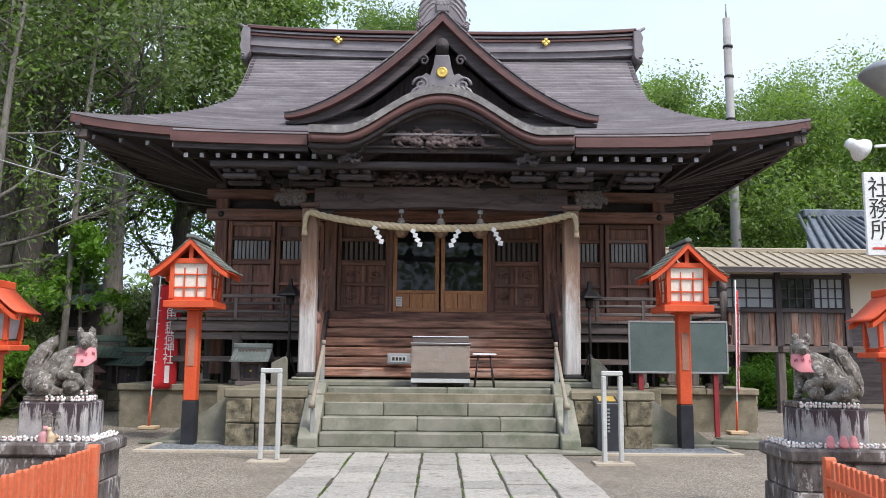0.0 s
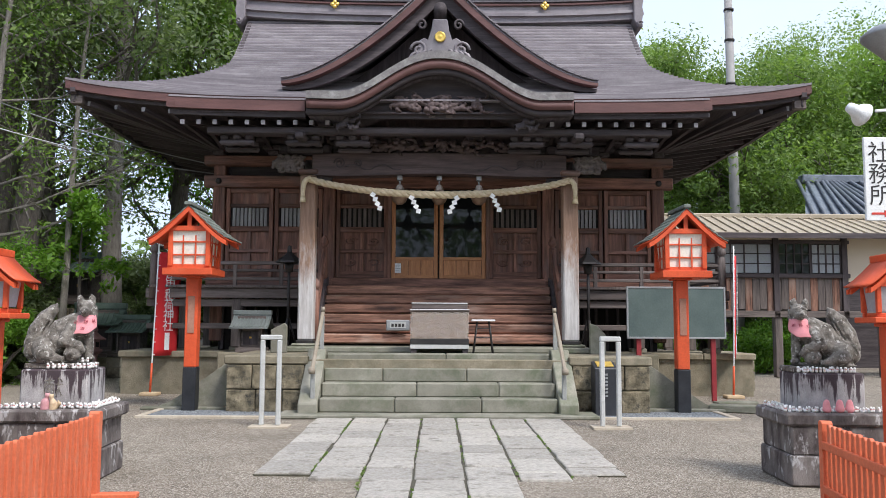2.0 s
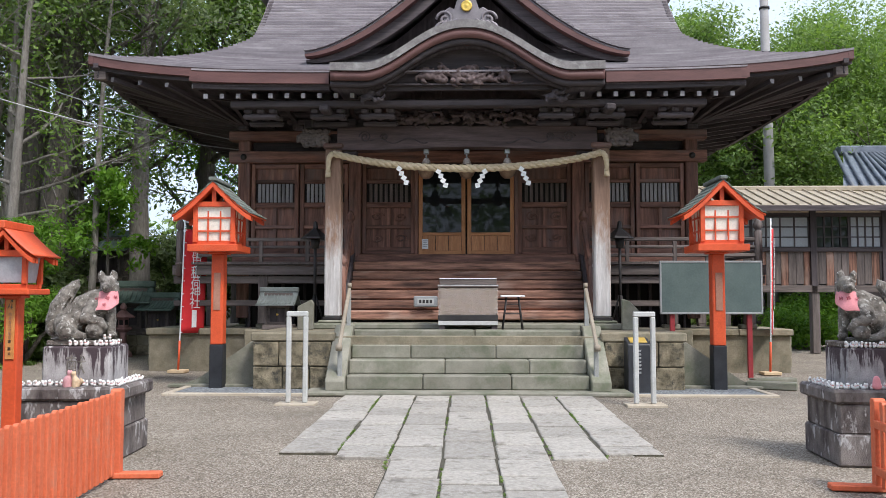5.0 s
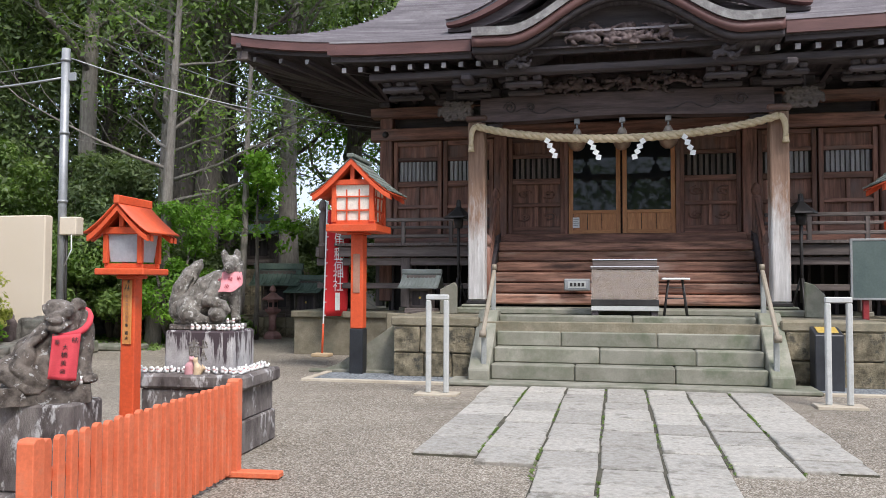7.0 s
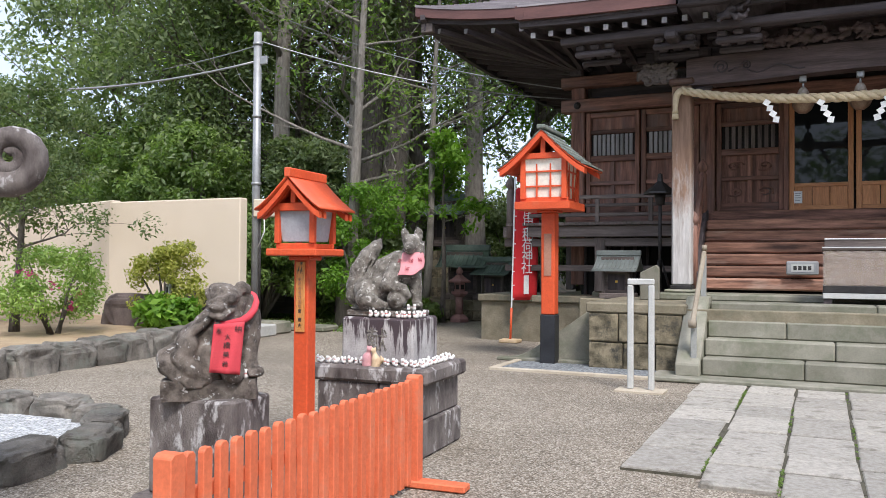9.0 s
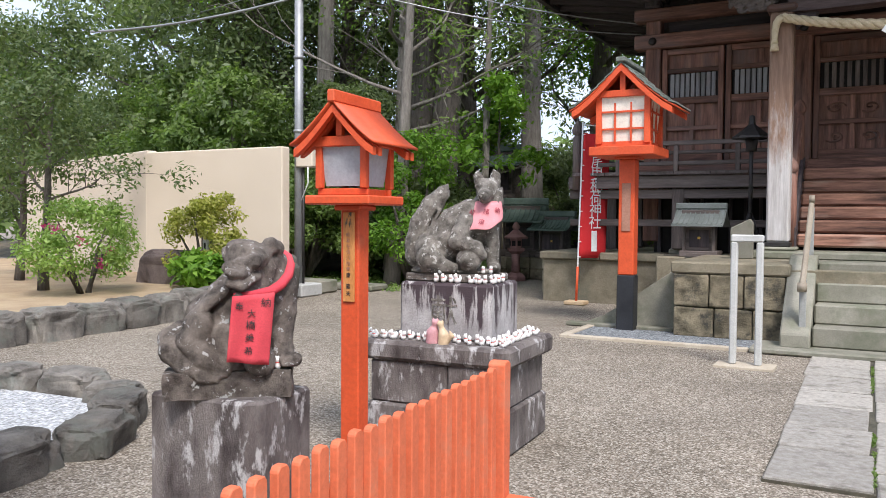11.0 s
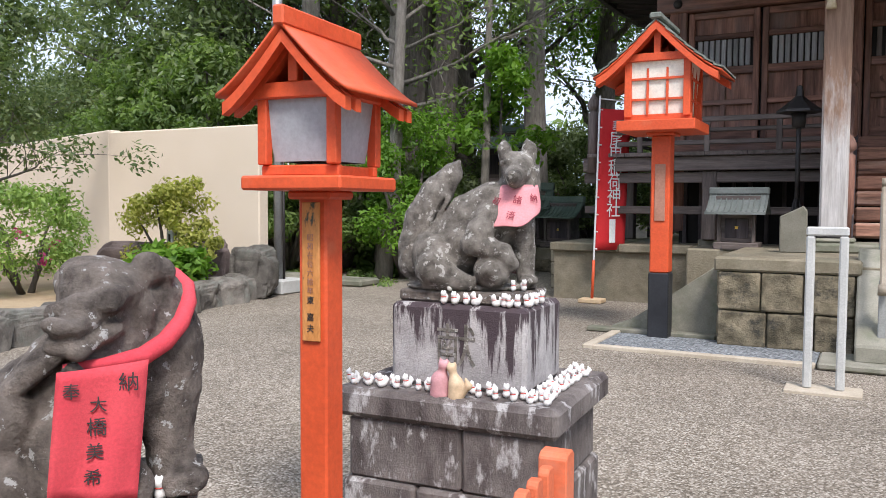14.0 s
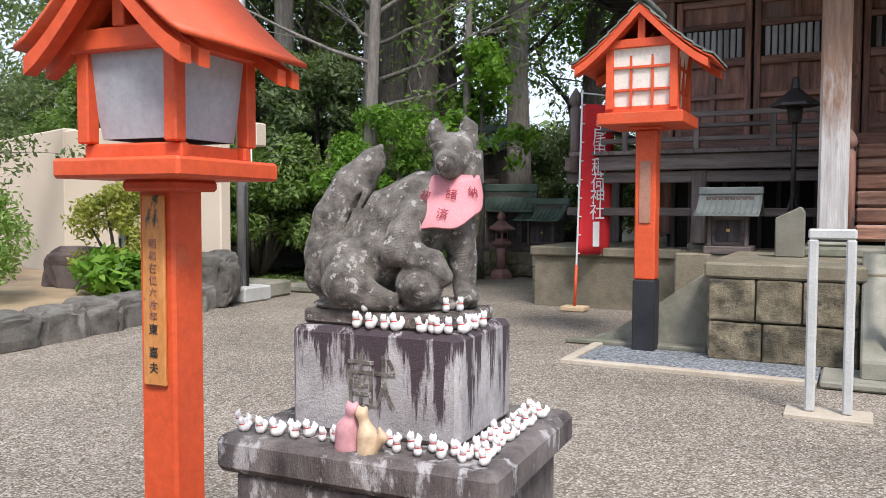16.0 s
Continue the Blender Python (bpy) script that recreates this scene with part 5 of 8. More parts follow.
def fox_statue(label, at, rz, mirror):
    """A sitting fox, x along its length, y to the back."""
    if not FOXMESH:
        balls = [
            ((-0.03, 0, 0.012), (0.285, 0.15, 0.026), (0, 0, 0)),
            ((-0.175, 0.0, 0.135), (0.110, 0.125, 0.125), (0, -35, 0)),
            ("limb", [(-0.13, 0.02, 0.13), (-0.05, 0.02, 0.195), (0.03, 0.01, 0.275), (0.10, 0.0, 0.335), (0.155, 0.0, 0.40)], [0.115, 0.128, 0.122, 0.110, 0.092]),
            ("limb", [(-0.13, 0.02, 0.225), (-0.04, 0.01, 0.315), (0.06, 0.0, 0.375)], [0.085, 0.095, 0.090]),
            ("limb", [(0.14, 0.0, 0.36), (0.172, -0.005, 0.46)], [0.095, 0.078]),
            ((0.172, -0.025, 0.520), (0.076, 0.082, 0.074), (0, 0, 0)),
            ((0.205, 0.030, 0.480), (0.050, 0.060, 0.100), (0, 0, 0)),
            ((0.158, -0.075, 0.510), (0.056, 0.050, 0.050), (0, 0, 0)),
            ("limb", [(0.158, -0.09, 0.500), (0.140, -0.165, 0.478)], [0.050, 0.031]),
            ("limb", [(0.160, -0.08, 0.470), (0.143, -0.150, 0.456)], [0.036, 0.022]),
            ((0.135, -0.190, 0.490), (0.016, 0.012, 0.012), (0, 0, 0)),
            ("limb", [(0.128, -0.098, 0.548), (0.100, -0.080, 0.540)], [0.013, 0.012]),
            ("limb", [(0.178, -0.100, 0.550), (0.212, -0.080, 0.542)], [0.013, 0.012]),
            ("limb", [(0.116, -0.025, 0.575), (0.108, -0.028, 0.608), (0.105, -0.03, 0.640)], [0.034, 0.027, 0.006]),
            ("limb", [(0.214, 0.0, 0.575), (0.216, 0.0, 0.612), (0.206, -0.005, 0.646)], [0.036, 0.029, 0.006]),
            ("limb", [(0.175, -0.01, 0.30), (0.198, -0.015, 0.17), (0.208, -0.02, 0.05)], [0.072, 0.047, 0.038]),
            ((0.215, -0.055, 0.042), (0.042, 0.055, 0.028), (0, 0, 0)),
            ("limb", [(0.05, -0.075, 0.31), (0.01, -0.12, 0.25), (-0.02, -0.135, 0.20)], [0.070, 0.058, 0.050]),
            ("limb", [(-0.02, -0.135, 0.20), (0.05, -0.160, 0.185), (0.105, -0.165, 0.165), (0.140, -0.160, 0.115)], [0.050, 0.042, 0.040, 0.032]),
            ((0.061, -0.135, 0.090), (0.078, 0.074, 0.078), (0, 0, 0)),
            ((0.050, -0.203, 0.095), (0.036, 0.014, 0.036), (0, 0, 0)),
            ((0.046, -0.216, 0.095), (0.016, 0.010, 0.016), (0, 0, 0)),
            ("limb", [(-0.19, -0.10, 0.09), (-0.10, -0.135, 0.05), (-0.04, -0.15, 0.036)], [0.080, 0.046, 0.034]),
            ("limb", [(-0.13, 0.11, 0.10), (-0.02, 0.12, 0.055)], [0.085, 0.045]),
            ("limb", [(-0.245, 0.04, 0.05), (-0.290, 0.045, 0.10), (-0.288, 0.05, 0.18), (-0.250, 0.05, 0.307), (-0.181, 0.05, 0.422), (-0.117, 0.05, 0.502), (-0.085, 0.05, 0.555)], [0.055, 0.062, 0.068, 0.074, 0.070, 0.046, 0.008]),
        ]
        # carved fur ridges on tail, back and haunch
        for k in range(4):
            for i in range(4):
                u = i / 4
                balls.append(("limb", [(-0.335 + 0.15 * u + 0.03 * k, -0.005 - 0.008 * k, 0.13 + 0.29 * u - 0.01 * k), (-0.300 + 0.15 * u + 0.03 * k, -0.018, 0.20 + 0.29 * u - 0.01 * k)], [0.007, 0.011]))
        for i in range(5):
            balls.append(("limb", [(0.255 - 0.004 * i, 0.03 - 0.02 * i, 0.53 - 0.008 * i), (0.262 - 0.008 * i, 0.03 - 0.022 * i, 0.43)], [0.012, 0.008]))
        f = lump("fox_statue", balls, STATUE, None, 0.0065, 0.003, 34, place=pose(*at, 0, 0, rz), soften=2)
        FOXMESH.append(f.data)
    else:
        me = FOXMESH[0].copy()
        for v in me.vertices:
            v.co.x = -v.co.x
        me.flip_normals()
        f = new("fox_statue", me)
        f.matrix_basis = pose(*at, 0, 0, rz)
    return tagged(f, label, "fox statue", group="fox statues")


ZS = 1.0
for P_ in (-1, 1):
    pl = tagged(span("statue_base", P_ * 3.58 - 0.27, P_ * 3.58 + 0.27, 7.64 - 0.19, 7.64 + 0.19, ZS, ZS + 0.05, STATUEDARK, None, 0.01), "thin dark stone base under the fox statue", "statue base", group="statue bases")
fox_statue("grey lichen-spotted sitting stone fox with raised tail", (-3.56, 7.64, ZS + 0.05), 24.7, False)
fox_statue("grey weathered sitting stone fox with upright tail", (3.62, 7.63, ZS + 0.05), -24.7, True)


def bib(label, at, rz, m, words):
    """A rounded cloth collar hanging from the neck."""
    rows = []

    def pt(t, a):
        front = max(0.0, math.cos(a - math.radians(-100)))
        rad = 0.080 + (0.045 + 0.030 * front) * t
        return Vector((m * (rad * math.cos(a) * 1.08 - 0.035 * t), rad * math.sin(a), -0.045 * t - 0.10 * front * t - 0.03 * t * t))
    for i in range(6):
        rows.append([pt(i / 5, math.radians(-210 + 225 * j / 26)) + Vector((0, 0, 0.006 * math.sin(j * 1.1) * i / 5)) for j in range(27)])
    b = sheet("cloth_bib", rows, 0.006, PINKCLOTH, None, True)
    b.matrix_basis = pose(*at, 0, 0, rz)
    tagged(b, label, "bib", group="cloth bibs")
    for ch, a, t in words:
        an = math.radians(a)
        p, e1, e2 = pt(t, an), pt(t + 0.05, an) - pt(t - 0.05, an), pt(t, an + 0.05) - pt(t, an - 0.05)
        n = e1.cross(e2).normalized()
        if n.y > 0:
            n = -n
        up = -e1.normalized()
        right = up.cross(n).normalized()
        rot = Matrix((right, up, n)).transposed().to_4x4()
        writing("ink_character", ch, 0.040, REDINK, b, Matrix.Translation(p + n * 0.009) @ rot, depth=0.0008)
    return b


CB, SB = math.cos(radians(24.7)), math.sin(radians(24.7))
bib("pink cloth bib with inked characters round the fox's neck", (-3.56 + 0.168 * CB + 0.010 * SB, 7.64 + 0.168 * SB - 0.010 * CB, ZS + 0.05 + 0.450), 24.7, 1, [("納", -50, 0.5), ("諸", -85, 0.45), ("初", -125, 0.5), ("済", -92, 0.80), ("附", -128, 0.80)])
bib("faded pink cloth bib round the stone fox's neck", (3.62 - 0.168 * CB - 0.010 * SB, 7.63 + 0.168 * SB - 0.010 * CB, ZS + 0.05 + 0.450), -24.7, -1, [("納", -60, 0.5), ("諸", -90, 0.42), ("初", -120, 0.5)])


def figurine_mesh():
    balls = [((0, 0, 0.016), (0.019, 0.014, 0.016), (0, 0, 0)), ("limb", [(0.006, 0, 0.02), (0.011, 0, 0.040)], [0.013, 0.009]), ((0.014, 0, 0.046), (0.011, 0.010, 0.010), (0, 0, 0)),
             ("limb", [(0.010, -0.006, 0.052), (0.009, -0.008, 0.064)], [0.005, 0.0015]), ("limb", [(0.010, 0.006, 0.052), (0.009, 0.008, 0.064)], [0.005, 0.0015]),
             ("limb", [(-0.014, 0, 0.012), (-0.024, 0, 0.030), (-0.018, 0, 0.046)], [0.008, 0.009, 0.004])]
    f = thing("fox_figurine", "small white porcelain fox figurine with a red collar", "figurine", (0, 0, 0), group="white fox figurines")
    lump("body", balls, PORCELAIN, f, 0.0042, 0.0)
    lathe("collar", [(0.0, 0), (0.0128, 0.0), (0.0120, 0.003), (0.0, 0.003)], REDDOT, f, 10, (0.009, 0, 0.032), "red collar")
    return f


FIG = figurine_mesh()
spots = []
rr = random.Random(8)


def fig_row(cx, cy, z, rz, pts):
    m = pose(cx, cy, z, 0, 0, rz)
    for x, y in pts:
        spots.append((m @ Vector((x + rr.uniform(-0.006, 0.006), y + rr.uniform(-0.006, 0.006), 0)), rr.uniform(-150, -30)))


fig_row(-3.56, 7.64, 0.65, 3, [(-0.46 + i * 0.034, -0.30 - 0.03 * (i % 2)) for i in range(9)])
fig_row(-3.56, 7.64, 0.65, 3, [(-0.13 + i * 0.045, -0.32) for i in range(2)])
fig_row(-3.56, 7.64, 0.65, 3, [(0.06 + i * 0.037, -0.33 + 0.045 * (i % 2)) for i in range(11)])
fig_row(-3.56, 7.64, 0.65, 3, [(0.365 + 0.045 * (i % 2), -0.30 + i * 0.032) for i in range(19)])
fig_row(-3.56, 7.64, 1.0, 3, [(-0.06 + i * 0.046, -0.21) for i in range(4)])
fig_row(-3.56, 7.64, 1.0, 3, [(0.17 + i * 0.03, -0.212) for i in range(4)] + [(0.288, -0.17 + i * 0.05) for i in range(4)])
fig_row(3.62, 7.62, 0.65, -3, [(-0.46 + i * 0.036, -0.31 - 0.03 * (i % 2)) for i in range(26)])
fig_row(3.62, 7.62, 0.65, -3, [(-0.40 - 0.04 * (i % 2), -0.27 + i * 0.04) for i in range(14)])
fig_row(3.62, 7.62, 1.0, -3, [(-0.28 + i * 0.038, -0.212) for i in range(14)])
spots.append((Vector((-3.655 + 0.178 * 0.697 + 0.15 * 0.717, 5.69 + 0.178 * 0.717 - 0.15 * 0.697, 0.757)), -70))
spots.append((Vector((-3.60, 7.45, 1.052)), -70))
spots.append((Vector((-3.36, 7.56, 1.052)), -70))
spots.append((Vector((-3.33, 7.60, 1.052)), -50))
FIG.matrix_basis = Matrix.Translation(spots[0][0]) @ pose(0, 0, 0, 0, 0, spots[0][1])
for p, a in spots[1:]:
    copy_thing(FIG, Matrix.Translation(p) @ pose(0, 0, 0, 0, 0, a) @ Matrix.Scale(rr.uniform(0.82, 1.02), 4))

# pair of coloured fox dolls on the slab
TAN = mottled("tan_ceramic", (0.50, 0.36, 0.22), (0.62, 0.48, 0.32), 8, 60, 0.5, 0.05)
DUSTYPINK = mottled("dusty_pink_glaze", (0.45, 0.20, 0.22), (0.58, 0.32, 0.33), 8, 60, 0.5, 0.05)
tagged(lump("ceramic_fox", [("limb", [(0, 0, 0.005), (0.0, 0, 0.06), (0.012, 0, 0.10)], [0.042, 0.036, 0.018]), ((0.018, -0.004, 0.122), (0.022, 0.02, 0.02), (0, 0, 0)), ("limb", [(0.004, 0, 0.135), (0.0, 0, 0.152)], [0.009, 0.002]), ("limb", [(0.03, 0, 0.135), (0.033, 0, 0.152)], [0.009, 0.002])], DUSTYPINK, None, 0.006, 0.0, place=pose(-3.56, 7.29, 0.65)), "dusty pink ceramic fox leaning on its companion", "figurine")
tagged(lump("ceramic_fox", [("limb", [(0, 0, 0.005), (0.0, 0, 0.05), (-0.014, 0, 0.095)], [0.034, 0.03, 0.016]), ((-0.02, -0.004, 0.115), (0.02, 0.018, 0.018), (0, 0, 0)), ("limb", [(0.03, 0, 0.02), (0.055, 0, 0.05), (0.04, 0, 0.08)], [0.014, 0.013, 0.005]), ("limb", [(-0.03, 0, 0.125), (-0.034, 0, 0.142)], [0.008, 0.002]), ("limb", [(-0.008, 0, 0.128), (-0.004, 0, 0.144)], [0.008, 0.002])], TAN, None, 0.006, 0.0, place=pose(-3.485, 7.285, 0.65)), "tan ceramic fox leaning on its companion", "figurine")
for i, x in enumerate((3.50, 3.62, 3.71)):
    tagged(lump("cloth_doll", [((0, 0, 0.06), (0.035, 0.02, 0.062), (0, 0, 0)), ((0, 0, 0.03), (0.042, 0.026, 0.03), (0, 0, 0))], PINKCLOTH, None, 0.008, 0.003, place=pose(x, 7.27, 0.65)), "small pink cloth-wrapped offering on the pedestal slab", "offering", group="pink offerings")

# ---- guardian lion on its own pedestal ----
KX, KY = -3.655, 5.69
kped = thing("pedestal", "dark mottled stone pedestal holding a lion statue", "pedestal", (KX, KY, 0), 4, group="stone pedestals")
prism("die", [(-0.27, -0.2), (0.21, -0.2), (0.27, -0.14), (0.27, 0.2), (-0.27, 0.2)], 0.12, 0.655, PLINTH, kped, 0.014, axis="z")
span("footing", -0.34, 0.34, -0.27, 0.27, 0.0, 0.12, PLINTH, kped, 0.02)
bm = bmesh.new()
bmesh.ops.create_cube(bm, size=1, matrix=Matrix.Diagonal((0.50, 0.36, 0.11, 1)))
bmesh.ops.subdivide_edges(bm, edges=bm.edges[:], cuts=7, use_grid_fill=True)
for v in bm.verts:
    v.co += Vector((noise.noise(v.co * 9), noise.noise(v.co * 9 + Vector((7, 0, 0))), 0.35 * noise.noise(v.co * 9 + Vector((0, 7, 0))))) * 0.022
kb = part("statue_base", bm, STATUEDARK, None, "", False, pose(KX, KY, 0.705, 0, 0, 40))
tagged(kb, "rough rock-cut base under the lion statue", "statue base", group="statue bases")


def lp(u, v, f):
    """A point of the lion, placed to fit the camera's view: u across and v down in pixels of a close view, f forward in
    metres.
    """
    return ((u - 445) / 1065, -f, 0.642 - v / 1015)


kballs = [
    (lp(508, 135, 0.09), (0.092, 0.100, 0.076), (0, 0, 0)),
    (lp(500, 95, 0.08), (0.080, 0.085, 0.045), (0, 8, 0)),
    (lp(580, 190, 0.07), (0.062, 0.075, 0.078), (0, 0, 0)),
    ("limb", [lp(415, 165, 0.165), lp(470, 158, 0.195), lp(530, 140, 0.185), lp(565, 118, 0.14)], [0.022, 0.031, 0.031, 0.022]),
    ("limb", [lp(520, 198, 0.13), lp(475, 204, 0.195), lp(448, 208, 0.225)], [0.054, 0.040, 0.036]),
    (lp(436, 184, 0.258), (0.034, 0.024, 0.020), (0, 12, 0)),
    ("limb", [lp(470, 190, 0.245), lp(500, 178, 0.215)], [0.020, 0.016]),
    ("limb", [lp(420, 226, 0.245), lp(470, 236, 0.250), lp(545, 200, 0.190)], [0.017, 0.019, 0.016]),
    ("limb", [lp(560, 240, 0.12), lp(505, 280, 0.185), lp(455, 286, 0.235)], [0.040, 0.024, 0.022]),
    (lp(452, 168, 0.222), (0.019, 0.016, 0.015), (0, 0, 0)),
    (lp(535, 150, 0.212), (0.019, 0.016, 0.015), (0, 0, 0)),
    ("limb", [lp(580, 110, 0.10), lp(610, 80, 0.08), lp(640, 90, 0.06), lp(645, 120, 0.06)], [0.030, 0.034, 0.030, 0.018]),
    ("limb", [lp(430, 120, 0.06), lp(415, 100, 0.04)], [0.030, 0.018]),
    (lp(615, 195, -0.01), (0.090, 0.120, 0.105), (0, 0, 0)),
    (lp(655, 285, 0.02), (0.078, 0.110, 0.140), (0, 0, 0)),
    (lp(560, 330, 0.06), (0.110, 0.105, 0.140), (0, 0, 0)),
    ("limb", [lp(600, 300, -0.01), lp(480, 350, -0.02), lp(370, 400, -0.02), lp(330, 470, 0.0)], [0.125, 0.128, 0.122, 0.105]),
    (lp(300, 425, 0.09), (0.068, 0.080, 0.092), (0, 12, 0)),
    ("limb", [lp(265, 470, 0.11), lp(320, 540, 0.15), lp(400, 592, 0.17)], [0.058, 0.050, 0.036]),
    ("limb", [lp(230, 450, -0.02), lp(180, 475, 0.03), lp(185, 520, 0.08), lp(250, 575, 0.13), lp(350, 618, 0.17)], [0.050, 0.050, 0.048, 0.042, 0.022]),
    ("limb", [lp(655, 370, 0.05), lp(650, 460, 0.07), lp(660, 545, 0.09)], [0.072, 0.056, 0.052]),
    (lp(685, 560, 0.13), (0.058, 0.060, 0.034), (0, 0, 0)),
    ("limb", [lp(490, 390, 0.13), lp(500, 465, 0.16), lp(545, 505, 0.17)], [0.062, 0.052, 0.042]),
    (lp(555, 558, 0.17), (0.064, 0.064, 0.064), (0, 0, 0)),
    ("limb", [lp(420, 470, 0.08), lp(430, 560, 0.10)], [0.090, 0.080]),
]
# locks of the mane running down the back, curls behind the ears, tail and haunch strands
for i in range(8):
    kballs.append(("limb", [lp(430 - 2 * i, 205 + 9 * i, 0.02 + 0.012 * i), lp(370 - 4 * i, 262 + 8 * i, 0.035 + 0.012 * i), lp(318 - 5 * i, 325 + 7 * i, 0.04 + 0.010 * i), lp(285 - 4 * i, 385 + 5 * i, 0.035 + 0.008 * i)], [0.018, 0.022, 0.018, 0.008]))
for i in range(6):
    kballs.append(("limb", [lp(640 + 8 * i, 120 + 14 * i, 0.03 - 0.01 * i), lp(672 + 8 * i, 160 + 16 * i, 0.04 - 0.01 * i), lp(690 + 6 * i, 215 + 16 * i, 0.04 - 0.01 * i)], [0.018, 0.020, 0.010]))
for i in range(6):
    kballs.append(("limb", [lp(165 + 8 * i, 465 + 10 * i, 0.05 + 0.012 * i), lp(215 + 6 * i, 530 + 10 * i, 0.115 + 0.008 * i), lp(300, 575 + 9 * i, 0.17), lp(375, 605 + 5 * i, 0.19)], [0.011, 0.015, 0.013, 0.006]))
for i in range(5):
    kballs.append(("limb", [lp(515 + 16 * i, 172 - 5 * i, 0.20 - 0.02 * i), lp(508 + 16 * i, 185 - 5 * i, 0.205 - 0.02 * i)], [0.011, 0.008]))
for i in range(4):
    kballs.append(("limb", [lp(655 + 16 * i, 555, 0.165), lp(655 + 17 * i, 572, 0.185)], [0.015, 0.012]))
lion = lump("lion_statue", kballs, STATUEDARK, None, 0.0062, 0.004, 34, soften=1.4, place=pose(KX, KY, 0.705, 0, 0, 45.8))
tagged(lion, "dark lichen-blotched stone guardian lion with paw on a ball", "lion statue")
# its red apron and neck band
apron = thing("cloth_apron", "red cloth apron with inked characters on the lion", "bib", (KX, KY, 0.705), 45.8, group="cloth bibs")


def apron_pt(u, t):
    """u across, t down."""
    a, b = Vector(lp(432 + 182 * u, 274 - 8 * u, 0.272 - 0.055 * u * u)), Vector(lp(408 + 178 * u, 538 + 24 * u, 0.268 - 0.02 * u))
    p = a.lerp(b, t)
    p.y -= 0.008 * math.sin(u * 9 + 2.5 * t) * (0.25 + t)
    return p


sheet("apron_panel", [[apron_pt(j / 14, i / 12) for j in range(15)] for i in range(13)], 0.005, REDCLOTH, apron, True, down=(0, 1, 0))
BAND = [lp(u, v, f) for u, v, f in ((440, 272, 0.235), (520, 272, 0.215), (600, 264, 0.190), (648, 240, 0.152), (684, 203, 0.118), (702, 165, 0.060), (700, 132, -0.01), (670, 108, -0.08), (610, 105, -0.125))]
tube("neck_band", BAND, [0.008, 0.014, 0.021, 0.021, 0.020, 0.019, 0.018, 0.016, 0.014], REDCLOTH, apron, 10)
for ch, u, t, sz in (("奉", 0.18, 0.16, 0.034), ("納", 0.80, 0.14, 0.042), ("大", 0.48, 0.28, 0.034), ("橋", 0.48, 0.45, 0.040), ("美", 0.48, 0.63, 0.036), ("希", 0.48, 0.82, 0.036)):
    writing("ink_character", ch, sz, INK, apron, Matrix.Translation(apron_pt(u, t) + Vector((0, -0.006, 0))) @ pose(0, 0, 0, 90), depth=0.0008)

# ---- steel hoop barriers ----
for x, y in ((-2.33, 11.22), (2.39, 11.25)):
    U = thing("hoop_barrier", "pale grey square-tube steel hoop on a concrete pad", "barrier", (x, y, 0), 0, group="hoop barriers")
    for s in (-1, 1):
        span("upright", s * 0.115 - 0.032, s * 0.115 + 0.032, -0.035, 0.035, 0.02, 1.19, CONCRETE, U, 0.012)
    span("crossbar", -0.147, 0.147, -0.035, 0.035, 1.19, 1.26, CONCRETE, U, 0.012)
    span("base_pad", -0.27, 0.27, -0.16, 0.16, -0.02, 0.022, TIMBERKERB, U, 0.006)

# ---- stair handrails ----
HANDRAIL = mottled("tan_resin_rail", (0.24, 0.20, 0.15), (0.32, 0.275, 0.21), 4, 60, 0.6, 0.1)
BALUSTER = mottled("grey_painted_baluster", (0.24, 0.245, 0.23), (0.32, 0.325, 0.31), 4, 60, 0.6, 0.1)
for s in (-1, 1):
    R = thing("handrail", "grey metal handrail with round ends beside the stone stairs", "handrail", (s * 1.93, 0, 0), 0, group="stair handrails")
    beam("rail", (0, 12.34, 0.70), (0, 13.42, 1.60), 0.06, 0.05, HANDRAIL, R, 0.015)
    tube("rail_end", [(-0.045, 12.33, 0.70), (0.045, 12.33, 0.70)], 0.05, HANDRAIL, R, 14)
    tube("rail_end", [(-0.03, 13.44, 1.65), (0.03, 13.44, 1.65)], 0.045, HANDRAIL, R, 14)
    for y, z0, z1 in ((12.44, 0.15, 0.78), (13.36, 0.92, 1.55), (12.9, 0.6, 1.16)):
        if y != 12.9:
            span("baluster", -0.035, 0.035, y - 0.025, y + 0.025, z0, z1, BALUSTER, R, 0.008)

# ---- offering box, stool, plate ----
PALEWOOD_D = timber("dull_tan_wood", (0.085, 0.052, 0.038), (0.20, 0.135, 0.10), tint=0.1)
O = thing("offering_box", "weathered wooden offering box wrapped in clear plastic sheet", "offering box", (0.015, 13.98, ZP + 0.004))
span("base", -0.50, 0.50, -0.28, 0.28, 0.09, 0.165, CONCRETE, O, 0.006, "grey lower frame")
for s in (-1, 1):
    span("foot", s * 0.44 - 0.05, s * 0.44 + 0.05, -0.25, 0.25, 0, 0.09, DARKWOOD, O, 0.006)
span("band", -0.50, 0.50, -0.285, 0.285, 0.165, 0.26, DARKMETAL, O, 0.006, "dark band")
span("body", -0.49, 0.49, -0.27, 0.27, 0.26, 0.72, PALEWOOD_D, O, 0.012)
span("lid_frame", -0.51, 0.51, -0.30, 0.30, 0.72, 0.765, GREYWOOD, O, 0.008)
span("lid_edge", -0.505, 0.505, -0.304, -0.301, 0.752, 0.762, WHITE, O, 0.0)
span("top_board", -0.48, 0.48, -0.20, 0.20, 0.765, 0.86, GREYWOOD, O, 0.01)
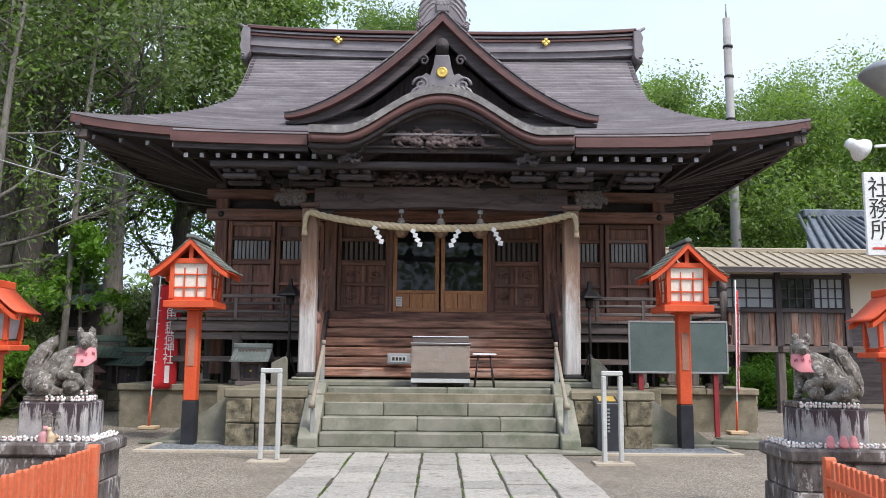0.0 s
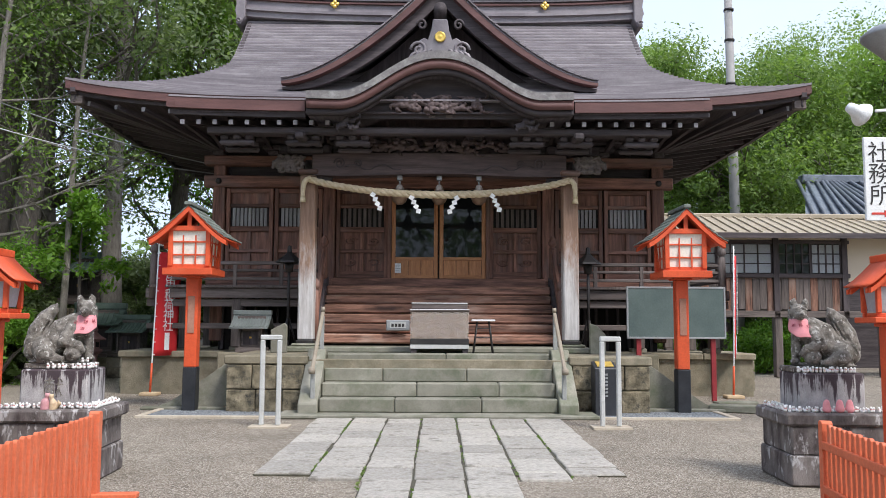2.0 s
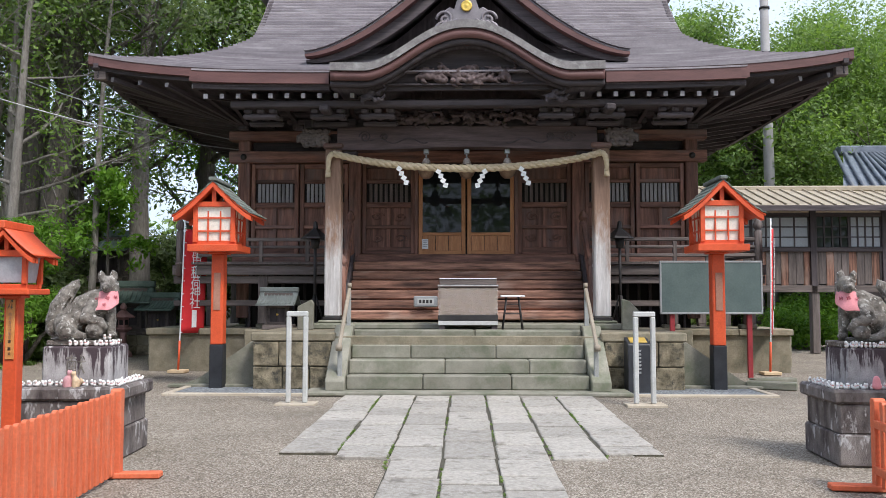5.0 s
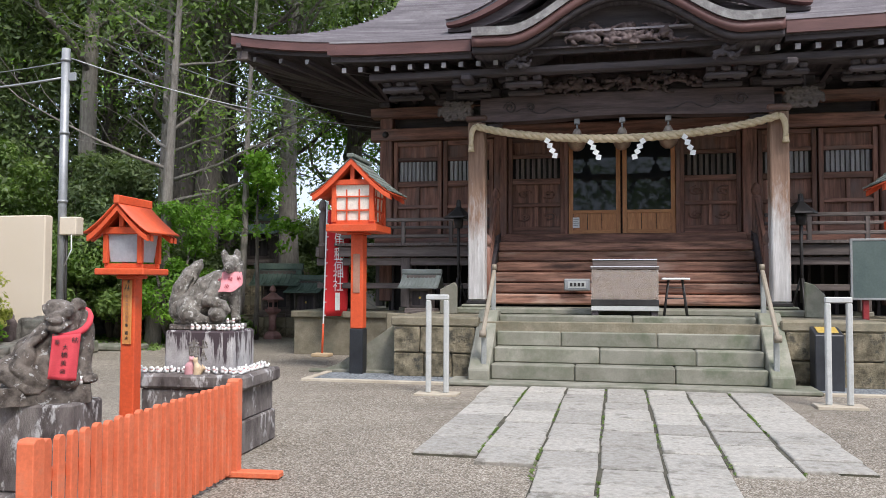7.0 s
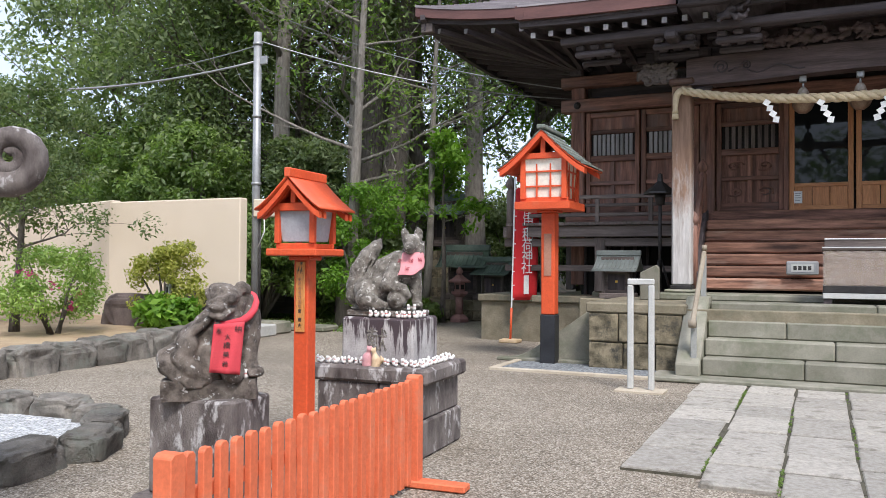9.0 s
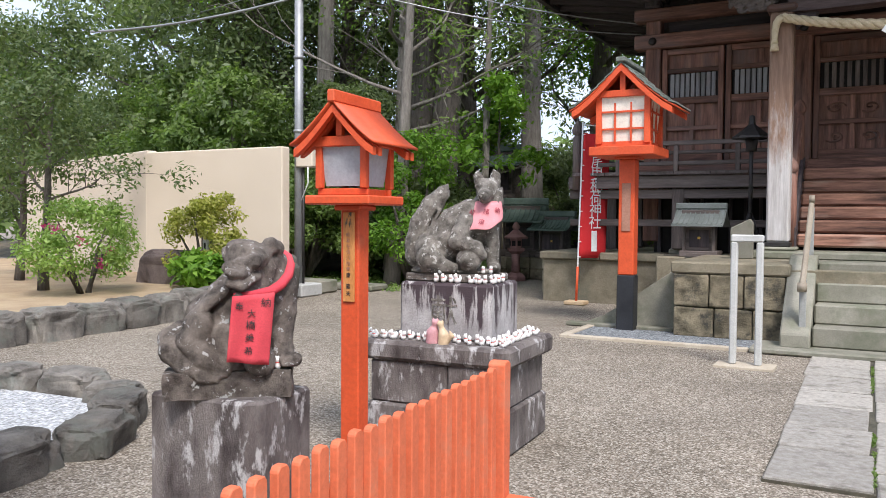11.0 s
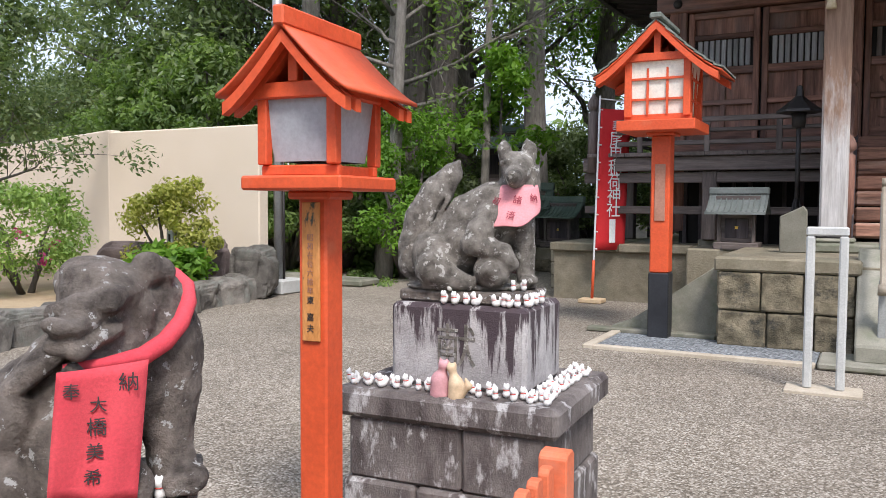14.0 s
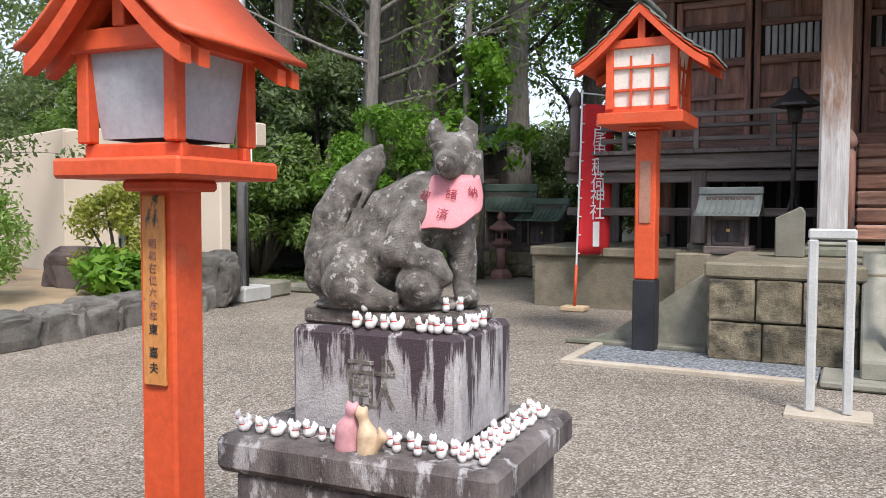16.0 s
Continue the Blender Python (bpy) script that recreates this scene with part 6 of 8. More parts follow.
span("top_edge", -0.48, 0.48, -0.21, 0.20, 0.86, 0.875, WHITE, O, 0.002)
film_m, film_nt, film_b = nodes_of("clear_plastic_film")
film_b.inputs["Base Color"].default_value = (0.75, 0.66, 0.58, 1)
film_b.inputs["Roughness"].default_value = 0.18
film_b.inputs["Alpha"].default_value = 0.16
bump(film_nt, film_b, noise_node(film_nt, coords(film_nt, "Object", (1, 1, 3)), 6, 4), 0.6, 0.03)
sheet("plastic_sheet", [[(-0.5 + 0.05 * i, -0.29 - 0.012 * math.sin(i * 1.7 + k), 0.26 + 0.0755 * k) for i in range(21)] for k in range(7)], 0.003, film_m, O, True, down=(0, 1, 0), label="wrinkled clear plastic sheet")
T = thing("stool", "small white-topped stool with thin dark legs", "stool", (0.76, 13.80, ZP + 0.004))
span("top", -0.2, 0.2, -0.15, 0.15, 0.56, 0.59, WHITE, T, 0.008)
for a in (-1, 1):
    for b in (-1, 1):
        tube("leg", [(a * 0.17, b * 0.13, 0.0), (a * 0.10, b * 0.09, 0.56)], 0.012, DARKMETAL, T, 8)
for b in (-1, 1):
    tube("stretcher", [(-0.135, b * 0.11, 0.28), (0.135, b * 0.11, 0.28)], 0.008, DARKMETAL, T, 8)
    tube("stretcher", [(-0.115, b * 0.10, 0.44), (0.115, b * 0.10, 0.44)], 0.008, DARKMETAL, T, 8)
N = thing("name_plate", "grey framed plate fixed on the wooden step", "plate", (-0.755, 15.00, 1.385))
span("frame", -0.22, 0.22, -0.02, 0.02, -0.1, 0.1, METALGREY, N, 0.03)
span("face", -0.15, 0.15, -0.028, -0.021, -0.055, 0.055, CONCRETE, N, 0.0)
for i in range(4):
    span("mark", -0.12 + i * 0.065, -0.075 + i * 0.065, -0.033, -0.029, -0.03, 0.03, DARKMETAL, N, 0.0)
span("support", -0.05, 0.05, 0.02, 0.16, -0.08, 0.08, DARKMETAL, N, 0.0)

# ---- sacred rope, tassels, paper streamers ----
RP = thing("sacred_rope", "thick twisted straw rope strung across the porch pillars", "rope", (0, 0, 0))


def rope_line(t):
    x = -2.40 + 4.80 * t
    z = 4.06 - 0.29 * (1 - (2 * t - 1) ** 2) ** 0.85 if 0 < t < 1 else 4.06
    return Vector((x, 14.62 - 0.05 * (1 - (2 * t - 1) ** 2), z))


for k in range(3):
    pts, rad = [], []
    for i in range(221):
        t = i / 220
        c = rope_line(t)
        a = t * 78 + k * 2.094
        env = 0.030
        pts.append(c + Vector((0, env * math.cos(a), env * math.sin(a))))
        rad.append(0.036 + 0.008 * math.sin(math.pi * t))
    tube("strand", pts, rad, ROPE, RP, 8)
for s in (-1, 1):
    e = rope_line(0 if s < 0 else 1)
    drop = [e + Vector((s * d, 0, z)) for d, z in ((0.0, 0.0), (0.05, -0.02), (0.085, -0.07), (0.10, -0.16), (0.105, -0.28), (0.105, -0.34))]
    tube("rope_end", drop, [0.055, 0.053, 0.05, 0.045, 0.036, 0.05], ROPE, RP, 10)
    tube("tassel", [drop[-1] + Vector((0, 0, 0.01)), drop[-1] + Vector((0, 0, -0.04)), drop[-1] + Vector((0, 0, -0.09))], [0.04, 0.05, 0.058], ROPE, RP, 10)
for t, sg in ((0.258, 1), (0.405, 1), (0.556, -1), (0.713, 1)):
    c = rope_line(t)
    S = thing("paper_streamer", "white zigzag folded paper streamer hanging from the rope", "paper streamer", tuple(c + Vector((0, -0.06, -0.02))), 0, group="paper streamers")
    for i in range(4):
        x = sg * (-0.05 + 0.042 * i)
        z = -0.05 - 0.082 * i
        box("fold", (x, 0.006 * i, z), (0.085, 0.003, 0.085), PAPER, S, 0.0, (0, sg * (12 if i % 2 else 34), 14 * (-1) ** i))
# bells
for x in (-0.74, 0.0, 0.74):
    B = thing("shrine_bell", "tarnished brass round bell hanging under the porch beam", "bell", (x, 14.85, 0), 0, group="shrine bells")
    lathe("bell_body", [(0.0, 3.62), (0.06, 3.63), (0.12, 3.68), (0.145, 3.74), (0.15, 3.76), (0.145, 3.78), (0.12, 3.85), (0.06, 3.91), (0.0, 3.92)], BRASS, B, 20)
    lathe("cap", [(0.09, 3.86), (0.07, 3.95), (0.04, 4.0), (0.0, 4.0)], PALEWOOD["z"], B, 14)
    tube("hook", [(0, 0, 3.98), (0, 0, 4.09)], 0.016, METALGREY, B, 8)
    span("bracket", -0.05, 0.05, -0.05, 0.05, 4.08, 4.17, METALGREY, B, 0.01)

# ---- banners ----
def banner(label, at, d, text, seed):
    B = thing("banner", label, "banner", at, 0, group="red banners")
    dv = Vector((d[0], d[1], 0))
    tube("pole", [(0, 0, 0.05), (0.02, 0, 0.7), (0.05, 0, 1.8), (0.075, 0, 2.98)], 0.014, WHITE, B, 8)
    tube("lower_pole", [(0, 0, 0.05), (0.018, 0, 0.62)], 0.022, VERMILION, B, 8, label="vermilion lower pole")
    span("base_block", -0.17, 0.17, -0.14, 0.14, 0, 0.06, BASEBLOCK, B, 0.01)
    tube("crossbar", [(0.07, 0, 2.94), Vector((0.07, 0, 2.93)) + dv * 1.05], 0.010, WHITE, B, 6)
    rows = []
    for i in range(15):
        t = i / 14
        z = 2.80 - 2.04 * t
        px = 0.075 - 0.055 * t + 0.02
        rows.append([Vector((px, 0, z)) + dv * (j / 8) + Vector((-0.02, 0.03, 0)) * math.sin(j * 0.7 + 3 * t + seed) * 0.5 for j in range(9)])
    nrm = Vector((d[1], -d[0], 0)).normalized()
    sheet("cloth", rows, 0.004, BANNERRED, B, True, down=-nrm)
    for i in range(9):
        t = i / 8
        tube("loop", [(0.07 - 0.053 * t, -0.012, 2.78 - 2.0 * t), Vector((0.095 - 0.053 * t, 0, 2.78 - 2.0 * t)) + dv * 0.05], 0.011, WHITE, B, 6)
    rot = Matrix((Vector((*d, 0)).normalized(), Vector((0, 0, 1)), nrm)).transposed().to_4x4()
    for i, ch in enumerate(text):
        z = 2.54 - 0.2 * i
        t = (2.80 - z) / 2.04
        c = Vector((0.075 - 0.055 * t + 0.02, 0, z)) + dv * 0.5 + nrm * 0.034
        writing("white_character", ch, 0.26 if i else 0.18, PAPER, B, Matrix.Translation(c) @ rot, depth=0.001)
    c = Vector((0.035, 0, 1.04)) + dv * 0.52 + nrm * 0.034
    bm = bmesh.new()
    bmesh.ops.create_cube(bm, size=1, matrix=Matrix.Translation(c) @ rot @ Matrix.Diagonal((0.11, 0.34, 0.004, 1)))
    part("white_seal", bm, PAPER, B)


banner("red vertical banner with white characters on a white pole", (-5.60, 15.85, -0.0), (0.31, 0.44), "奉尾曳稲荷神社", 0.0)
banner("red vertical banner with white characters beside the green board", (5.76, 15.80, 0), (0.17, 0.40), "奉尾曳稲荷神社", 1.2)

# ---- green notice board ----
G = thing("notice_board", "blank green chalkboard on two red posts", "notice board", (4.46, 15.1, 0))
span("panel", -0.90, 0.90, -0.015, 0.015, 1.19, 2.10, GREENBOARD, G, 0.003)
for z in (1.175, 2.115):
    span("frame", -0.93, 0.93, -0.025, 0.02, z - 0.018, z + 0.018, METALGREY, G, 0.004)
for x in (-0.915, 0.915):
    span("frame", x - 0.017, x + 0.017, -0.024, 0.02, 1.19, 2.10, METALGREY, G, 0.004)
REDPOST = mottled("dark_red_paint", (0.22, 0.02, 0.025), (0.30, 0.035, 0.04), 3, 40, 0.5, 0.1)
for x in (-0.70, 0.70):
    span("post", x - 0.045, x + 0.045, 0.02, 0.08, 0, 1.6, REDPOST, G, 0.006, "dark red post")
# ---- black slate stele, marker stones ----
S = thing("stele", "low black slate stone with an amber plaque on its sloping top", "stele", (2.62, 12.78, 0))
prism("body", [(-0.16, 0.0), (-0.16, 0.74), (0.16, 0.84), (0.16, 0.0)], -0.18, 0.18, SLATE, S, 0.012, axis="x")
box("plaque", (0, 0.0, 0.80), (0.26, 0.22, 0.01), mottled("amber_plate", (0.45, 0.30, 0.06), (0.55, 0.38, 0.10), 4, 40, 0.4, 0.0), S, 0.002, (17, 0, 0), "amber information plaque")
for i in range(7):
    span("mark", -0.02, 0.02, -0.166, -0.161, 0.30 + i * 0.055, 0.33 + i * 0.055, METALGREY, S, 0.0)
for s in (-1, 1):
    M = tagged(prism("marker_stone", [(-0.14, 0), (-0.14, 0.40), (0.10, 0.52), (0.14, 0.46), (0.14, 0)] if s < 0 else [(0.14, 0), (0.14, 0.34), (-0.02, 0.50), (-0.14, 0.54), (-0.14, 0)], -0.05, 0.05, STONE, None, 0.012), "pale upright stone tablet on the podium", "stone tablet", group="stone tablets")
    M.matrix_basis = pose(s * 2.80, 14.2, ZP)
# ---- iron lantern stands ----
for s in (-1, 1):
    I = thing("iron_lantern_stand", "dark iron lantern on a thin tripod pole", "lantern", (s * 2.86, 15.35, ZP), 0, group="iron lantern stands")
    tube("pole", [(0, 0, 0.2), (0, 0, 1.75)], 0.028, DARKMETAL, I, 8)
    for k in range(3):
        a = k * 2.094 + 0.5
        tube("leg", [(0.2 * math.cos(a), 0.2 * math.sin(a), 0.0), (0.02 * math.cos(a), 0.02 * math.sin(a), 0.6)], 0.018, DARKMETAL, I, 6)
    lathe("hood", [(0.27, 1.66), (0.26, 1.69), (0.14, 1.78), (0.05, 1.86), (0.035, 1.98), (0.0, 2.0)], DARKMETAL, I, 6, smooth=False)
    lathe("cage", [(0.07, 1.48), (0.09, 1.66), (0.0, 1.67)], DARKMETAL, I, 8)


# ---- small wayside shrines ----
def hokora(label, at, rz, sc, roof_mat, wall_mat=None):
    wall_mat = wall_mat or GREYWOOD
    H = thing("small_shrine", label, "small shrine", at, rz, group="small shrines")
    span("base", -0.30 * sc, 0.30 * sc, -0.26 * sc, 0.26 * sc, 0, 0.10 * sc, GREYWOOD, H, 0.01)
    span("body", -0.22 * sc, 0.22 * sc, -0.16 * sc, 0.20 * sc, 0.10 * sc, 0.52 * sc, wall_mat, H, 0.008)
    for s in (-1, 1):
        span("post", s * 0.23 * sc - 0.022, s * 0.23 * sc + 0.022, -0.22 * sc, -0.18 * sc, 0.10 * sc, 0.54 * sc, GREYWOOD, H, 0.005)
        span("door", min(0, s * 0.16 * sc), max(0, s * 0.16 * sc), -0.172 * sc, -0.162 * sc, 0.16 * sc, 0.44 * sc, DARKWOOD, H, 0.004)
    span("crest", -0.02, 0.02, -0.185 * sc, -0.174 * sc, 0.29 * sc, 0.33 * sc, GOLD, H, 0.0)
    span("step", -0.18 * sc, 0.18 * sc, -0.30 * sc, -0.26 * sc, 0.0, 0.06 * sc, GREYWOOD, H, 0.006)
    for s in (-1, 1):
        rows = []
        for t in range(7):
            u = t / 6
            z = 0.80 * sc - 0.27 * sc * (1 - (1 - u) ** 1.6)
            y = -0.42 * sc * u if s < 0 else 0.34 * sc * u
            rows.append([(-0.40 * sc, y, z), (0.40 * sc, y, z)])
        sheet("roof_slope", rows, 0.03, roof_mat, H)
    for i in range(11):
        x = (-0.38 + 0.076 * i) * sc
        tube("roof_seam", [(x, -0.42 * sc * u / 5, 0.812 * sc - 0.27 * sc * (1 - (1 - u / 5) ** 1.6)) for u in range(6)], 0.009 * sc, roof_mat, H, 5)
    span("ridge", -0.41 * sc, 0.41 * sc, -0.05 * sc, 0.05 * sc, 0.78 * sc, 0.88 * sc, roof_mat, H, 0.012)
    span("gable_board", -0.30 * sc, 0.30 * sc, -0.10 * sc, 0.10 * sc, 0.52 * sc, 0.76 * sc, GREYWOOD, H, 0.006)
    return H


hokora("small grey wooden shrine with a ribbed metal roof on the podium", (-3.55, 15.45, ZP - 0.04), 0, 0.9, mottled("grey_green_sheet_roof", (0.13, 0.15, 0.14), (0.20, 0.22, 0.21), 3, 40, 0.5, 0.1))
COPPERGREEN = mottled("verdigris_copper_roof", (0.10, 0.15, 0.12), (0.17, 0.225, 0.19), 3, 40, 0.6, 0.2)
hokora("moss-stained small shrine with a green copper roof", (-8.9, 21.4, 0.5), 10, 1.6, COPPERGREEN)
hokora("dark weathered small shrine with a drooping roof", (-7.95, 21.2, 0.5), -6, 1.25, COPPERGREEN)
hokora("old raised shrine with a dark roof among the trees", (-10.2, 23.2, 1.9), 0, 1.7, COPPERGREEN)
for x0, x1, y0, y1, h in ((-10.2, -7.2, 20.7, 22.6, 0.5), (-11.4, -9.0, 22.4, 24.4, 1.9)):
    sp = thing("stone_platform", "low mossy stone platform under the small shrines", "stone platform", kind="structure")
    n = int((x1 - x0) / 0.55)
    for r in range(int(h / 0.25)):
        for i in range(n):
            a = x0 + (x1 - x0) * i / n
            span("block", a, a + (x1 - x0) / n - 0.008, y0, y1, r * 0.25, r * 0.25 + (h / int(h / 0.25) if True else 0.25) - 0.002, TUFF if r % 2 else ROUGHSTONE, sp, 0.015) if r == 0 or i % 7 != 6 else None
# red-washed stone lantern before the small shrines
REDSTONE = mottled("red_washed_stone", (0.20, 0.10, 0.09), (0.30, 0.17, 0.15), 4, 50, 0.9, 0.4)


def stone_lantern(label, at, sc, mt, curl=False, rz=0):
    S = thing("stone_lantern", label, "stone lantern", at, rz, group="stone lanterns")
    lathe("base", [(0.34 * sc, 0), (0.34 * sc, 0.12 * sc), (0.24 * sc, 0.22 * sc), (0.16 * sc, 0.26 * sc)], mt, S, 6, smooth=False)
    lathe("shaft", [(0.14 * sc, 0.26 * sc), (0.125 * sc, 0.55 * sc), (0.14 * sc, 0.84 * sc)], mt, S, 16)
    lathe("platform", [(0.16 * sc, 0.84 * sc), (0.30 * sc, 0.95 * sc), (0.30 * sc, 1.03 * sc), (0.0, 1.03 * sc)], mt, S, 6, smooth=False)
    lathe("light_box", [(0.19 * sc, 1.03 * sc), (0.20 * sc, 1.33 * sc), (0.0, 1.33 * sc)], mt, S, 6, smooth=False)
    for k in range(6):
        a = radians(30 + k * 60)
        # solid near-black box painted as the shade of a window opening
        box("window", (0.168 * sc * math.cos(a), 0.168 * sc * math.sin(a), 1.18 * sc), (0.03 * sc, 0.12 * sc, 0.16 * sc), OPENINGSHADE, S, 0.0, (0, 0, 30 + k * 60))
    lathe("roof", [(0.40 * sc, 1.33 * sc), (0.42 * sc, 1.38 * sc), (0.25 * sc, 1.47 * sc), (0.12 * sc, 1.58 * sc), (0.08 * sc, 1.6 * sc)], mt, S, 6, smooth=False)
    lathe("finial", [(0.07 * sc, 1.6 * sc), (0.12 * sc, 1.66 * sc), (0.11 * sc, 1.74 * sc), (0.04 * sc, 1.84 * sc), (0.0, 1.86 * sc)], mt, S, 12)
    if curl:
        for k in range(6):
            a = radians(k * 60)
            pts = []
            for i in range(26):
                b = -1.9 + i * 0.42
                r = 0.105 * sc * (1 - i / 30)
                pts.append(((0.50 * sc + r * math.cos(b)) * math.cos(a), (0.50 * sc + r * math.cos(b)) * math.sin(a), 1.50 * sc + r * math.sin(b)))
            pts = [(0.20 * sc * math.cos(a), 0.20 * sc * math.sin(a), 1.46 * sc), (0.36 * sc * math.cos(a), 0.36 * sc * math.sin(a), 1.395 * sc)] + pts
            tube("curl", pts, [0.06 * sc, 0.06 * sc] + [0.052 * sc * (1 - i / 40) for i in range(26)], mt, S, 10)
    return S


stone_lantern("red-washed old stone lantern beside the small shrines", (-8.5, 20.1, 0), 0.72, REDSTONE)
stone_lantern("large grey stone lantern with curled roof corners", (-4.45, 4.22, 0), 1.27, PLINTH, True, 41)
stone_lantern("weathered grey stone lantern beneath the trees", (-9.9, 19.6, 0), 0.95, PLINTH)
st = thing("stone_post", "short square stone marker in the shrubbery", "stone marker", (-12.2, 20.2, 0))
span("shaft", -0.17, 0.17, -0.17, 0.17, 0.25, 0.85, STONE, st, 0.02)
span("foot", -0.34, 0.34, -0.3, 0.3, 0, 0.25, STONE, st, 0.03)

# ---- wall, garden bed, rocks ----
W = thing("wall_garden", "smooth beige rendered garden wall", "wall", kind="structure")
for (x0, y0), (x1, y1), zt in (((-10.52, 14.4), (-13.85, 14.42), 2.64), ((-13.85, 14.42), (-21.0, 16.8), 2.68)):
    d = Vector((x1 - x0, y1 - y0, 0))
    box("panel", ((x0 + x1) / 2, (y0 + y1) / 2, zt / 2), (d.length + 0.1, 0.22, zt), PLASTER, W, 0.02, (0, 0, math.degrees(math.atan2(d.y, d.x))))
bm = bmesh.new()
pl = [(-9.7, 8.0), (-9.75, 10.04), (-9.95, 11.3), (-10.2, 12.74), (-10.45, 14.3), (-13.8, 14.3), (-21, 16.6), (-24, 12.0), (-22, 6.0), (-13, 6.2)]
vt = [bm.verts.new((x, y, 0.28)) for x, y in pl]
vb = [bm.verts.new((x, y, -0.05)) for x, y in pl]
bm.faces.new(vt)
for i in range(len(pl)):
    bm.faces.new((vt[i], vt[(i + 1) % len(pl)], vb[(i + 1) % len(pl)], vb[i]))
tagged(part("garden_bed", bm, SOIL), "raised sandy garden bed behind edging rocks", "garden bed", kind="structure")


def rock(at, size, seed, material, rz=0, label="rough grey-green edging rock half sunk in the ground", grp="garden rocks"):
    q = np.random.default_rng(seed)
    bm = bmesh.new()
    bmesh.ops.create_icosphere(bm, subdivisions=4, radius=1)
    off = Vector(q.uniform(0, 50, 3))
    for v in bm.verts:
        n = v.co.normalized()
        f = 0.86 + 0.42 * noise.noise(n * 1.2 + off) + 0.20 * noise.noise(n * 2.9 + off) + 0.09 * noise.noise(n * 7.0 + off) + 0.05 * noise.noise(n * 15.0 + off)
        c = n * f
        c.x, c.y, c.z = (math.copysign(abs(c.x) ** 0.5, c.x), math.copysign(abs(c.y) ** 0.5, c.y), math.copysign(abs(c.z) ** 0.5, c.z))
        v.co = Vector((c.x * size[0], c.y * size[1], c.z * size[2]))
    ob = part("rock", bm, material, None, "", False, pose(*at, 0, 0, rz))
    return tagged(ob, label, "rock", grp)


line = [(-10.35, 8.7), (-10.3, 9.5), (-10.4, 10.2), (-10.4, 10.85), (-10.5, 11.5), (-10.6, 12.1), (-10.75, 12.75), (-10.95, 13.4), (-11.05, 14.0), (-11.2, 14.65), (-11.35, 15.25)]
for i, (x, y) in enumerate(line):
    x, y = -2.1 + 0.9 * (x + 2.1), 5 + 0.9 * (y - 5)
    rock((x, y, 0.10), (0.24, 0.37, 0.28), 100 + i, ROCK, 8 * math.sin(i * 2.1))
for i, (x, y, s) in enumerate(((-7.35, 7.15, 0.30), (-6.75, 7.28, 0.30), (-6.2, 7.18, 0.22), (-5.75, 6.85, 0.30), (-5.35, 6.35, 0.30), (-5.3, 5.7, 0.34), (-5.7, 5.35, 0.3))):
    rock((x, y, 0.06), (s * 0.95, s * 0.62, s * 0.50), 150 + i, ROCK, [0, 10, 30, -50, -60, -80, 20][i])
pts = [(-7.6, 7.0), (-6.2, 7.1), (-5.7, 6.8), (-5.3, 6.1), (-5.5, 5.2), (-7.0, 4.6), (-8.4, 5.6)]
bm = bmesh.new()
bm.faces.new([bm.verts.new((x, y, 0.035)) for x, y in pts])
for f in list(bm.faces):
    r = bmesh.ops.extrude_face_region(bm, geom=[f])
    for v in r["geom"]:
        if isinstance(v, bmesh.types.BMVert):
            v.co.z -= 0.06
tagged(part("white_gravel_bed", bm, STUFFWHITE), "bed of white gravel inside a ring of rocks", "gravel bed", kind="structure")
rock((-11.75, 13.0, 0.45), (0.62, 0.36, 0.40), 201, BROWNROCK, 8, "large purple-brown rock in the garden bed")
rock((-10.95, 13.45, 0.50), (0.52, 0.34, 0.42), 205, BROWNROCK, -15, "purple-brown rock leaning beside another")
rock((-10.25, 13.9, 0.38), (0.36, 0.3, 0.42), 207, ROCK, 20)
rock((-12.2, 20.9, 0.1), (0.5, 0.4, 0.25), 209, ROCK, 5)
gp = thing("garden_label", "small white plant label post in the bed", "label post", (-10.75, 12.75, 0.28))
span("post", -0.05, 0.05, -0.03, 0.03, 0, 0.75, CONCRETE, gp, 0.01)
span("face", -0.02, 0.02, -0.034, -0.031, 0.45, 0.7, INK, gp, 0.0)
for i, (x, y, sx, h) in enumerate(((-10.6, 15.3, 0.8, 0.24), (-10.2, 16.2, 1.1, 0.12))):
    tagged(span("stepping_block", x - sx / 2, x + sx / 2, y - 0.3, y + 0.3, 0, h, STONE, None, 0.03), "grey stone block step at the garden's edge", "stone block", kind="structure")

# ---- poles and wires ----
PO = thing("metal_pole", "tall galvanised steel pole with a beige meter box", "pole", (-10.36, 14.62, 0))
tube("shaft", [(0, 0, 0.1), (0, 0, 5.85)], 0.078, METALGREY, PO, 12)
tube("conduit", [(0.12, -0.02, 0.2), (0.12, -0.02, 2.3)], 0.022, DARKMETAL, PO, 6)
span("meter_box", 0.02, 0.38, -0.12, 0.12, 2.28, 2.62, PLASTER, PO, 0.02, "beige plastic meter box")
tube("cable", [(0.3, -0.13, 2.28), (0.32, -0.15, 2.0), (0.15, -0.12, 1.7)], 0.012, WHITE, PO, 6)
span("footing", -0.3, 0.3, -0.3, 0.3, 0, 0.22, CONCRETE, PO, 0.02)
for z in (2.9, 4.2, 5.6):
    lathe("band", [(0.095, z), (0.095, z + 0.05), (0.0, z + 0.05)], METALGREY, PO, 12)
box("insulator_bracket", (0.12, 0, 5.3), (0.22, 0.05, 0.16), METALGREY, PO, 0.01)


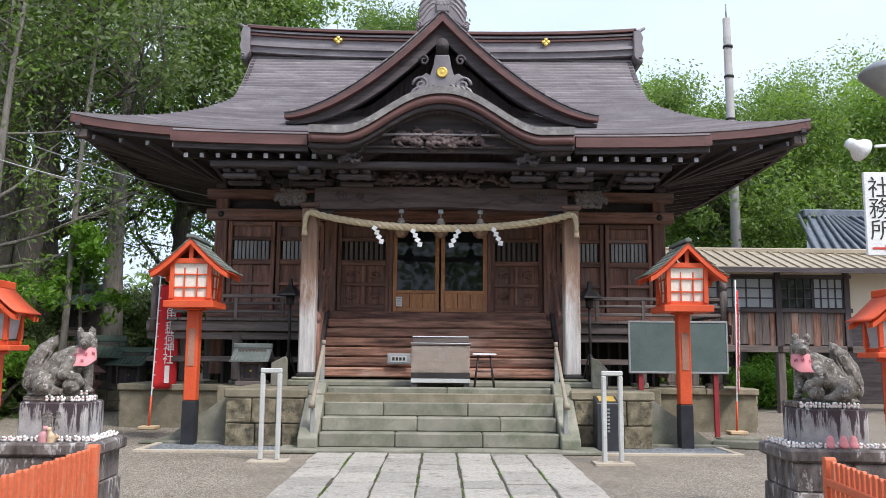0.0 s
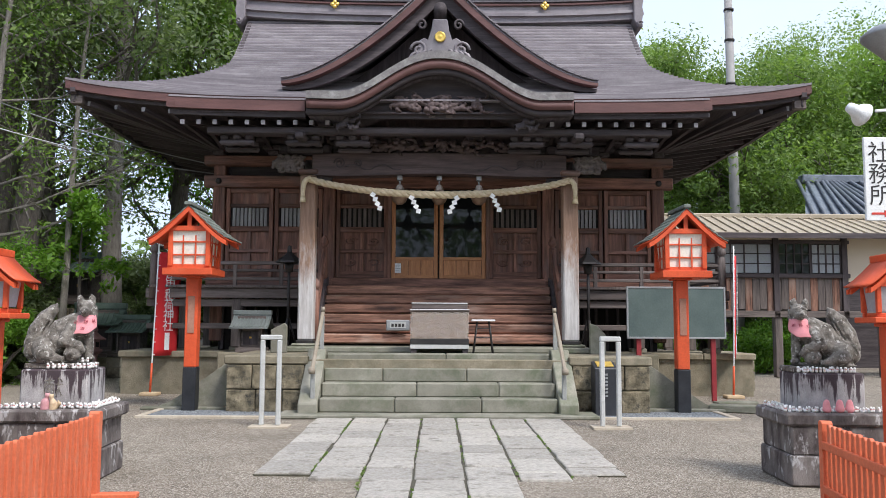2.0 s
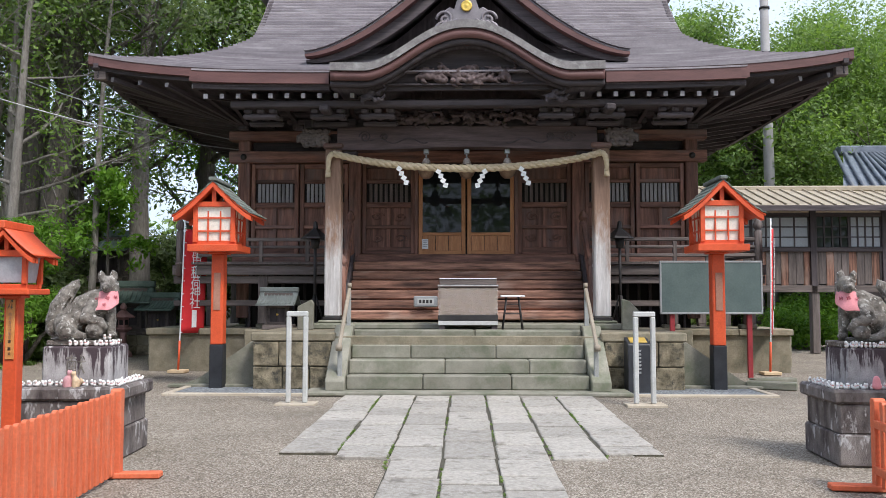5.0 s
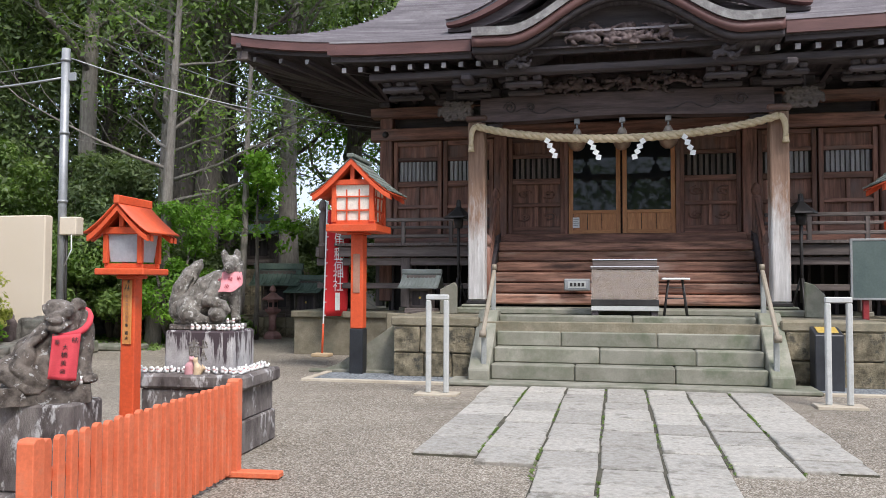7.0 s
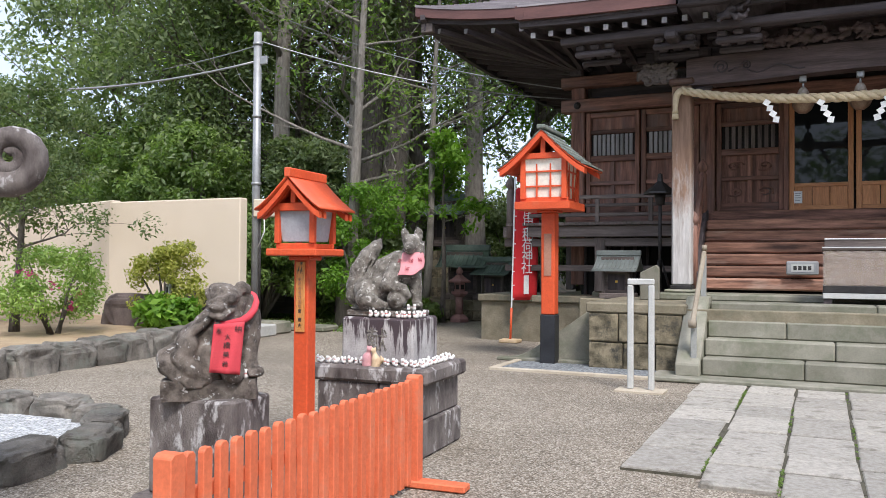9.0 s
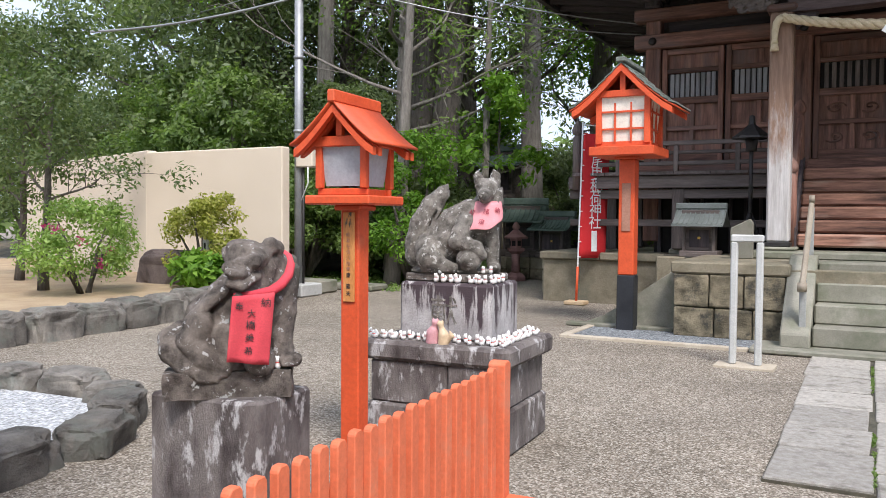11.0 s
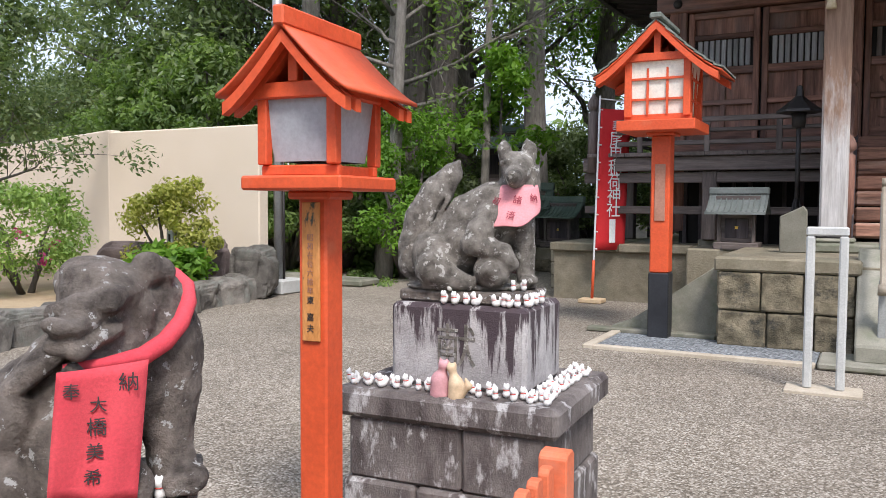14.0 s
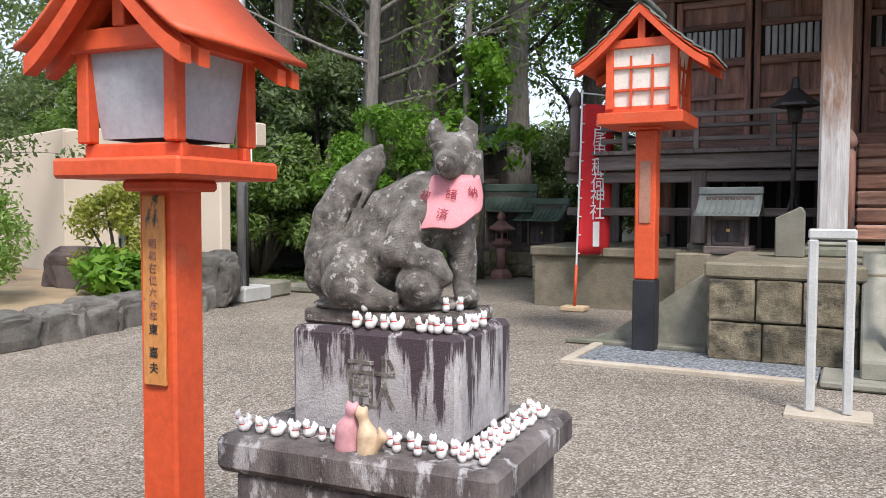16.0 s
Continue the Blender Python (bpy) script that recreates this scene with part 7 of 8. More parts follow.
def wire(name, p0, p1, sag, r, label):
    a, b = Vector(p0), Vector(p1)
    pts = [a.lerp(b, i / 24) - Vector((0, 0, sag * 4 * (i / 24) * (1 - i / 24))) for i in range(25)]
    w = tube(name, pts, r, METALGREY, None, 6)
    return tagged(w, label, "cable", group="overhead cables")


wire("overhead_cable", (-10.36, 14.62, 5.3), (-22.0, 12.5, 6.4), 0.8, 0.022, "sagging pale overhead cable tied to the steel pole")
wire("overhead_cable", (-10.36, 14.62, 5.6), (-30.0, 26.0, 9.5), 0.4, 0.012, "thin overhead cable running into the trees")
wire("overhead_cable", (-10.36, 14.62, 5.7), (-4.6, 17.9, 4.7), 0.25, 0.012, "thin overhead cable running to the hall's corner")
wire("overhead_cable", (-14.5, 18.5, 8.4), (-4.6, 17.9, 4.85), 0.4, 0.012, "thin overhead cable running to the hall's corner")
UP = thing("utility_pole", "tall grey concrete utility pole behind the hall", "utility pole", (11.2, 30.0, 0))
tube("shaft", [(0, 0, 0), (-0.10, 0, 14.6)], [0.22, 0.14], POLECONC, UP, 14)
for z in (10.5, 12.2, 13.4):
    lathe("band", [(0.19, z), (0.19, z + 0.08), (0.0, z + 0.08)], DARKMETAL, UP, 12, (-0.08, 0, 0))
tube("tip", [(-0.10, 0, 14.6), (-0.10, 0, 15.2)], 0.03, METALGREY, UP, 6)

# ---- office sign on its lamp post ----
LP = thing("lamp_post", "grey lamp post with a dome shade, horn speaker and office sign", "street lamp", (6.42, 11.0, 0))
tube("shaft", [(0, 0, 0), (0, 0, 5.2)], 0.06, METALGREY, LP, 12)
lathe("shade", [(0.09, 5.16), (0.42, 5.50), (0.43, 5.54), (0.30, 5.64), (0.10, 5.70), (0.0, 5.71)], METALGREY, LP, 24)
lathe("lamp_glass", [(0.07, 5.12), (0.13, 5.3), (0.10, 5.5), (0.0, 5.5)], FROSTED, LP, 16)
lathe("horn_speaker", [(0.17, 0.0), (0.15, 0.05), (0.09, 0.14), (0.07, 0.26), (0.0, 0.27)], WHITE, LP, 20, label="white horn loudspeaker").matrix_basis = pose(-0.48, 0, 4.38, 70, 0, -70)
beam("speaker_arm", (0, 0, 4.46), (-0.3, 0, 4.44), 0.04, 0.04, WHITE, LP)
span("sign_panel", -0.50, -0.09, -0.03, 0.02, 2.88, 4.06, WHITE, LP, 0.008, "white sign board with black characters and a red arrow")
for i, ch in enumerate("社務所"):
    writing("sign_character", ch, 0.32, INK, LP, pose(-0.295, -0.034, 3.82 - 0.30 * i, 90), depth=0.001)
prism("red_arrow", [(-0.43, 2.965), (-0.43, 2.995), (-0.25, 2.995), (-0.25, 3.03), (-0.16, 2.98), (-0.25, 2.93), (-0.25, 2.965)], -0.036, -0.031, REDDOT, LP)
for z in (3.0, 3.9):
    span("clamp", -0.1, 0.07, -0.02, 0.02, z - 0.02, z + 0.02, METALGREY, LP, 0.004)

# ---- raised corridor building ----
C = thing("corridor_building", "raised timber corridor with glazed windows and ochre metal roof", "building", (0, 0, 0))
Y0 = 22.0
span("wall", 6.0, 16.0, Y0 + 0.1, Y0 + 0.2, 1.75, 4.0, DARKWOOD, C, 0.0)
for i in range(26):
    x = 6.02 + i * 0.2
    span("board", x, x + 0.192, Y0 + 0.02, Y0 + 0.08, 1.8 + 0.02 * (i % 3), 2.70, GREYWOOD if i % 3 else STEPWOOD, C, 0.004)
span("floor_beam", 5.9, 16, Y0 - 0.06, Y0 + 0.1, 1.62, 1.80, GREYWOOD, C, 0.01)
span("sill", 5.95, 11.3, Y0 - 0.05, Y0 + 0.08, 2.70, 2.82, DARKWOOD, C, 0.01)
span("head", 5.95, 11.3, Y0 - 0.03, Y0 + 0.08, 3.64, 3.74, DARKWOOD, C, 0.01)
span("plaster_band", 5.95, 11.2, Y0 + 0.0, Y0 + 0.09, 3.74, 3.98, PLASTER, C, 0.0)
span("plaster_panel", 11.25, 16.0, Y0 - 0.02, Y0 + 0.09, 2.6, 3.98, PLASTER, C, 0.0)
for x in (5.95, 9.26, 11.15):
    span("post", x - 0.08, x + 0.08, Y0 - 0.06, Y0 + 0.1, 1.62, 4.0, DARKWOOD, C, 0.01)
for x0, x1 in ((6.05, 7.62), (7.66, 9.16), (9.36, 10.22), (10.26, 11.06)):
    wn_ = thing("window", "", "")
    wn_.parent = C
    span("glass_pane", x0, x1, Y0 + 0.03, Y0 + 0.05, 2.82, 3.64, GLASS, wn_, 0.0)
    for k in range(5):
        xx = x0 + (x1 - x0) * k / 4
        span("muntin", xx - 0.018, xx + 0.018, Y0 + 0.0, Y0 + 0.03, 2.82, 3.64, DARKWOOD, wn_, 0.0)
    for k in range(1, 3):
        zz = 2.82 + 0.82 * k / 3
        span("muntin", x0, x1, Y0 + 0.004, Y0 + 0.026, zz - 0.015, zz + 0.015, DARKWOOD, wn_, 0.0)
    span("frosted_pane", x0, x1, Y0 + 0.022, Y0 + 0.028, 2.84, 3.62, FROSTED, wn_, 0.0) if int(x0 * 10) % 2 == 0 else None
sheet("roof", [[(5.0, Y0 - 0.75, 3.92), (13.2, Y0 - 0.75, 3.80)], [(5.0, Y0 + 1.4, 4.62), (13.2, Y0 + 1.4, 4.50)]], 0.06, METALROOF, C)
for i in range(26):
    x = 5.1 + i * 0.32
    dz = -0.0146 * (x - 5)
    beam("roof_seam", (x, Y0 - 0.75, 3.945 + dz), (x, Y0 + 1.38, 4.645 + dz), 0.03, 0.03, METALROOF, C, 0.0)
span("eave_board", 5.0, 13.2, Y0 - 0.78, Y0 - 0.74, 3.72, 3.86, DARKWOOD, C, 0.004)
span("ridge_cap", 5.0, 13.2, Y0 + 1.3, Y0 + 1.55, 4.50, 4.66, METALROOF, C, 0.03)
for x in (6.3, 9.3, 12.2, 15.0):
    span("stilt", x - 0.1, x + 0.1, Y0 - 0.02, Y0 + 0.2, 0.0, 1.64, GREYWOOD, C, 0.01)
# tiled house behind
H2 = thing("tiled_house", "house with a grey tiled roof beyond the corridor", "house", (0, 0, 0))
span("wall", 13.0, 24.0, 27.0, 33.0, 0, 4.6, DARKWOOD, H2, 0.0)
sheet("roof", [[(11.6, 25.2, 4.75), (25, 25.2, 4.75)], [(13.4, 29.0, 6.6), (25, 29.0, 6.6)]], 0.12, TILE, H2)
for i in range(38):
    x = 11.9 + i * 0.34
    tube("tile_row", [(x, 25.15, 4.82), (min(x + 1.7 * max(0, 1 - i / 8), x + 1.2), 29.0, 6.66)], 0.07, TILE, H2, 6)
span("ridge", 13.2, 25, 28.8, 29.2, 6.55, 6.85, TILE, H2, 0.04)
# stone slabs lying by the gravel bed
for i, (x, y, rz) in enumerate(((4.85, 13.3, -25), (5.1, 13.9, 10))):
    s = tagged(box("stone_slab", (x, y, 0.06), (0.75, 0.22, 0.12), STONE, None, 0.015, (0, 0, rz)), "loose grey stone slab lying on the gravel", "stone slab", group="stone slabs")
# ---- plants ----
def tree(label, at, height, trunk_r, crown, leaf, size, count, seed, lean=(0, 0), bark=None, bare=0.35, limbs=9, flat=0.75, name="tree", clump=0.9):
    """A tapered trunk, bent limbs with twigs, and leaf clumps at their ends."""
    q = random.Random(seed)
    bark = bark or BARKDARK
    T = thing(name, label, "tree", at, 0, group="trees")
    n = 9
    tp = []
    for i in range(n):
        t = i / (n - 1)
        tp.append(Vector((lean[0] * t + 0.05 * height * 0.12 * math.sin(i * 1.3 + seed), lean[1] * t + 0.05 * height * 0.12 * math.cos(i * 1.7 + seed), height * t)))
    rad = [trunk_r * (1.25 if i == 0 else 1) * (1 - 0.78 * i / (n - 1)) for i in range(n)]
    V, F = tube_geo(tp, rad, 12)
    centres, spread = [], []

    def add(pts, rr_):
        v, f = tube_geo(pts, rr_, 6)
        o = len(V)
        V.extend(v)
        F.extend([tuple(i + o for i in g) for g in f])
    for k in range(limbs):
        t = bare + (1 - bare) * (k + q.random() * 0.7) / limbs
        t = min(t, 0.98)
        i = min(int(t * (n - 1)), n - 2)
        base = tp[i].lerp(tp[i + 1], t * (n - 1) - i)
        a = q.uniform(0, 6.283)
        ln = crown * q.uniform(0.7, 1.1) * (1.15 - 0.65 * max(0, (t - bare) / (1 - bare)))
        d = Vector((math.cos(a), math.sin(a), q.uniform(0.15, 0.7)))
        pts = [base]
        for j in range(1, 6):
            pts.append(base + d * ln * j / 5 + Vector((q.uniform(-.08, .08), q.uniform(-.08, .08), 0.10 * ln * (j / 5) ** 2)) * ln * 0.5)
        r0 = trunk_r * 0.36 * (1.1 - t * 0.6)
        add(pts, [r0 * (1 - 0.85 * j / 5) for j in range(6)])
        for j in range(2, 6):
            for _ in range(2):
                e = pts[j] + Vector((q.gauss(0, 0.28), q.gauss(0, 0.28), q.gauss(0.08, 0.2))) * ln
                add([pts[j - 1].lerp(pts[j], 0.5), pts[j].lerp(e, 0.5), e], [r0 * 0.28, r0 * 0.18, r0 * 0.05])
                centres.append(tuple(e))
                spread.append(clump * crown * q.uniform(0.20, 0.42))
        centres.append(tuple(pts[5]))
        spread.append(clump * crown * q.uniform(0.25, 0.4))
    centres.append(tuple(tp[-1]))
    spread.append(clump * crown * 0.4)
    link_mesh("trunk", V, F, bark, T, True)
    if count:
        leaf_cloud("crown", centres, spread, count, size, leaf, T, np.random.default_rng(seed), flat=flat)
    return T


def shrub(label, at, r, h, leaf, size, count, seed, name="shrub", stems=7, clumps=30, cat="shrub", dense=0.36):
    q = random.Random(seed)
    S = thing(name, label, cat, at, 0, group="shrubs")
    V, F, cen, sp = [], [], [], []
    for k in range(clumps):
        a, u = q.uniform(0, 6.283), q.random()
        rr_ = r * (0.30 + 0.65 * math.sqrt(q.random())) * (1 - 0.45 * u * u)
        p = Vector((rr_ * math.cos(a), rr_ * math.sin(a), h * (0.22 + 0.74 * u)))
        cen.append(tuple(p))
        sp.append(dense * min(r, h) * q.uniform(0.7, 1.25))
        if k < stems * 2:
            v, f = tube_geo([(0.08 * r * math.cos(a), 0.08 * r * math.sin(a), 0), p * 0.55 + Vector((0, 0, 0.05)), p], [0.02 * h + 0.008, 0.012 * h + 0.004, 0.004], 6)
            o = len(V)
            V.extend(v)
            F.extend([tuple(i + o for i in g) for g in f])
    link_mesh("stem", V, F, BARKDARK, S, True)
    leaf_cloud("foliage", cen, sp, count, size, leaf, S, np.random.default_rng(seed))
    return S


# grove to the west of the hall
tree("tall straight grey-barked tree behind the small shrines", (-8.95, 22.0, 0.3), 15, 0.30, 3.2, LEAFDARK, 0.085, 13000, 1, (0.1, 0.3), BARKGREY, 0.45, 12)
tree("huge dark twin-trunked tree in the grove", (-11.0, 21.0, 0.3), 16, 0.42, 4.2, LEAFDARK, 0.085, 14000, 2, (0.9, 0.5), BARKDARK, 0.42, 12)
tree("huge dark trunk leaning beside its twin", (-11.7, 21.4, 0.3), 16, 0.48, 4.2, LEAFDARK, 0.085, 12000, 3, (-0.2, 0.2), BARKDARK, 0.45, 10)
tree("slender pale tree with bare twisting limbs", (-11.0, 18.9, 0.2), 10, 0.17, 3.0, LEAFMID, 0.07, 4200, 4, (0.5, -0.2), BARKGREY, 0.30, 12, clump=0.8)
tree("pale leaning trunk high in the grove", (-13.6, 19.5, 0.4), 15, 0.28, 3.6, LEAFMID, 0.075, 18000, 5, (0.6, 0.0), BARKGREY, 0.40, 12)
tree("pale tree with long bare twisting limbs", (-10.2, 17.6, 0.0), 10.5, 0.15, 3.4, LEAFFRESH, 0.05, 1600, 61, (0.5, 0.3), BARKGREY, 0.36, 14, clump=0.5)
tree("thin pale tree with few leaves beside the hall", (-9.2, 19.6, 0.0), 11, 0.10, 2.2, LEAFFRESH, 0.05, 1500, 62, (0.4, 0.2), BARKGREY, 0.4, 12, clump=0.6)
tree("dense dark evergreen behind the garden wall", (-17.0, 21.5, 0.3), 12, 0.30, 4.4, LEAFDARK, 0.08, 44000, 6, (0, 0), None, 0.12, 16)
tree("dense green tree behind the garden wall", (-14.8, 22.5, 0.3), 13, 0.32, 4.4, LEAFDARK, 0.08, 36000, 7, (0, 0), None, 0.15, 16)
tree("broad dark evergreen at the back of the grove", (-21.5, 24.0, 0.3), 13, 0.34, 5.0, LEAFDARK, 0.12, 34000, 8, (0, 0), None, 0.1, 16)
tree("tall dark evergreen behind the hall", (-9.0, 28.0, 0.3), 19, 0.36, 4.6, LEAFDARK, 0.09, 17000, 9, (0, 0), None, 0.15, 18)
tree("tall fresh green tree rising behind the hall", (-6.5, 31.0, 0.0), 18, 0.36, 5.0, LEAFFRESH, 0.10, 42000, 10, (0, 0), None, 0.25, 18)
tree("tall green tree at the back of the grove", (-15.5, 29.0, 0.0), 20, 0.42, 5.5, LEAFMID, 0.10, 18000, 11, (0, 0), None, 0.15, 18)
tree("tall dark tree with heavy foliage in the grove", (-12.5, 25.5, 0.3), 17, 0.36, 4.8, LEAFDARK, 0.085, 17000, 12, (0, 0), None, 0.2, 18)
tree("light green treetop behind the roof ridge", (-1.5, 38.0, 0.0), 17.5, 0.36, 4.0, LEAFMID, 0.09, 30000, 13, (0, 0), None, 0.5, 14)
tree("tall grey trunk at the hall's side", (-7.2, 26.5, 0.2), 15, 0.24, 3.0, LEAFMID, 0.10, 14000, 14, (0.2, 0), BARKGREY, 0.4, 12)
tree("airy grey-green tree before the garden wall", (-12.2, 10.9, 0.28), 3.9, 0.07, 1.25, LEAFGREY, 0.042, 9000, 15, (0.15, 0.1), None, 0.30, 11)
tree("airy grey-green tree further along the wall", (-14.2, 11.9, 0.28), 4.2, 0.07, 1.4, LEAFGREY, 0.045, 9000, 16, (0.1, 0.1), None, 0.30, 11)
# beyond the hall to the east
for i, (x, y, h, c, lf) in enumerate(((10.0, 37, 13.0, 4.6, LEAFMID), (15.0, 35, 12.0, 5.0, LEAFMID), (19.5, 37, 13.0, 5.2, LEAFLIGHT), (24.5, 36, 13.0, 5.4, LEAFMID), (13.0, 44, 14.5, 5.2, LEAFLIGHT), (29.0, 42, 15.0, 6.0, LEAFMID), (21.0, 46, 15.5, 6.0, LEAFLIGHT), (11.5, 32.5, 9.5, 3.2, LEAFMID))):
    tree("leafy spring-green tree behind the corridor building", (x, y, 0), h, 0.32, c, lf, 0.095, 42000, 30 + i, (0, 0), None, 0.18, 16)
# understory
shrub("bright green maple bush in fresh leaf", (-9.9, 17.9, 0), 1.2, 3.2, LEAFFRESH, 0.055, 9000, 41, dense=0.30)
tree("glossy-leaved camellia with pale leaf tips", (-8.75, 19.7, 0), 4.2, 0.07, 1.0, LEAFFRESH, 0.085, 2600, 42, (0, 0), None, 0.55, 8)
for i, (x, y, r, h, lf, n) in enumerate(((-12.6, 17.6, 1.5, 2.6, LEAFMID, 13000), (-14.6, 17.6, 1.7, 4.6, LEAFMID, 19000), (-16.8, 18.6, 1.9, 5.2, LEAFMID, 19000), (-19.0, 19.8, 2.0, 5.0, LEAFMID, 17000), (-21.5, 20.6, 2.1, 5.2, LEAFDARK, 17000), (-11.9, 18.6, 1.2, 4.4, LEAFDARK, 13000), (-10.6, 19.9, 1.2, 2.2, LEAFDARK, 10000), (-13.2, 20.5, 1.6, 3.4, LEAFDARK, 13000), (-8.2, 24.5, 1.8, 3.2, LEAFDARK, 13000), (-10.8, 26.0, 2.0, 3.5, LEAFDARK, 13000), (-6.6, 27.5, 1.8, 3.6, LEAFMID, 12000), (-13.5, 27.0, 2.4, 4.2, LEAFDARK, 14000), (-25.0, 20.0, 2.5, 5.5, LEAFDARK, 16000), (-17.5, 26.0, 2.6, 6.0, LEAFDARK, 16000))):
    shrub("dense evergreen shrub in the grove's undergrowth", (x, y, 0.1), r, h, lf, 0.066, int(n * 1.5), 60 + i, clumps=60, dense=0.32)
shrub("azalea bush with a few magenta blossoms", (-11.3, 10.9, 0.28), 0.95, 1.3, LEAFLIGHT, 0.034, 7000, 81, dense=0.26, clumps=70, stems=4)
leaf_cloud("blossoms", [(-10.95, 10.6, 1.05), (-10.85, 10.8, 0.72), (-11.2, 10.4, 1.2), (-10.9, 11.0, 0.9), (-11.5, 10.5, 1.25)], 0.11, 150, 0.035, BLOSSOM, None, np.random.default_rng(3), kind="stuff", label="small magenta azalea blossoms on the bush")
shrub("yellow-green variegated shrub before the wall", (-10.95, 12.9, 0.28), 0.72, 1.5, LEAFYELLOW, 0.040, 6000, 82, dense=0.24, clumps=60, stems=4)
shrub("low bright green leafy ground plant", (-10.5, 12.5, 0.28), 0.5, 0.5, LEAFFRESH, 0.085, 1500, 83, cat="plant", dense=0.5)
for i, (x, y) in enumerate(((-10.2, 18.6), (-9.2, 19.3), (-11.6, 19.3))):
    shrub("tuft of long grassy leaves under the trees", (x, y, 0), 0.45, 0.5, LEAFMID, 0.13, 700, 90 + i, cat="plant", dense=0.5)
shrub("round clipped green hedge ball", (12.2, 28.5, 0), 1.7, 1.35, LEAFFRESH, 0.075, 15000, 95, cat="shrub", clumps=60, dense=0.5)
shrub("round clipped green bush under the corridor", (9.9, 24.5, 0), 1.0, 0.95, LEAFFRESH, 0.06, 9000, 96, clumps=50, dense=0.5)
for i, (x, y, r, h) in enumerate(((15.0, 30.5, 2.6, 3.4), (8.0, 33.0, 2.6, 3.4), (19.0, 31.5, 3, 4), (11.5, 34.5, 2.8, 4.0))):
    shrub("leafy hedge beyond the corridor building", (x, y, 0), r, h, LEAFMID, 0.12, 12000, 97 + i, clumps=50)
# far woods closing the view; unseen taller clumps behind the camera added to darken glass reflections
far = []
q = random.Random(500)
for i in range(200):
    a = math.radians(q.uniform(-180, 180))
    d = q.uniform(48, 60) if -1.3 < a < 1.05 else q.uniform(24, 40)
    far.append((d * math.sin(a), d * math.cos(a), q.uniform(0.5, 4.5) if -1.3 < a < 1.05 else q.uniform(0.5, 10)))
tagged(leaf_cloud("far_woods", far, 4.2, 60000, 0.32, LEAFMID, None, np.random.default_rng(9)), "dark leafy woods far behind the precinct, plus unseen clumps added for the glass reflections", "woods", kind="stuff")
# grassy slope under the grove
bm = bmesh.new()
N_ = 30
grid = [[None] * (N_ + 1) for _ in range(N_ + 1)]
for i in range(N_ + 1):
    for j in range(N_ + 1):
        x, y = -30 + 21.0 * i / N_, 19.6 + 18 * j / N_
        z = min(1.6, max(0.0, (y - 20.2) * 0.30)) * min(1, max(0, (-8.6 - x) / 2.0)) * (0.8 + 0.4 * noise.noise((x * 0.5, y * 0.5, 0))) - 0.02
        grid[i][j] = bm.verts.new((x, y, z))
for i in range(N_):
    for j in range(N_):
        bm.faces.new((grid[i][j], grid[i + 1][j], grid[i + 1][j + 1], grid[i][j + 1]))
tagged(part("bank", bm, mottled("leaf_litter_soil", (0.05, 0.045, 0.03), (0.14, 0.11, 0.07), 2, 30, 0.95, 0.8), None, "", True), "earth bank with leaf litter under the trees", "bank", kind="structure")
q = random.Random(12)
tagged(leaf_cloud("grass", [(q.uniform(-14, -9.2), q.uniform(16.3, 19.8), 0.02) for _ in range(110)], 0.22, 5000, 0.05, LEAFMID, None, np.random.default_rng(5), flat=0.3), "patchy short grass at the grove's edge", "grass", kind="stuff")
# ---- pieces: paving slabs, podium blocks ----
pave = thing("pavement", "pale granite slab path leading to the stairs, grass in the joints", "pavement", kind="structure")
COLS = [-1.76, -1.22, -0.73, -0.245, 0.245, 0.73, 1.23, 1.77]
rr = random.Random(77)
for c in range(7):
    inner = 2 <= c <= 4
    y, y_end = 12.10, (-7.0 if inner else (7.66 if c in (0, 6) else 7.42))
    y -= (0.0, 0.0, 0.0, 0.0, 0.0, 0.0, 0.0)[c]
    first = True
    while y > y_end + 0.05:
        ln = rr.uniform(0.38, 0.62) if first else rr.uniform(0.46, 0.88)
        first = False
        y2 = max(y_end, y - ln)
        if y2 - y_end < 0.35:
            y2 = y_end
        taper = 1.0 + 0.035 * ((y + y2) / 2 - 7.6) / 4.5 if y2 > 7 else 0.965
        x0, x1 = COLS[c] * taper + 0.014, COLS[c + 1] * taper - 0.014
        h = rr.uniform(0.018, 0.030)
        a, b = x0 + rr.uniform(-0.006, 0.006), x1 + rr.uniform(-0.006, 0.006)
        bm = bmesh.new()
        bmesh.ops.create_cube(bm, size=1, matrix=Matrix.Diagonal((b - a, (y - y2) - 0.046, 0.08, 1)))
        for v in bm.verts:
            v.co.x += rr.uniform(-0.013, 0.013)
            v.co.y += rr.uniform(-0.013, 0.013)
        bmesh.ops.bevel(bm, geom=bm.edges[:], offset=0.009, segments=1, affect="EDGES", profile=0.5)
        part("paving_slab", bm, PAVE, pave, place=pose((a + b) / 2, (y + y2) / 2, h - 0.04))
        y = y2
MOSSYSOIL = mottled("mossy_joint_soil", (0.045, 0.042, 0.030), (0.11, 0.10, 0.07), 9, 60, 0.95, 0.5)
for x0, x1, y0 in ((-1.76, 1.77, 7.68), (-0.70, 0.70, -7.0)):
    span("joint_soil", x0, x1, y0, 12.08 if y0 > 0 else 7.66, -0.05, 0.009, MOSSYSOIL, pave, 0.0)
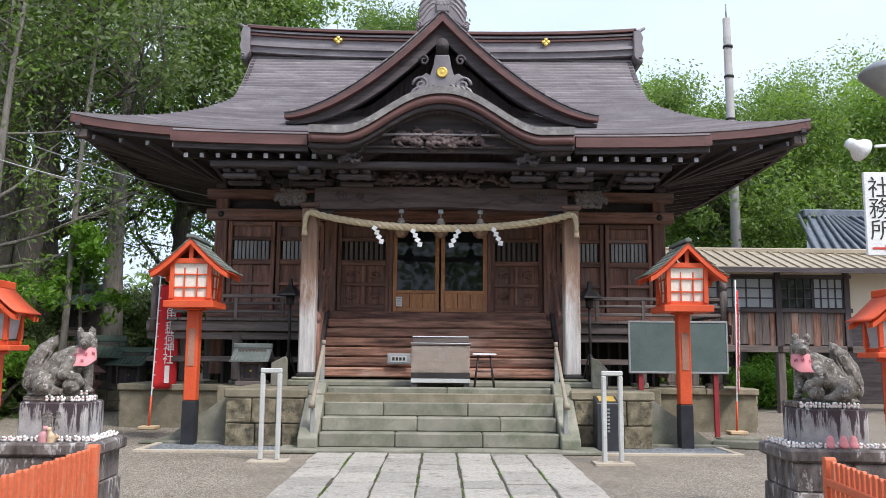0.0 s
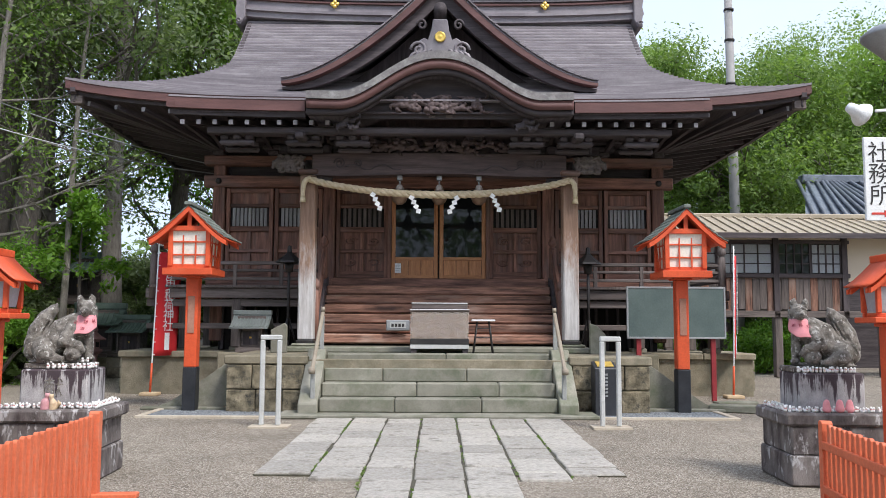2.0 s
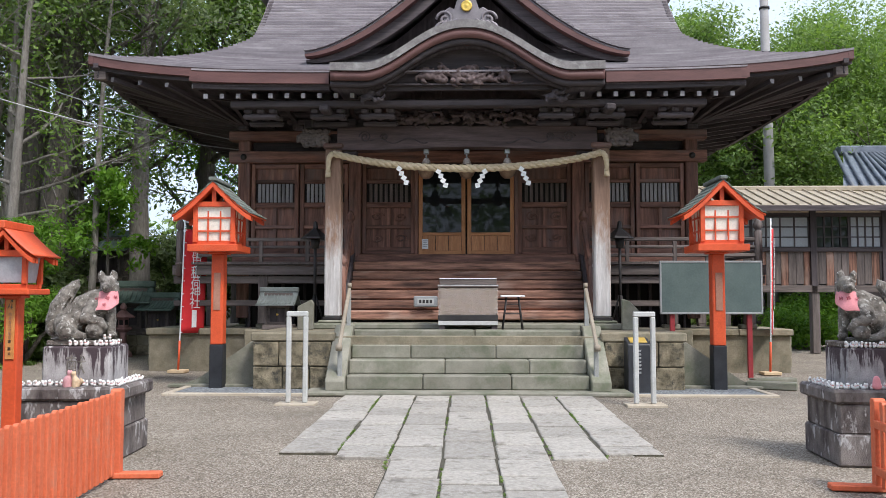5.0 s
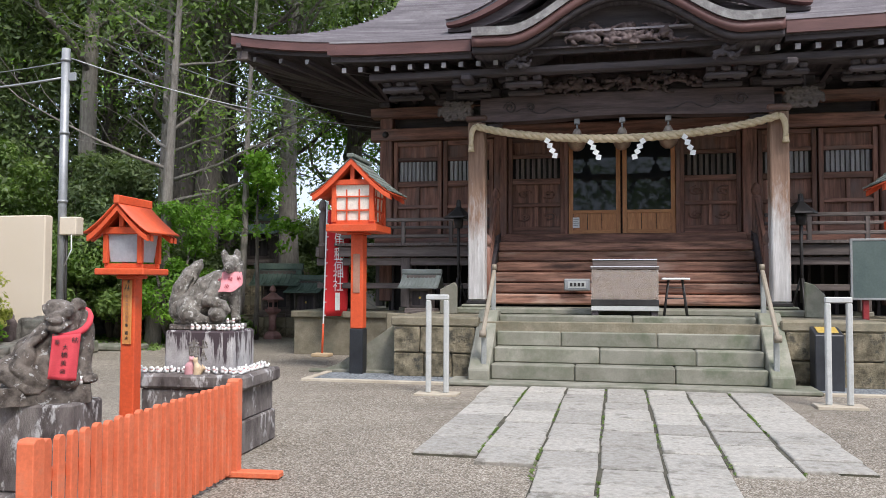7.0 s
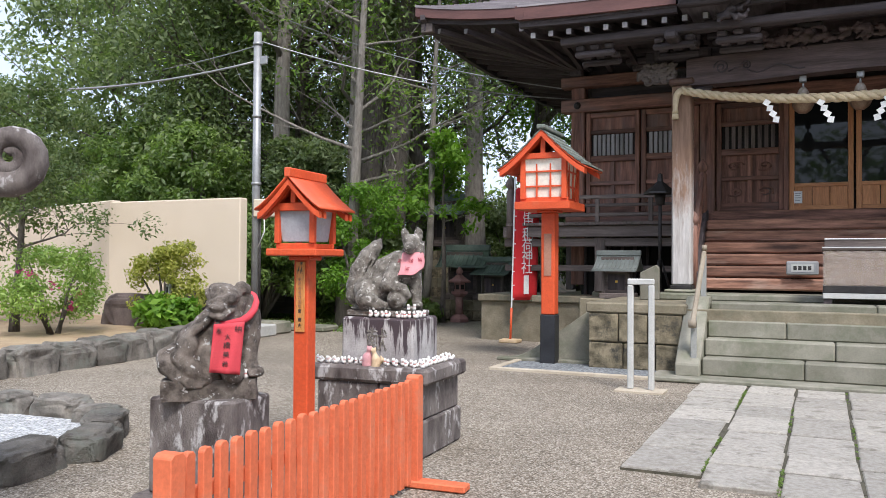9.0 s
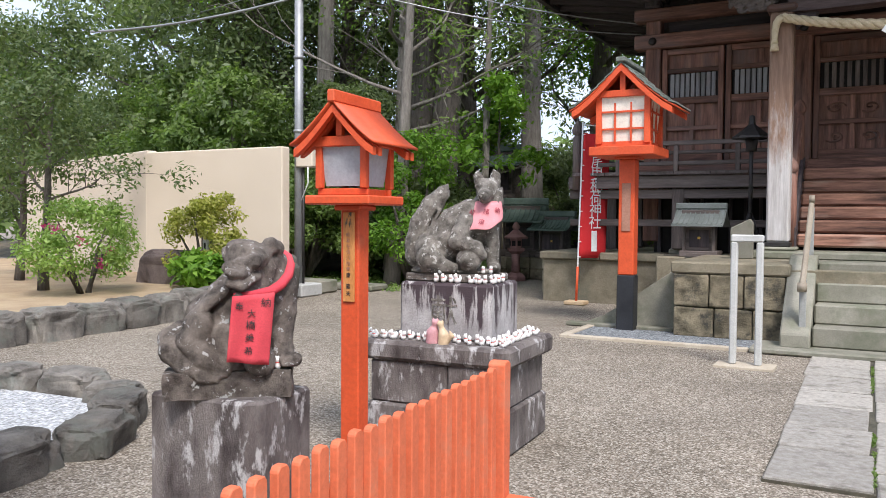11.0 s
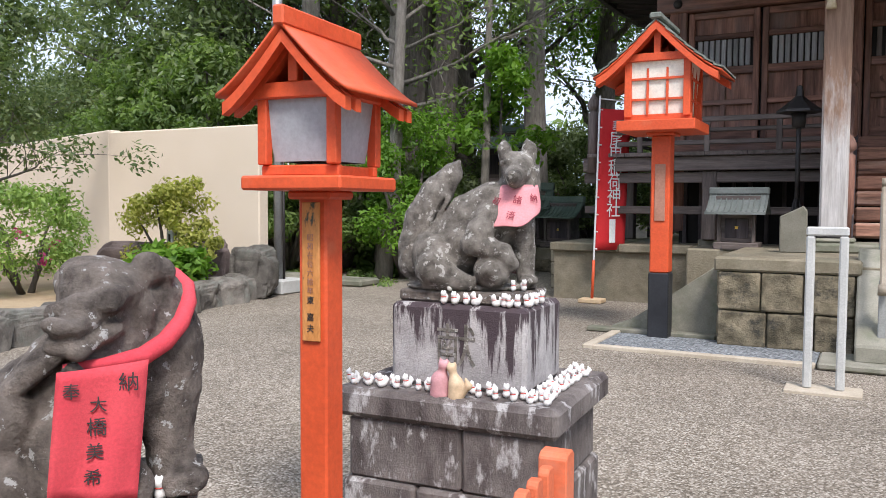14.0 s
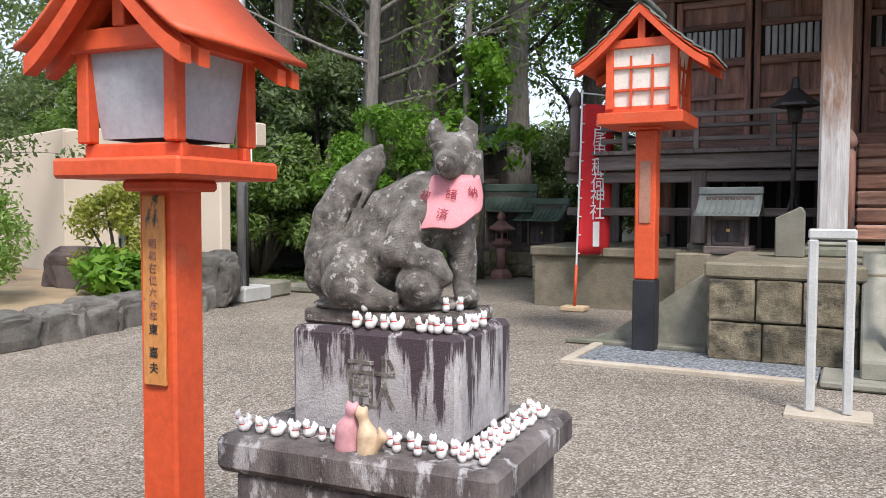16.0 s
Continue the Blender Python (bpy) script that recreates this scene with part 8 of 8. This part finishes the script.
# grass tufts in the joints
cen = []
for c in range(1, 7):
    inner = 2 < c < 5 or c in (3, 4)
    for i in range(150):
        yy = rr.uniform(7.5 if c in (1, 6) else -2.0 if c in (2, 3, 4, 5) else 7.5, 12.1)
        if math.sin(yy * 2.3 + c * 1.7) + 0.6 * math.sin(yy * 7.1 + c) > 0.15:
            cen.append((COLS[c] * (1.0 + 0.035 * (yy - 7.6) / 4.5 if yy > 7 else 0.965), yy, 0.022))
tagged(leaf_cloud("joint_grass", cen, 0.014, 3000, 0.012, LEAFMID, None, np.random.default_rng(4), flat=0.8), "thin green moss and grass along the slab joints", "grass", kind="stuff")

# rough blocks on the podium's front
for s in (-1, 1):
    edges = [2.16, 2.72, 3.38]
    for r, (z0, z1) in enumerate(((0.0, 0.36), (0.365, ZP - 0.145))):
        cuts = [2.15, 2.50 + 0.10 * r, 2.93 + 0.06 * r, 3.40]
        for a, b in zip(cuts, cuts[1:]):
            x0, x1 = sorted((s * a, s * b))
            bm = bmesh.new()
            bmesh.ops.create_cube(bm, size=1, matrix=Matrix.Diagonal((x1 - x0 - 0.012, 0.14, z1 - z0 - 0.01, 1)))
            bmesh.ops.subdivide_edges(bm, edges=bm.edges[:], cuts=4, use_grid_fill=True)
            bmesh.ops.bevel(bm, geom=[e for e in bm.edges if len(e.link_faces) == 2 and e.calc_face_angle() > 1.0], offset=0.02, segments=2, affect="EDGES", profile=0.5)
            for v in bm.verts:
                v.co.y += 0.022 * noise.noise(Vector((v.co.x * 7 + x0 * 9, v.co.z * 7, r * 5.3 + s)))
                v.co.z += 0.008 * noise.noise(Vector((v.co.x * 9, v.co.z * 5 + 3, x0 * 7)))
            part("block", bm, ROUGHSTONE, podium, place=pose((x0 + x1) / 2, 13.05, (z0 + z1) / 2))
        for k in range(4):
            y0 = 13.13 + k * 0.52
            bm = bmesh.new()
            bmesh.ops.create_cube(bm, size=1, matrix=Matrix.Diagonal((0.1, 0.51, z1 - z0 - 0.01, 1)))
            bmesh.ops.bevel(bm, geom=bm.edges[:], offset=0.02, segments=2, affect="EDGES", profile=0.5)
            part("block", bm, ROUGHSTONE, podium, place=pose(s * 3.38, y0 + 0.26, (z0 + z1) / 2))
for s in (-1, 1):
    for r, (z0, z1) in enumerate(((0.0, 0.22), (0.225, 0.44), (0.445, ZB - 0.145))):
        x = 3.5 + 0.4 * r
        while x < 6.8:
            x2 = min(6.86, x + 0.62 + 0.2 * ((r * 7 + int(x * 10)) % 3))
            a, b = sorted((s * x, s * (x2 - 0.008)))
            span("block", a, b, 17.50, 17.60, z0, z1 - 0.003, TUFF, rear, 0.018)
            x = x2
        for k in range(8):
            y = 17.61 + k * 0.8
            span("block", s * 6.85 - 0.03, s * 6.85 + 0.03, y, y + 0.792, z0, z1 - 0.003, TUFF, rear, 0.015)
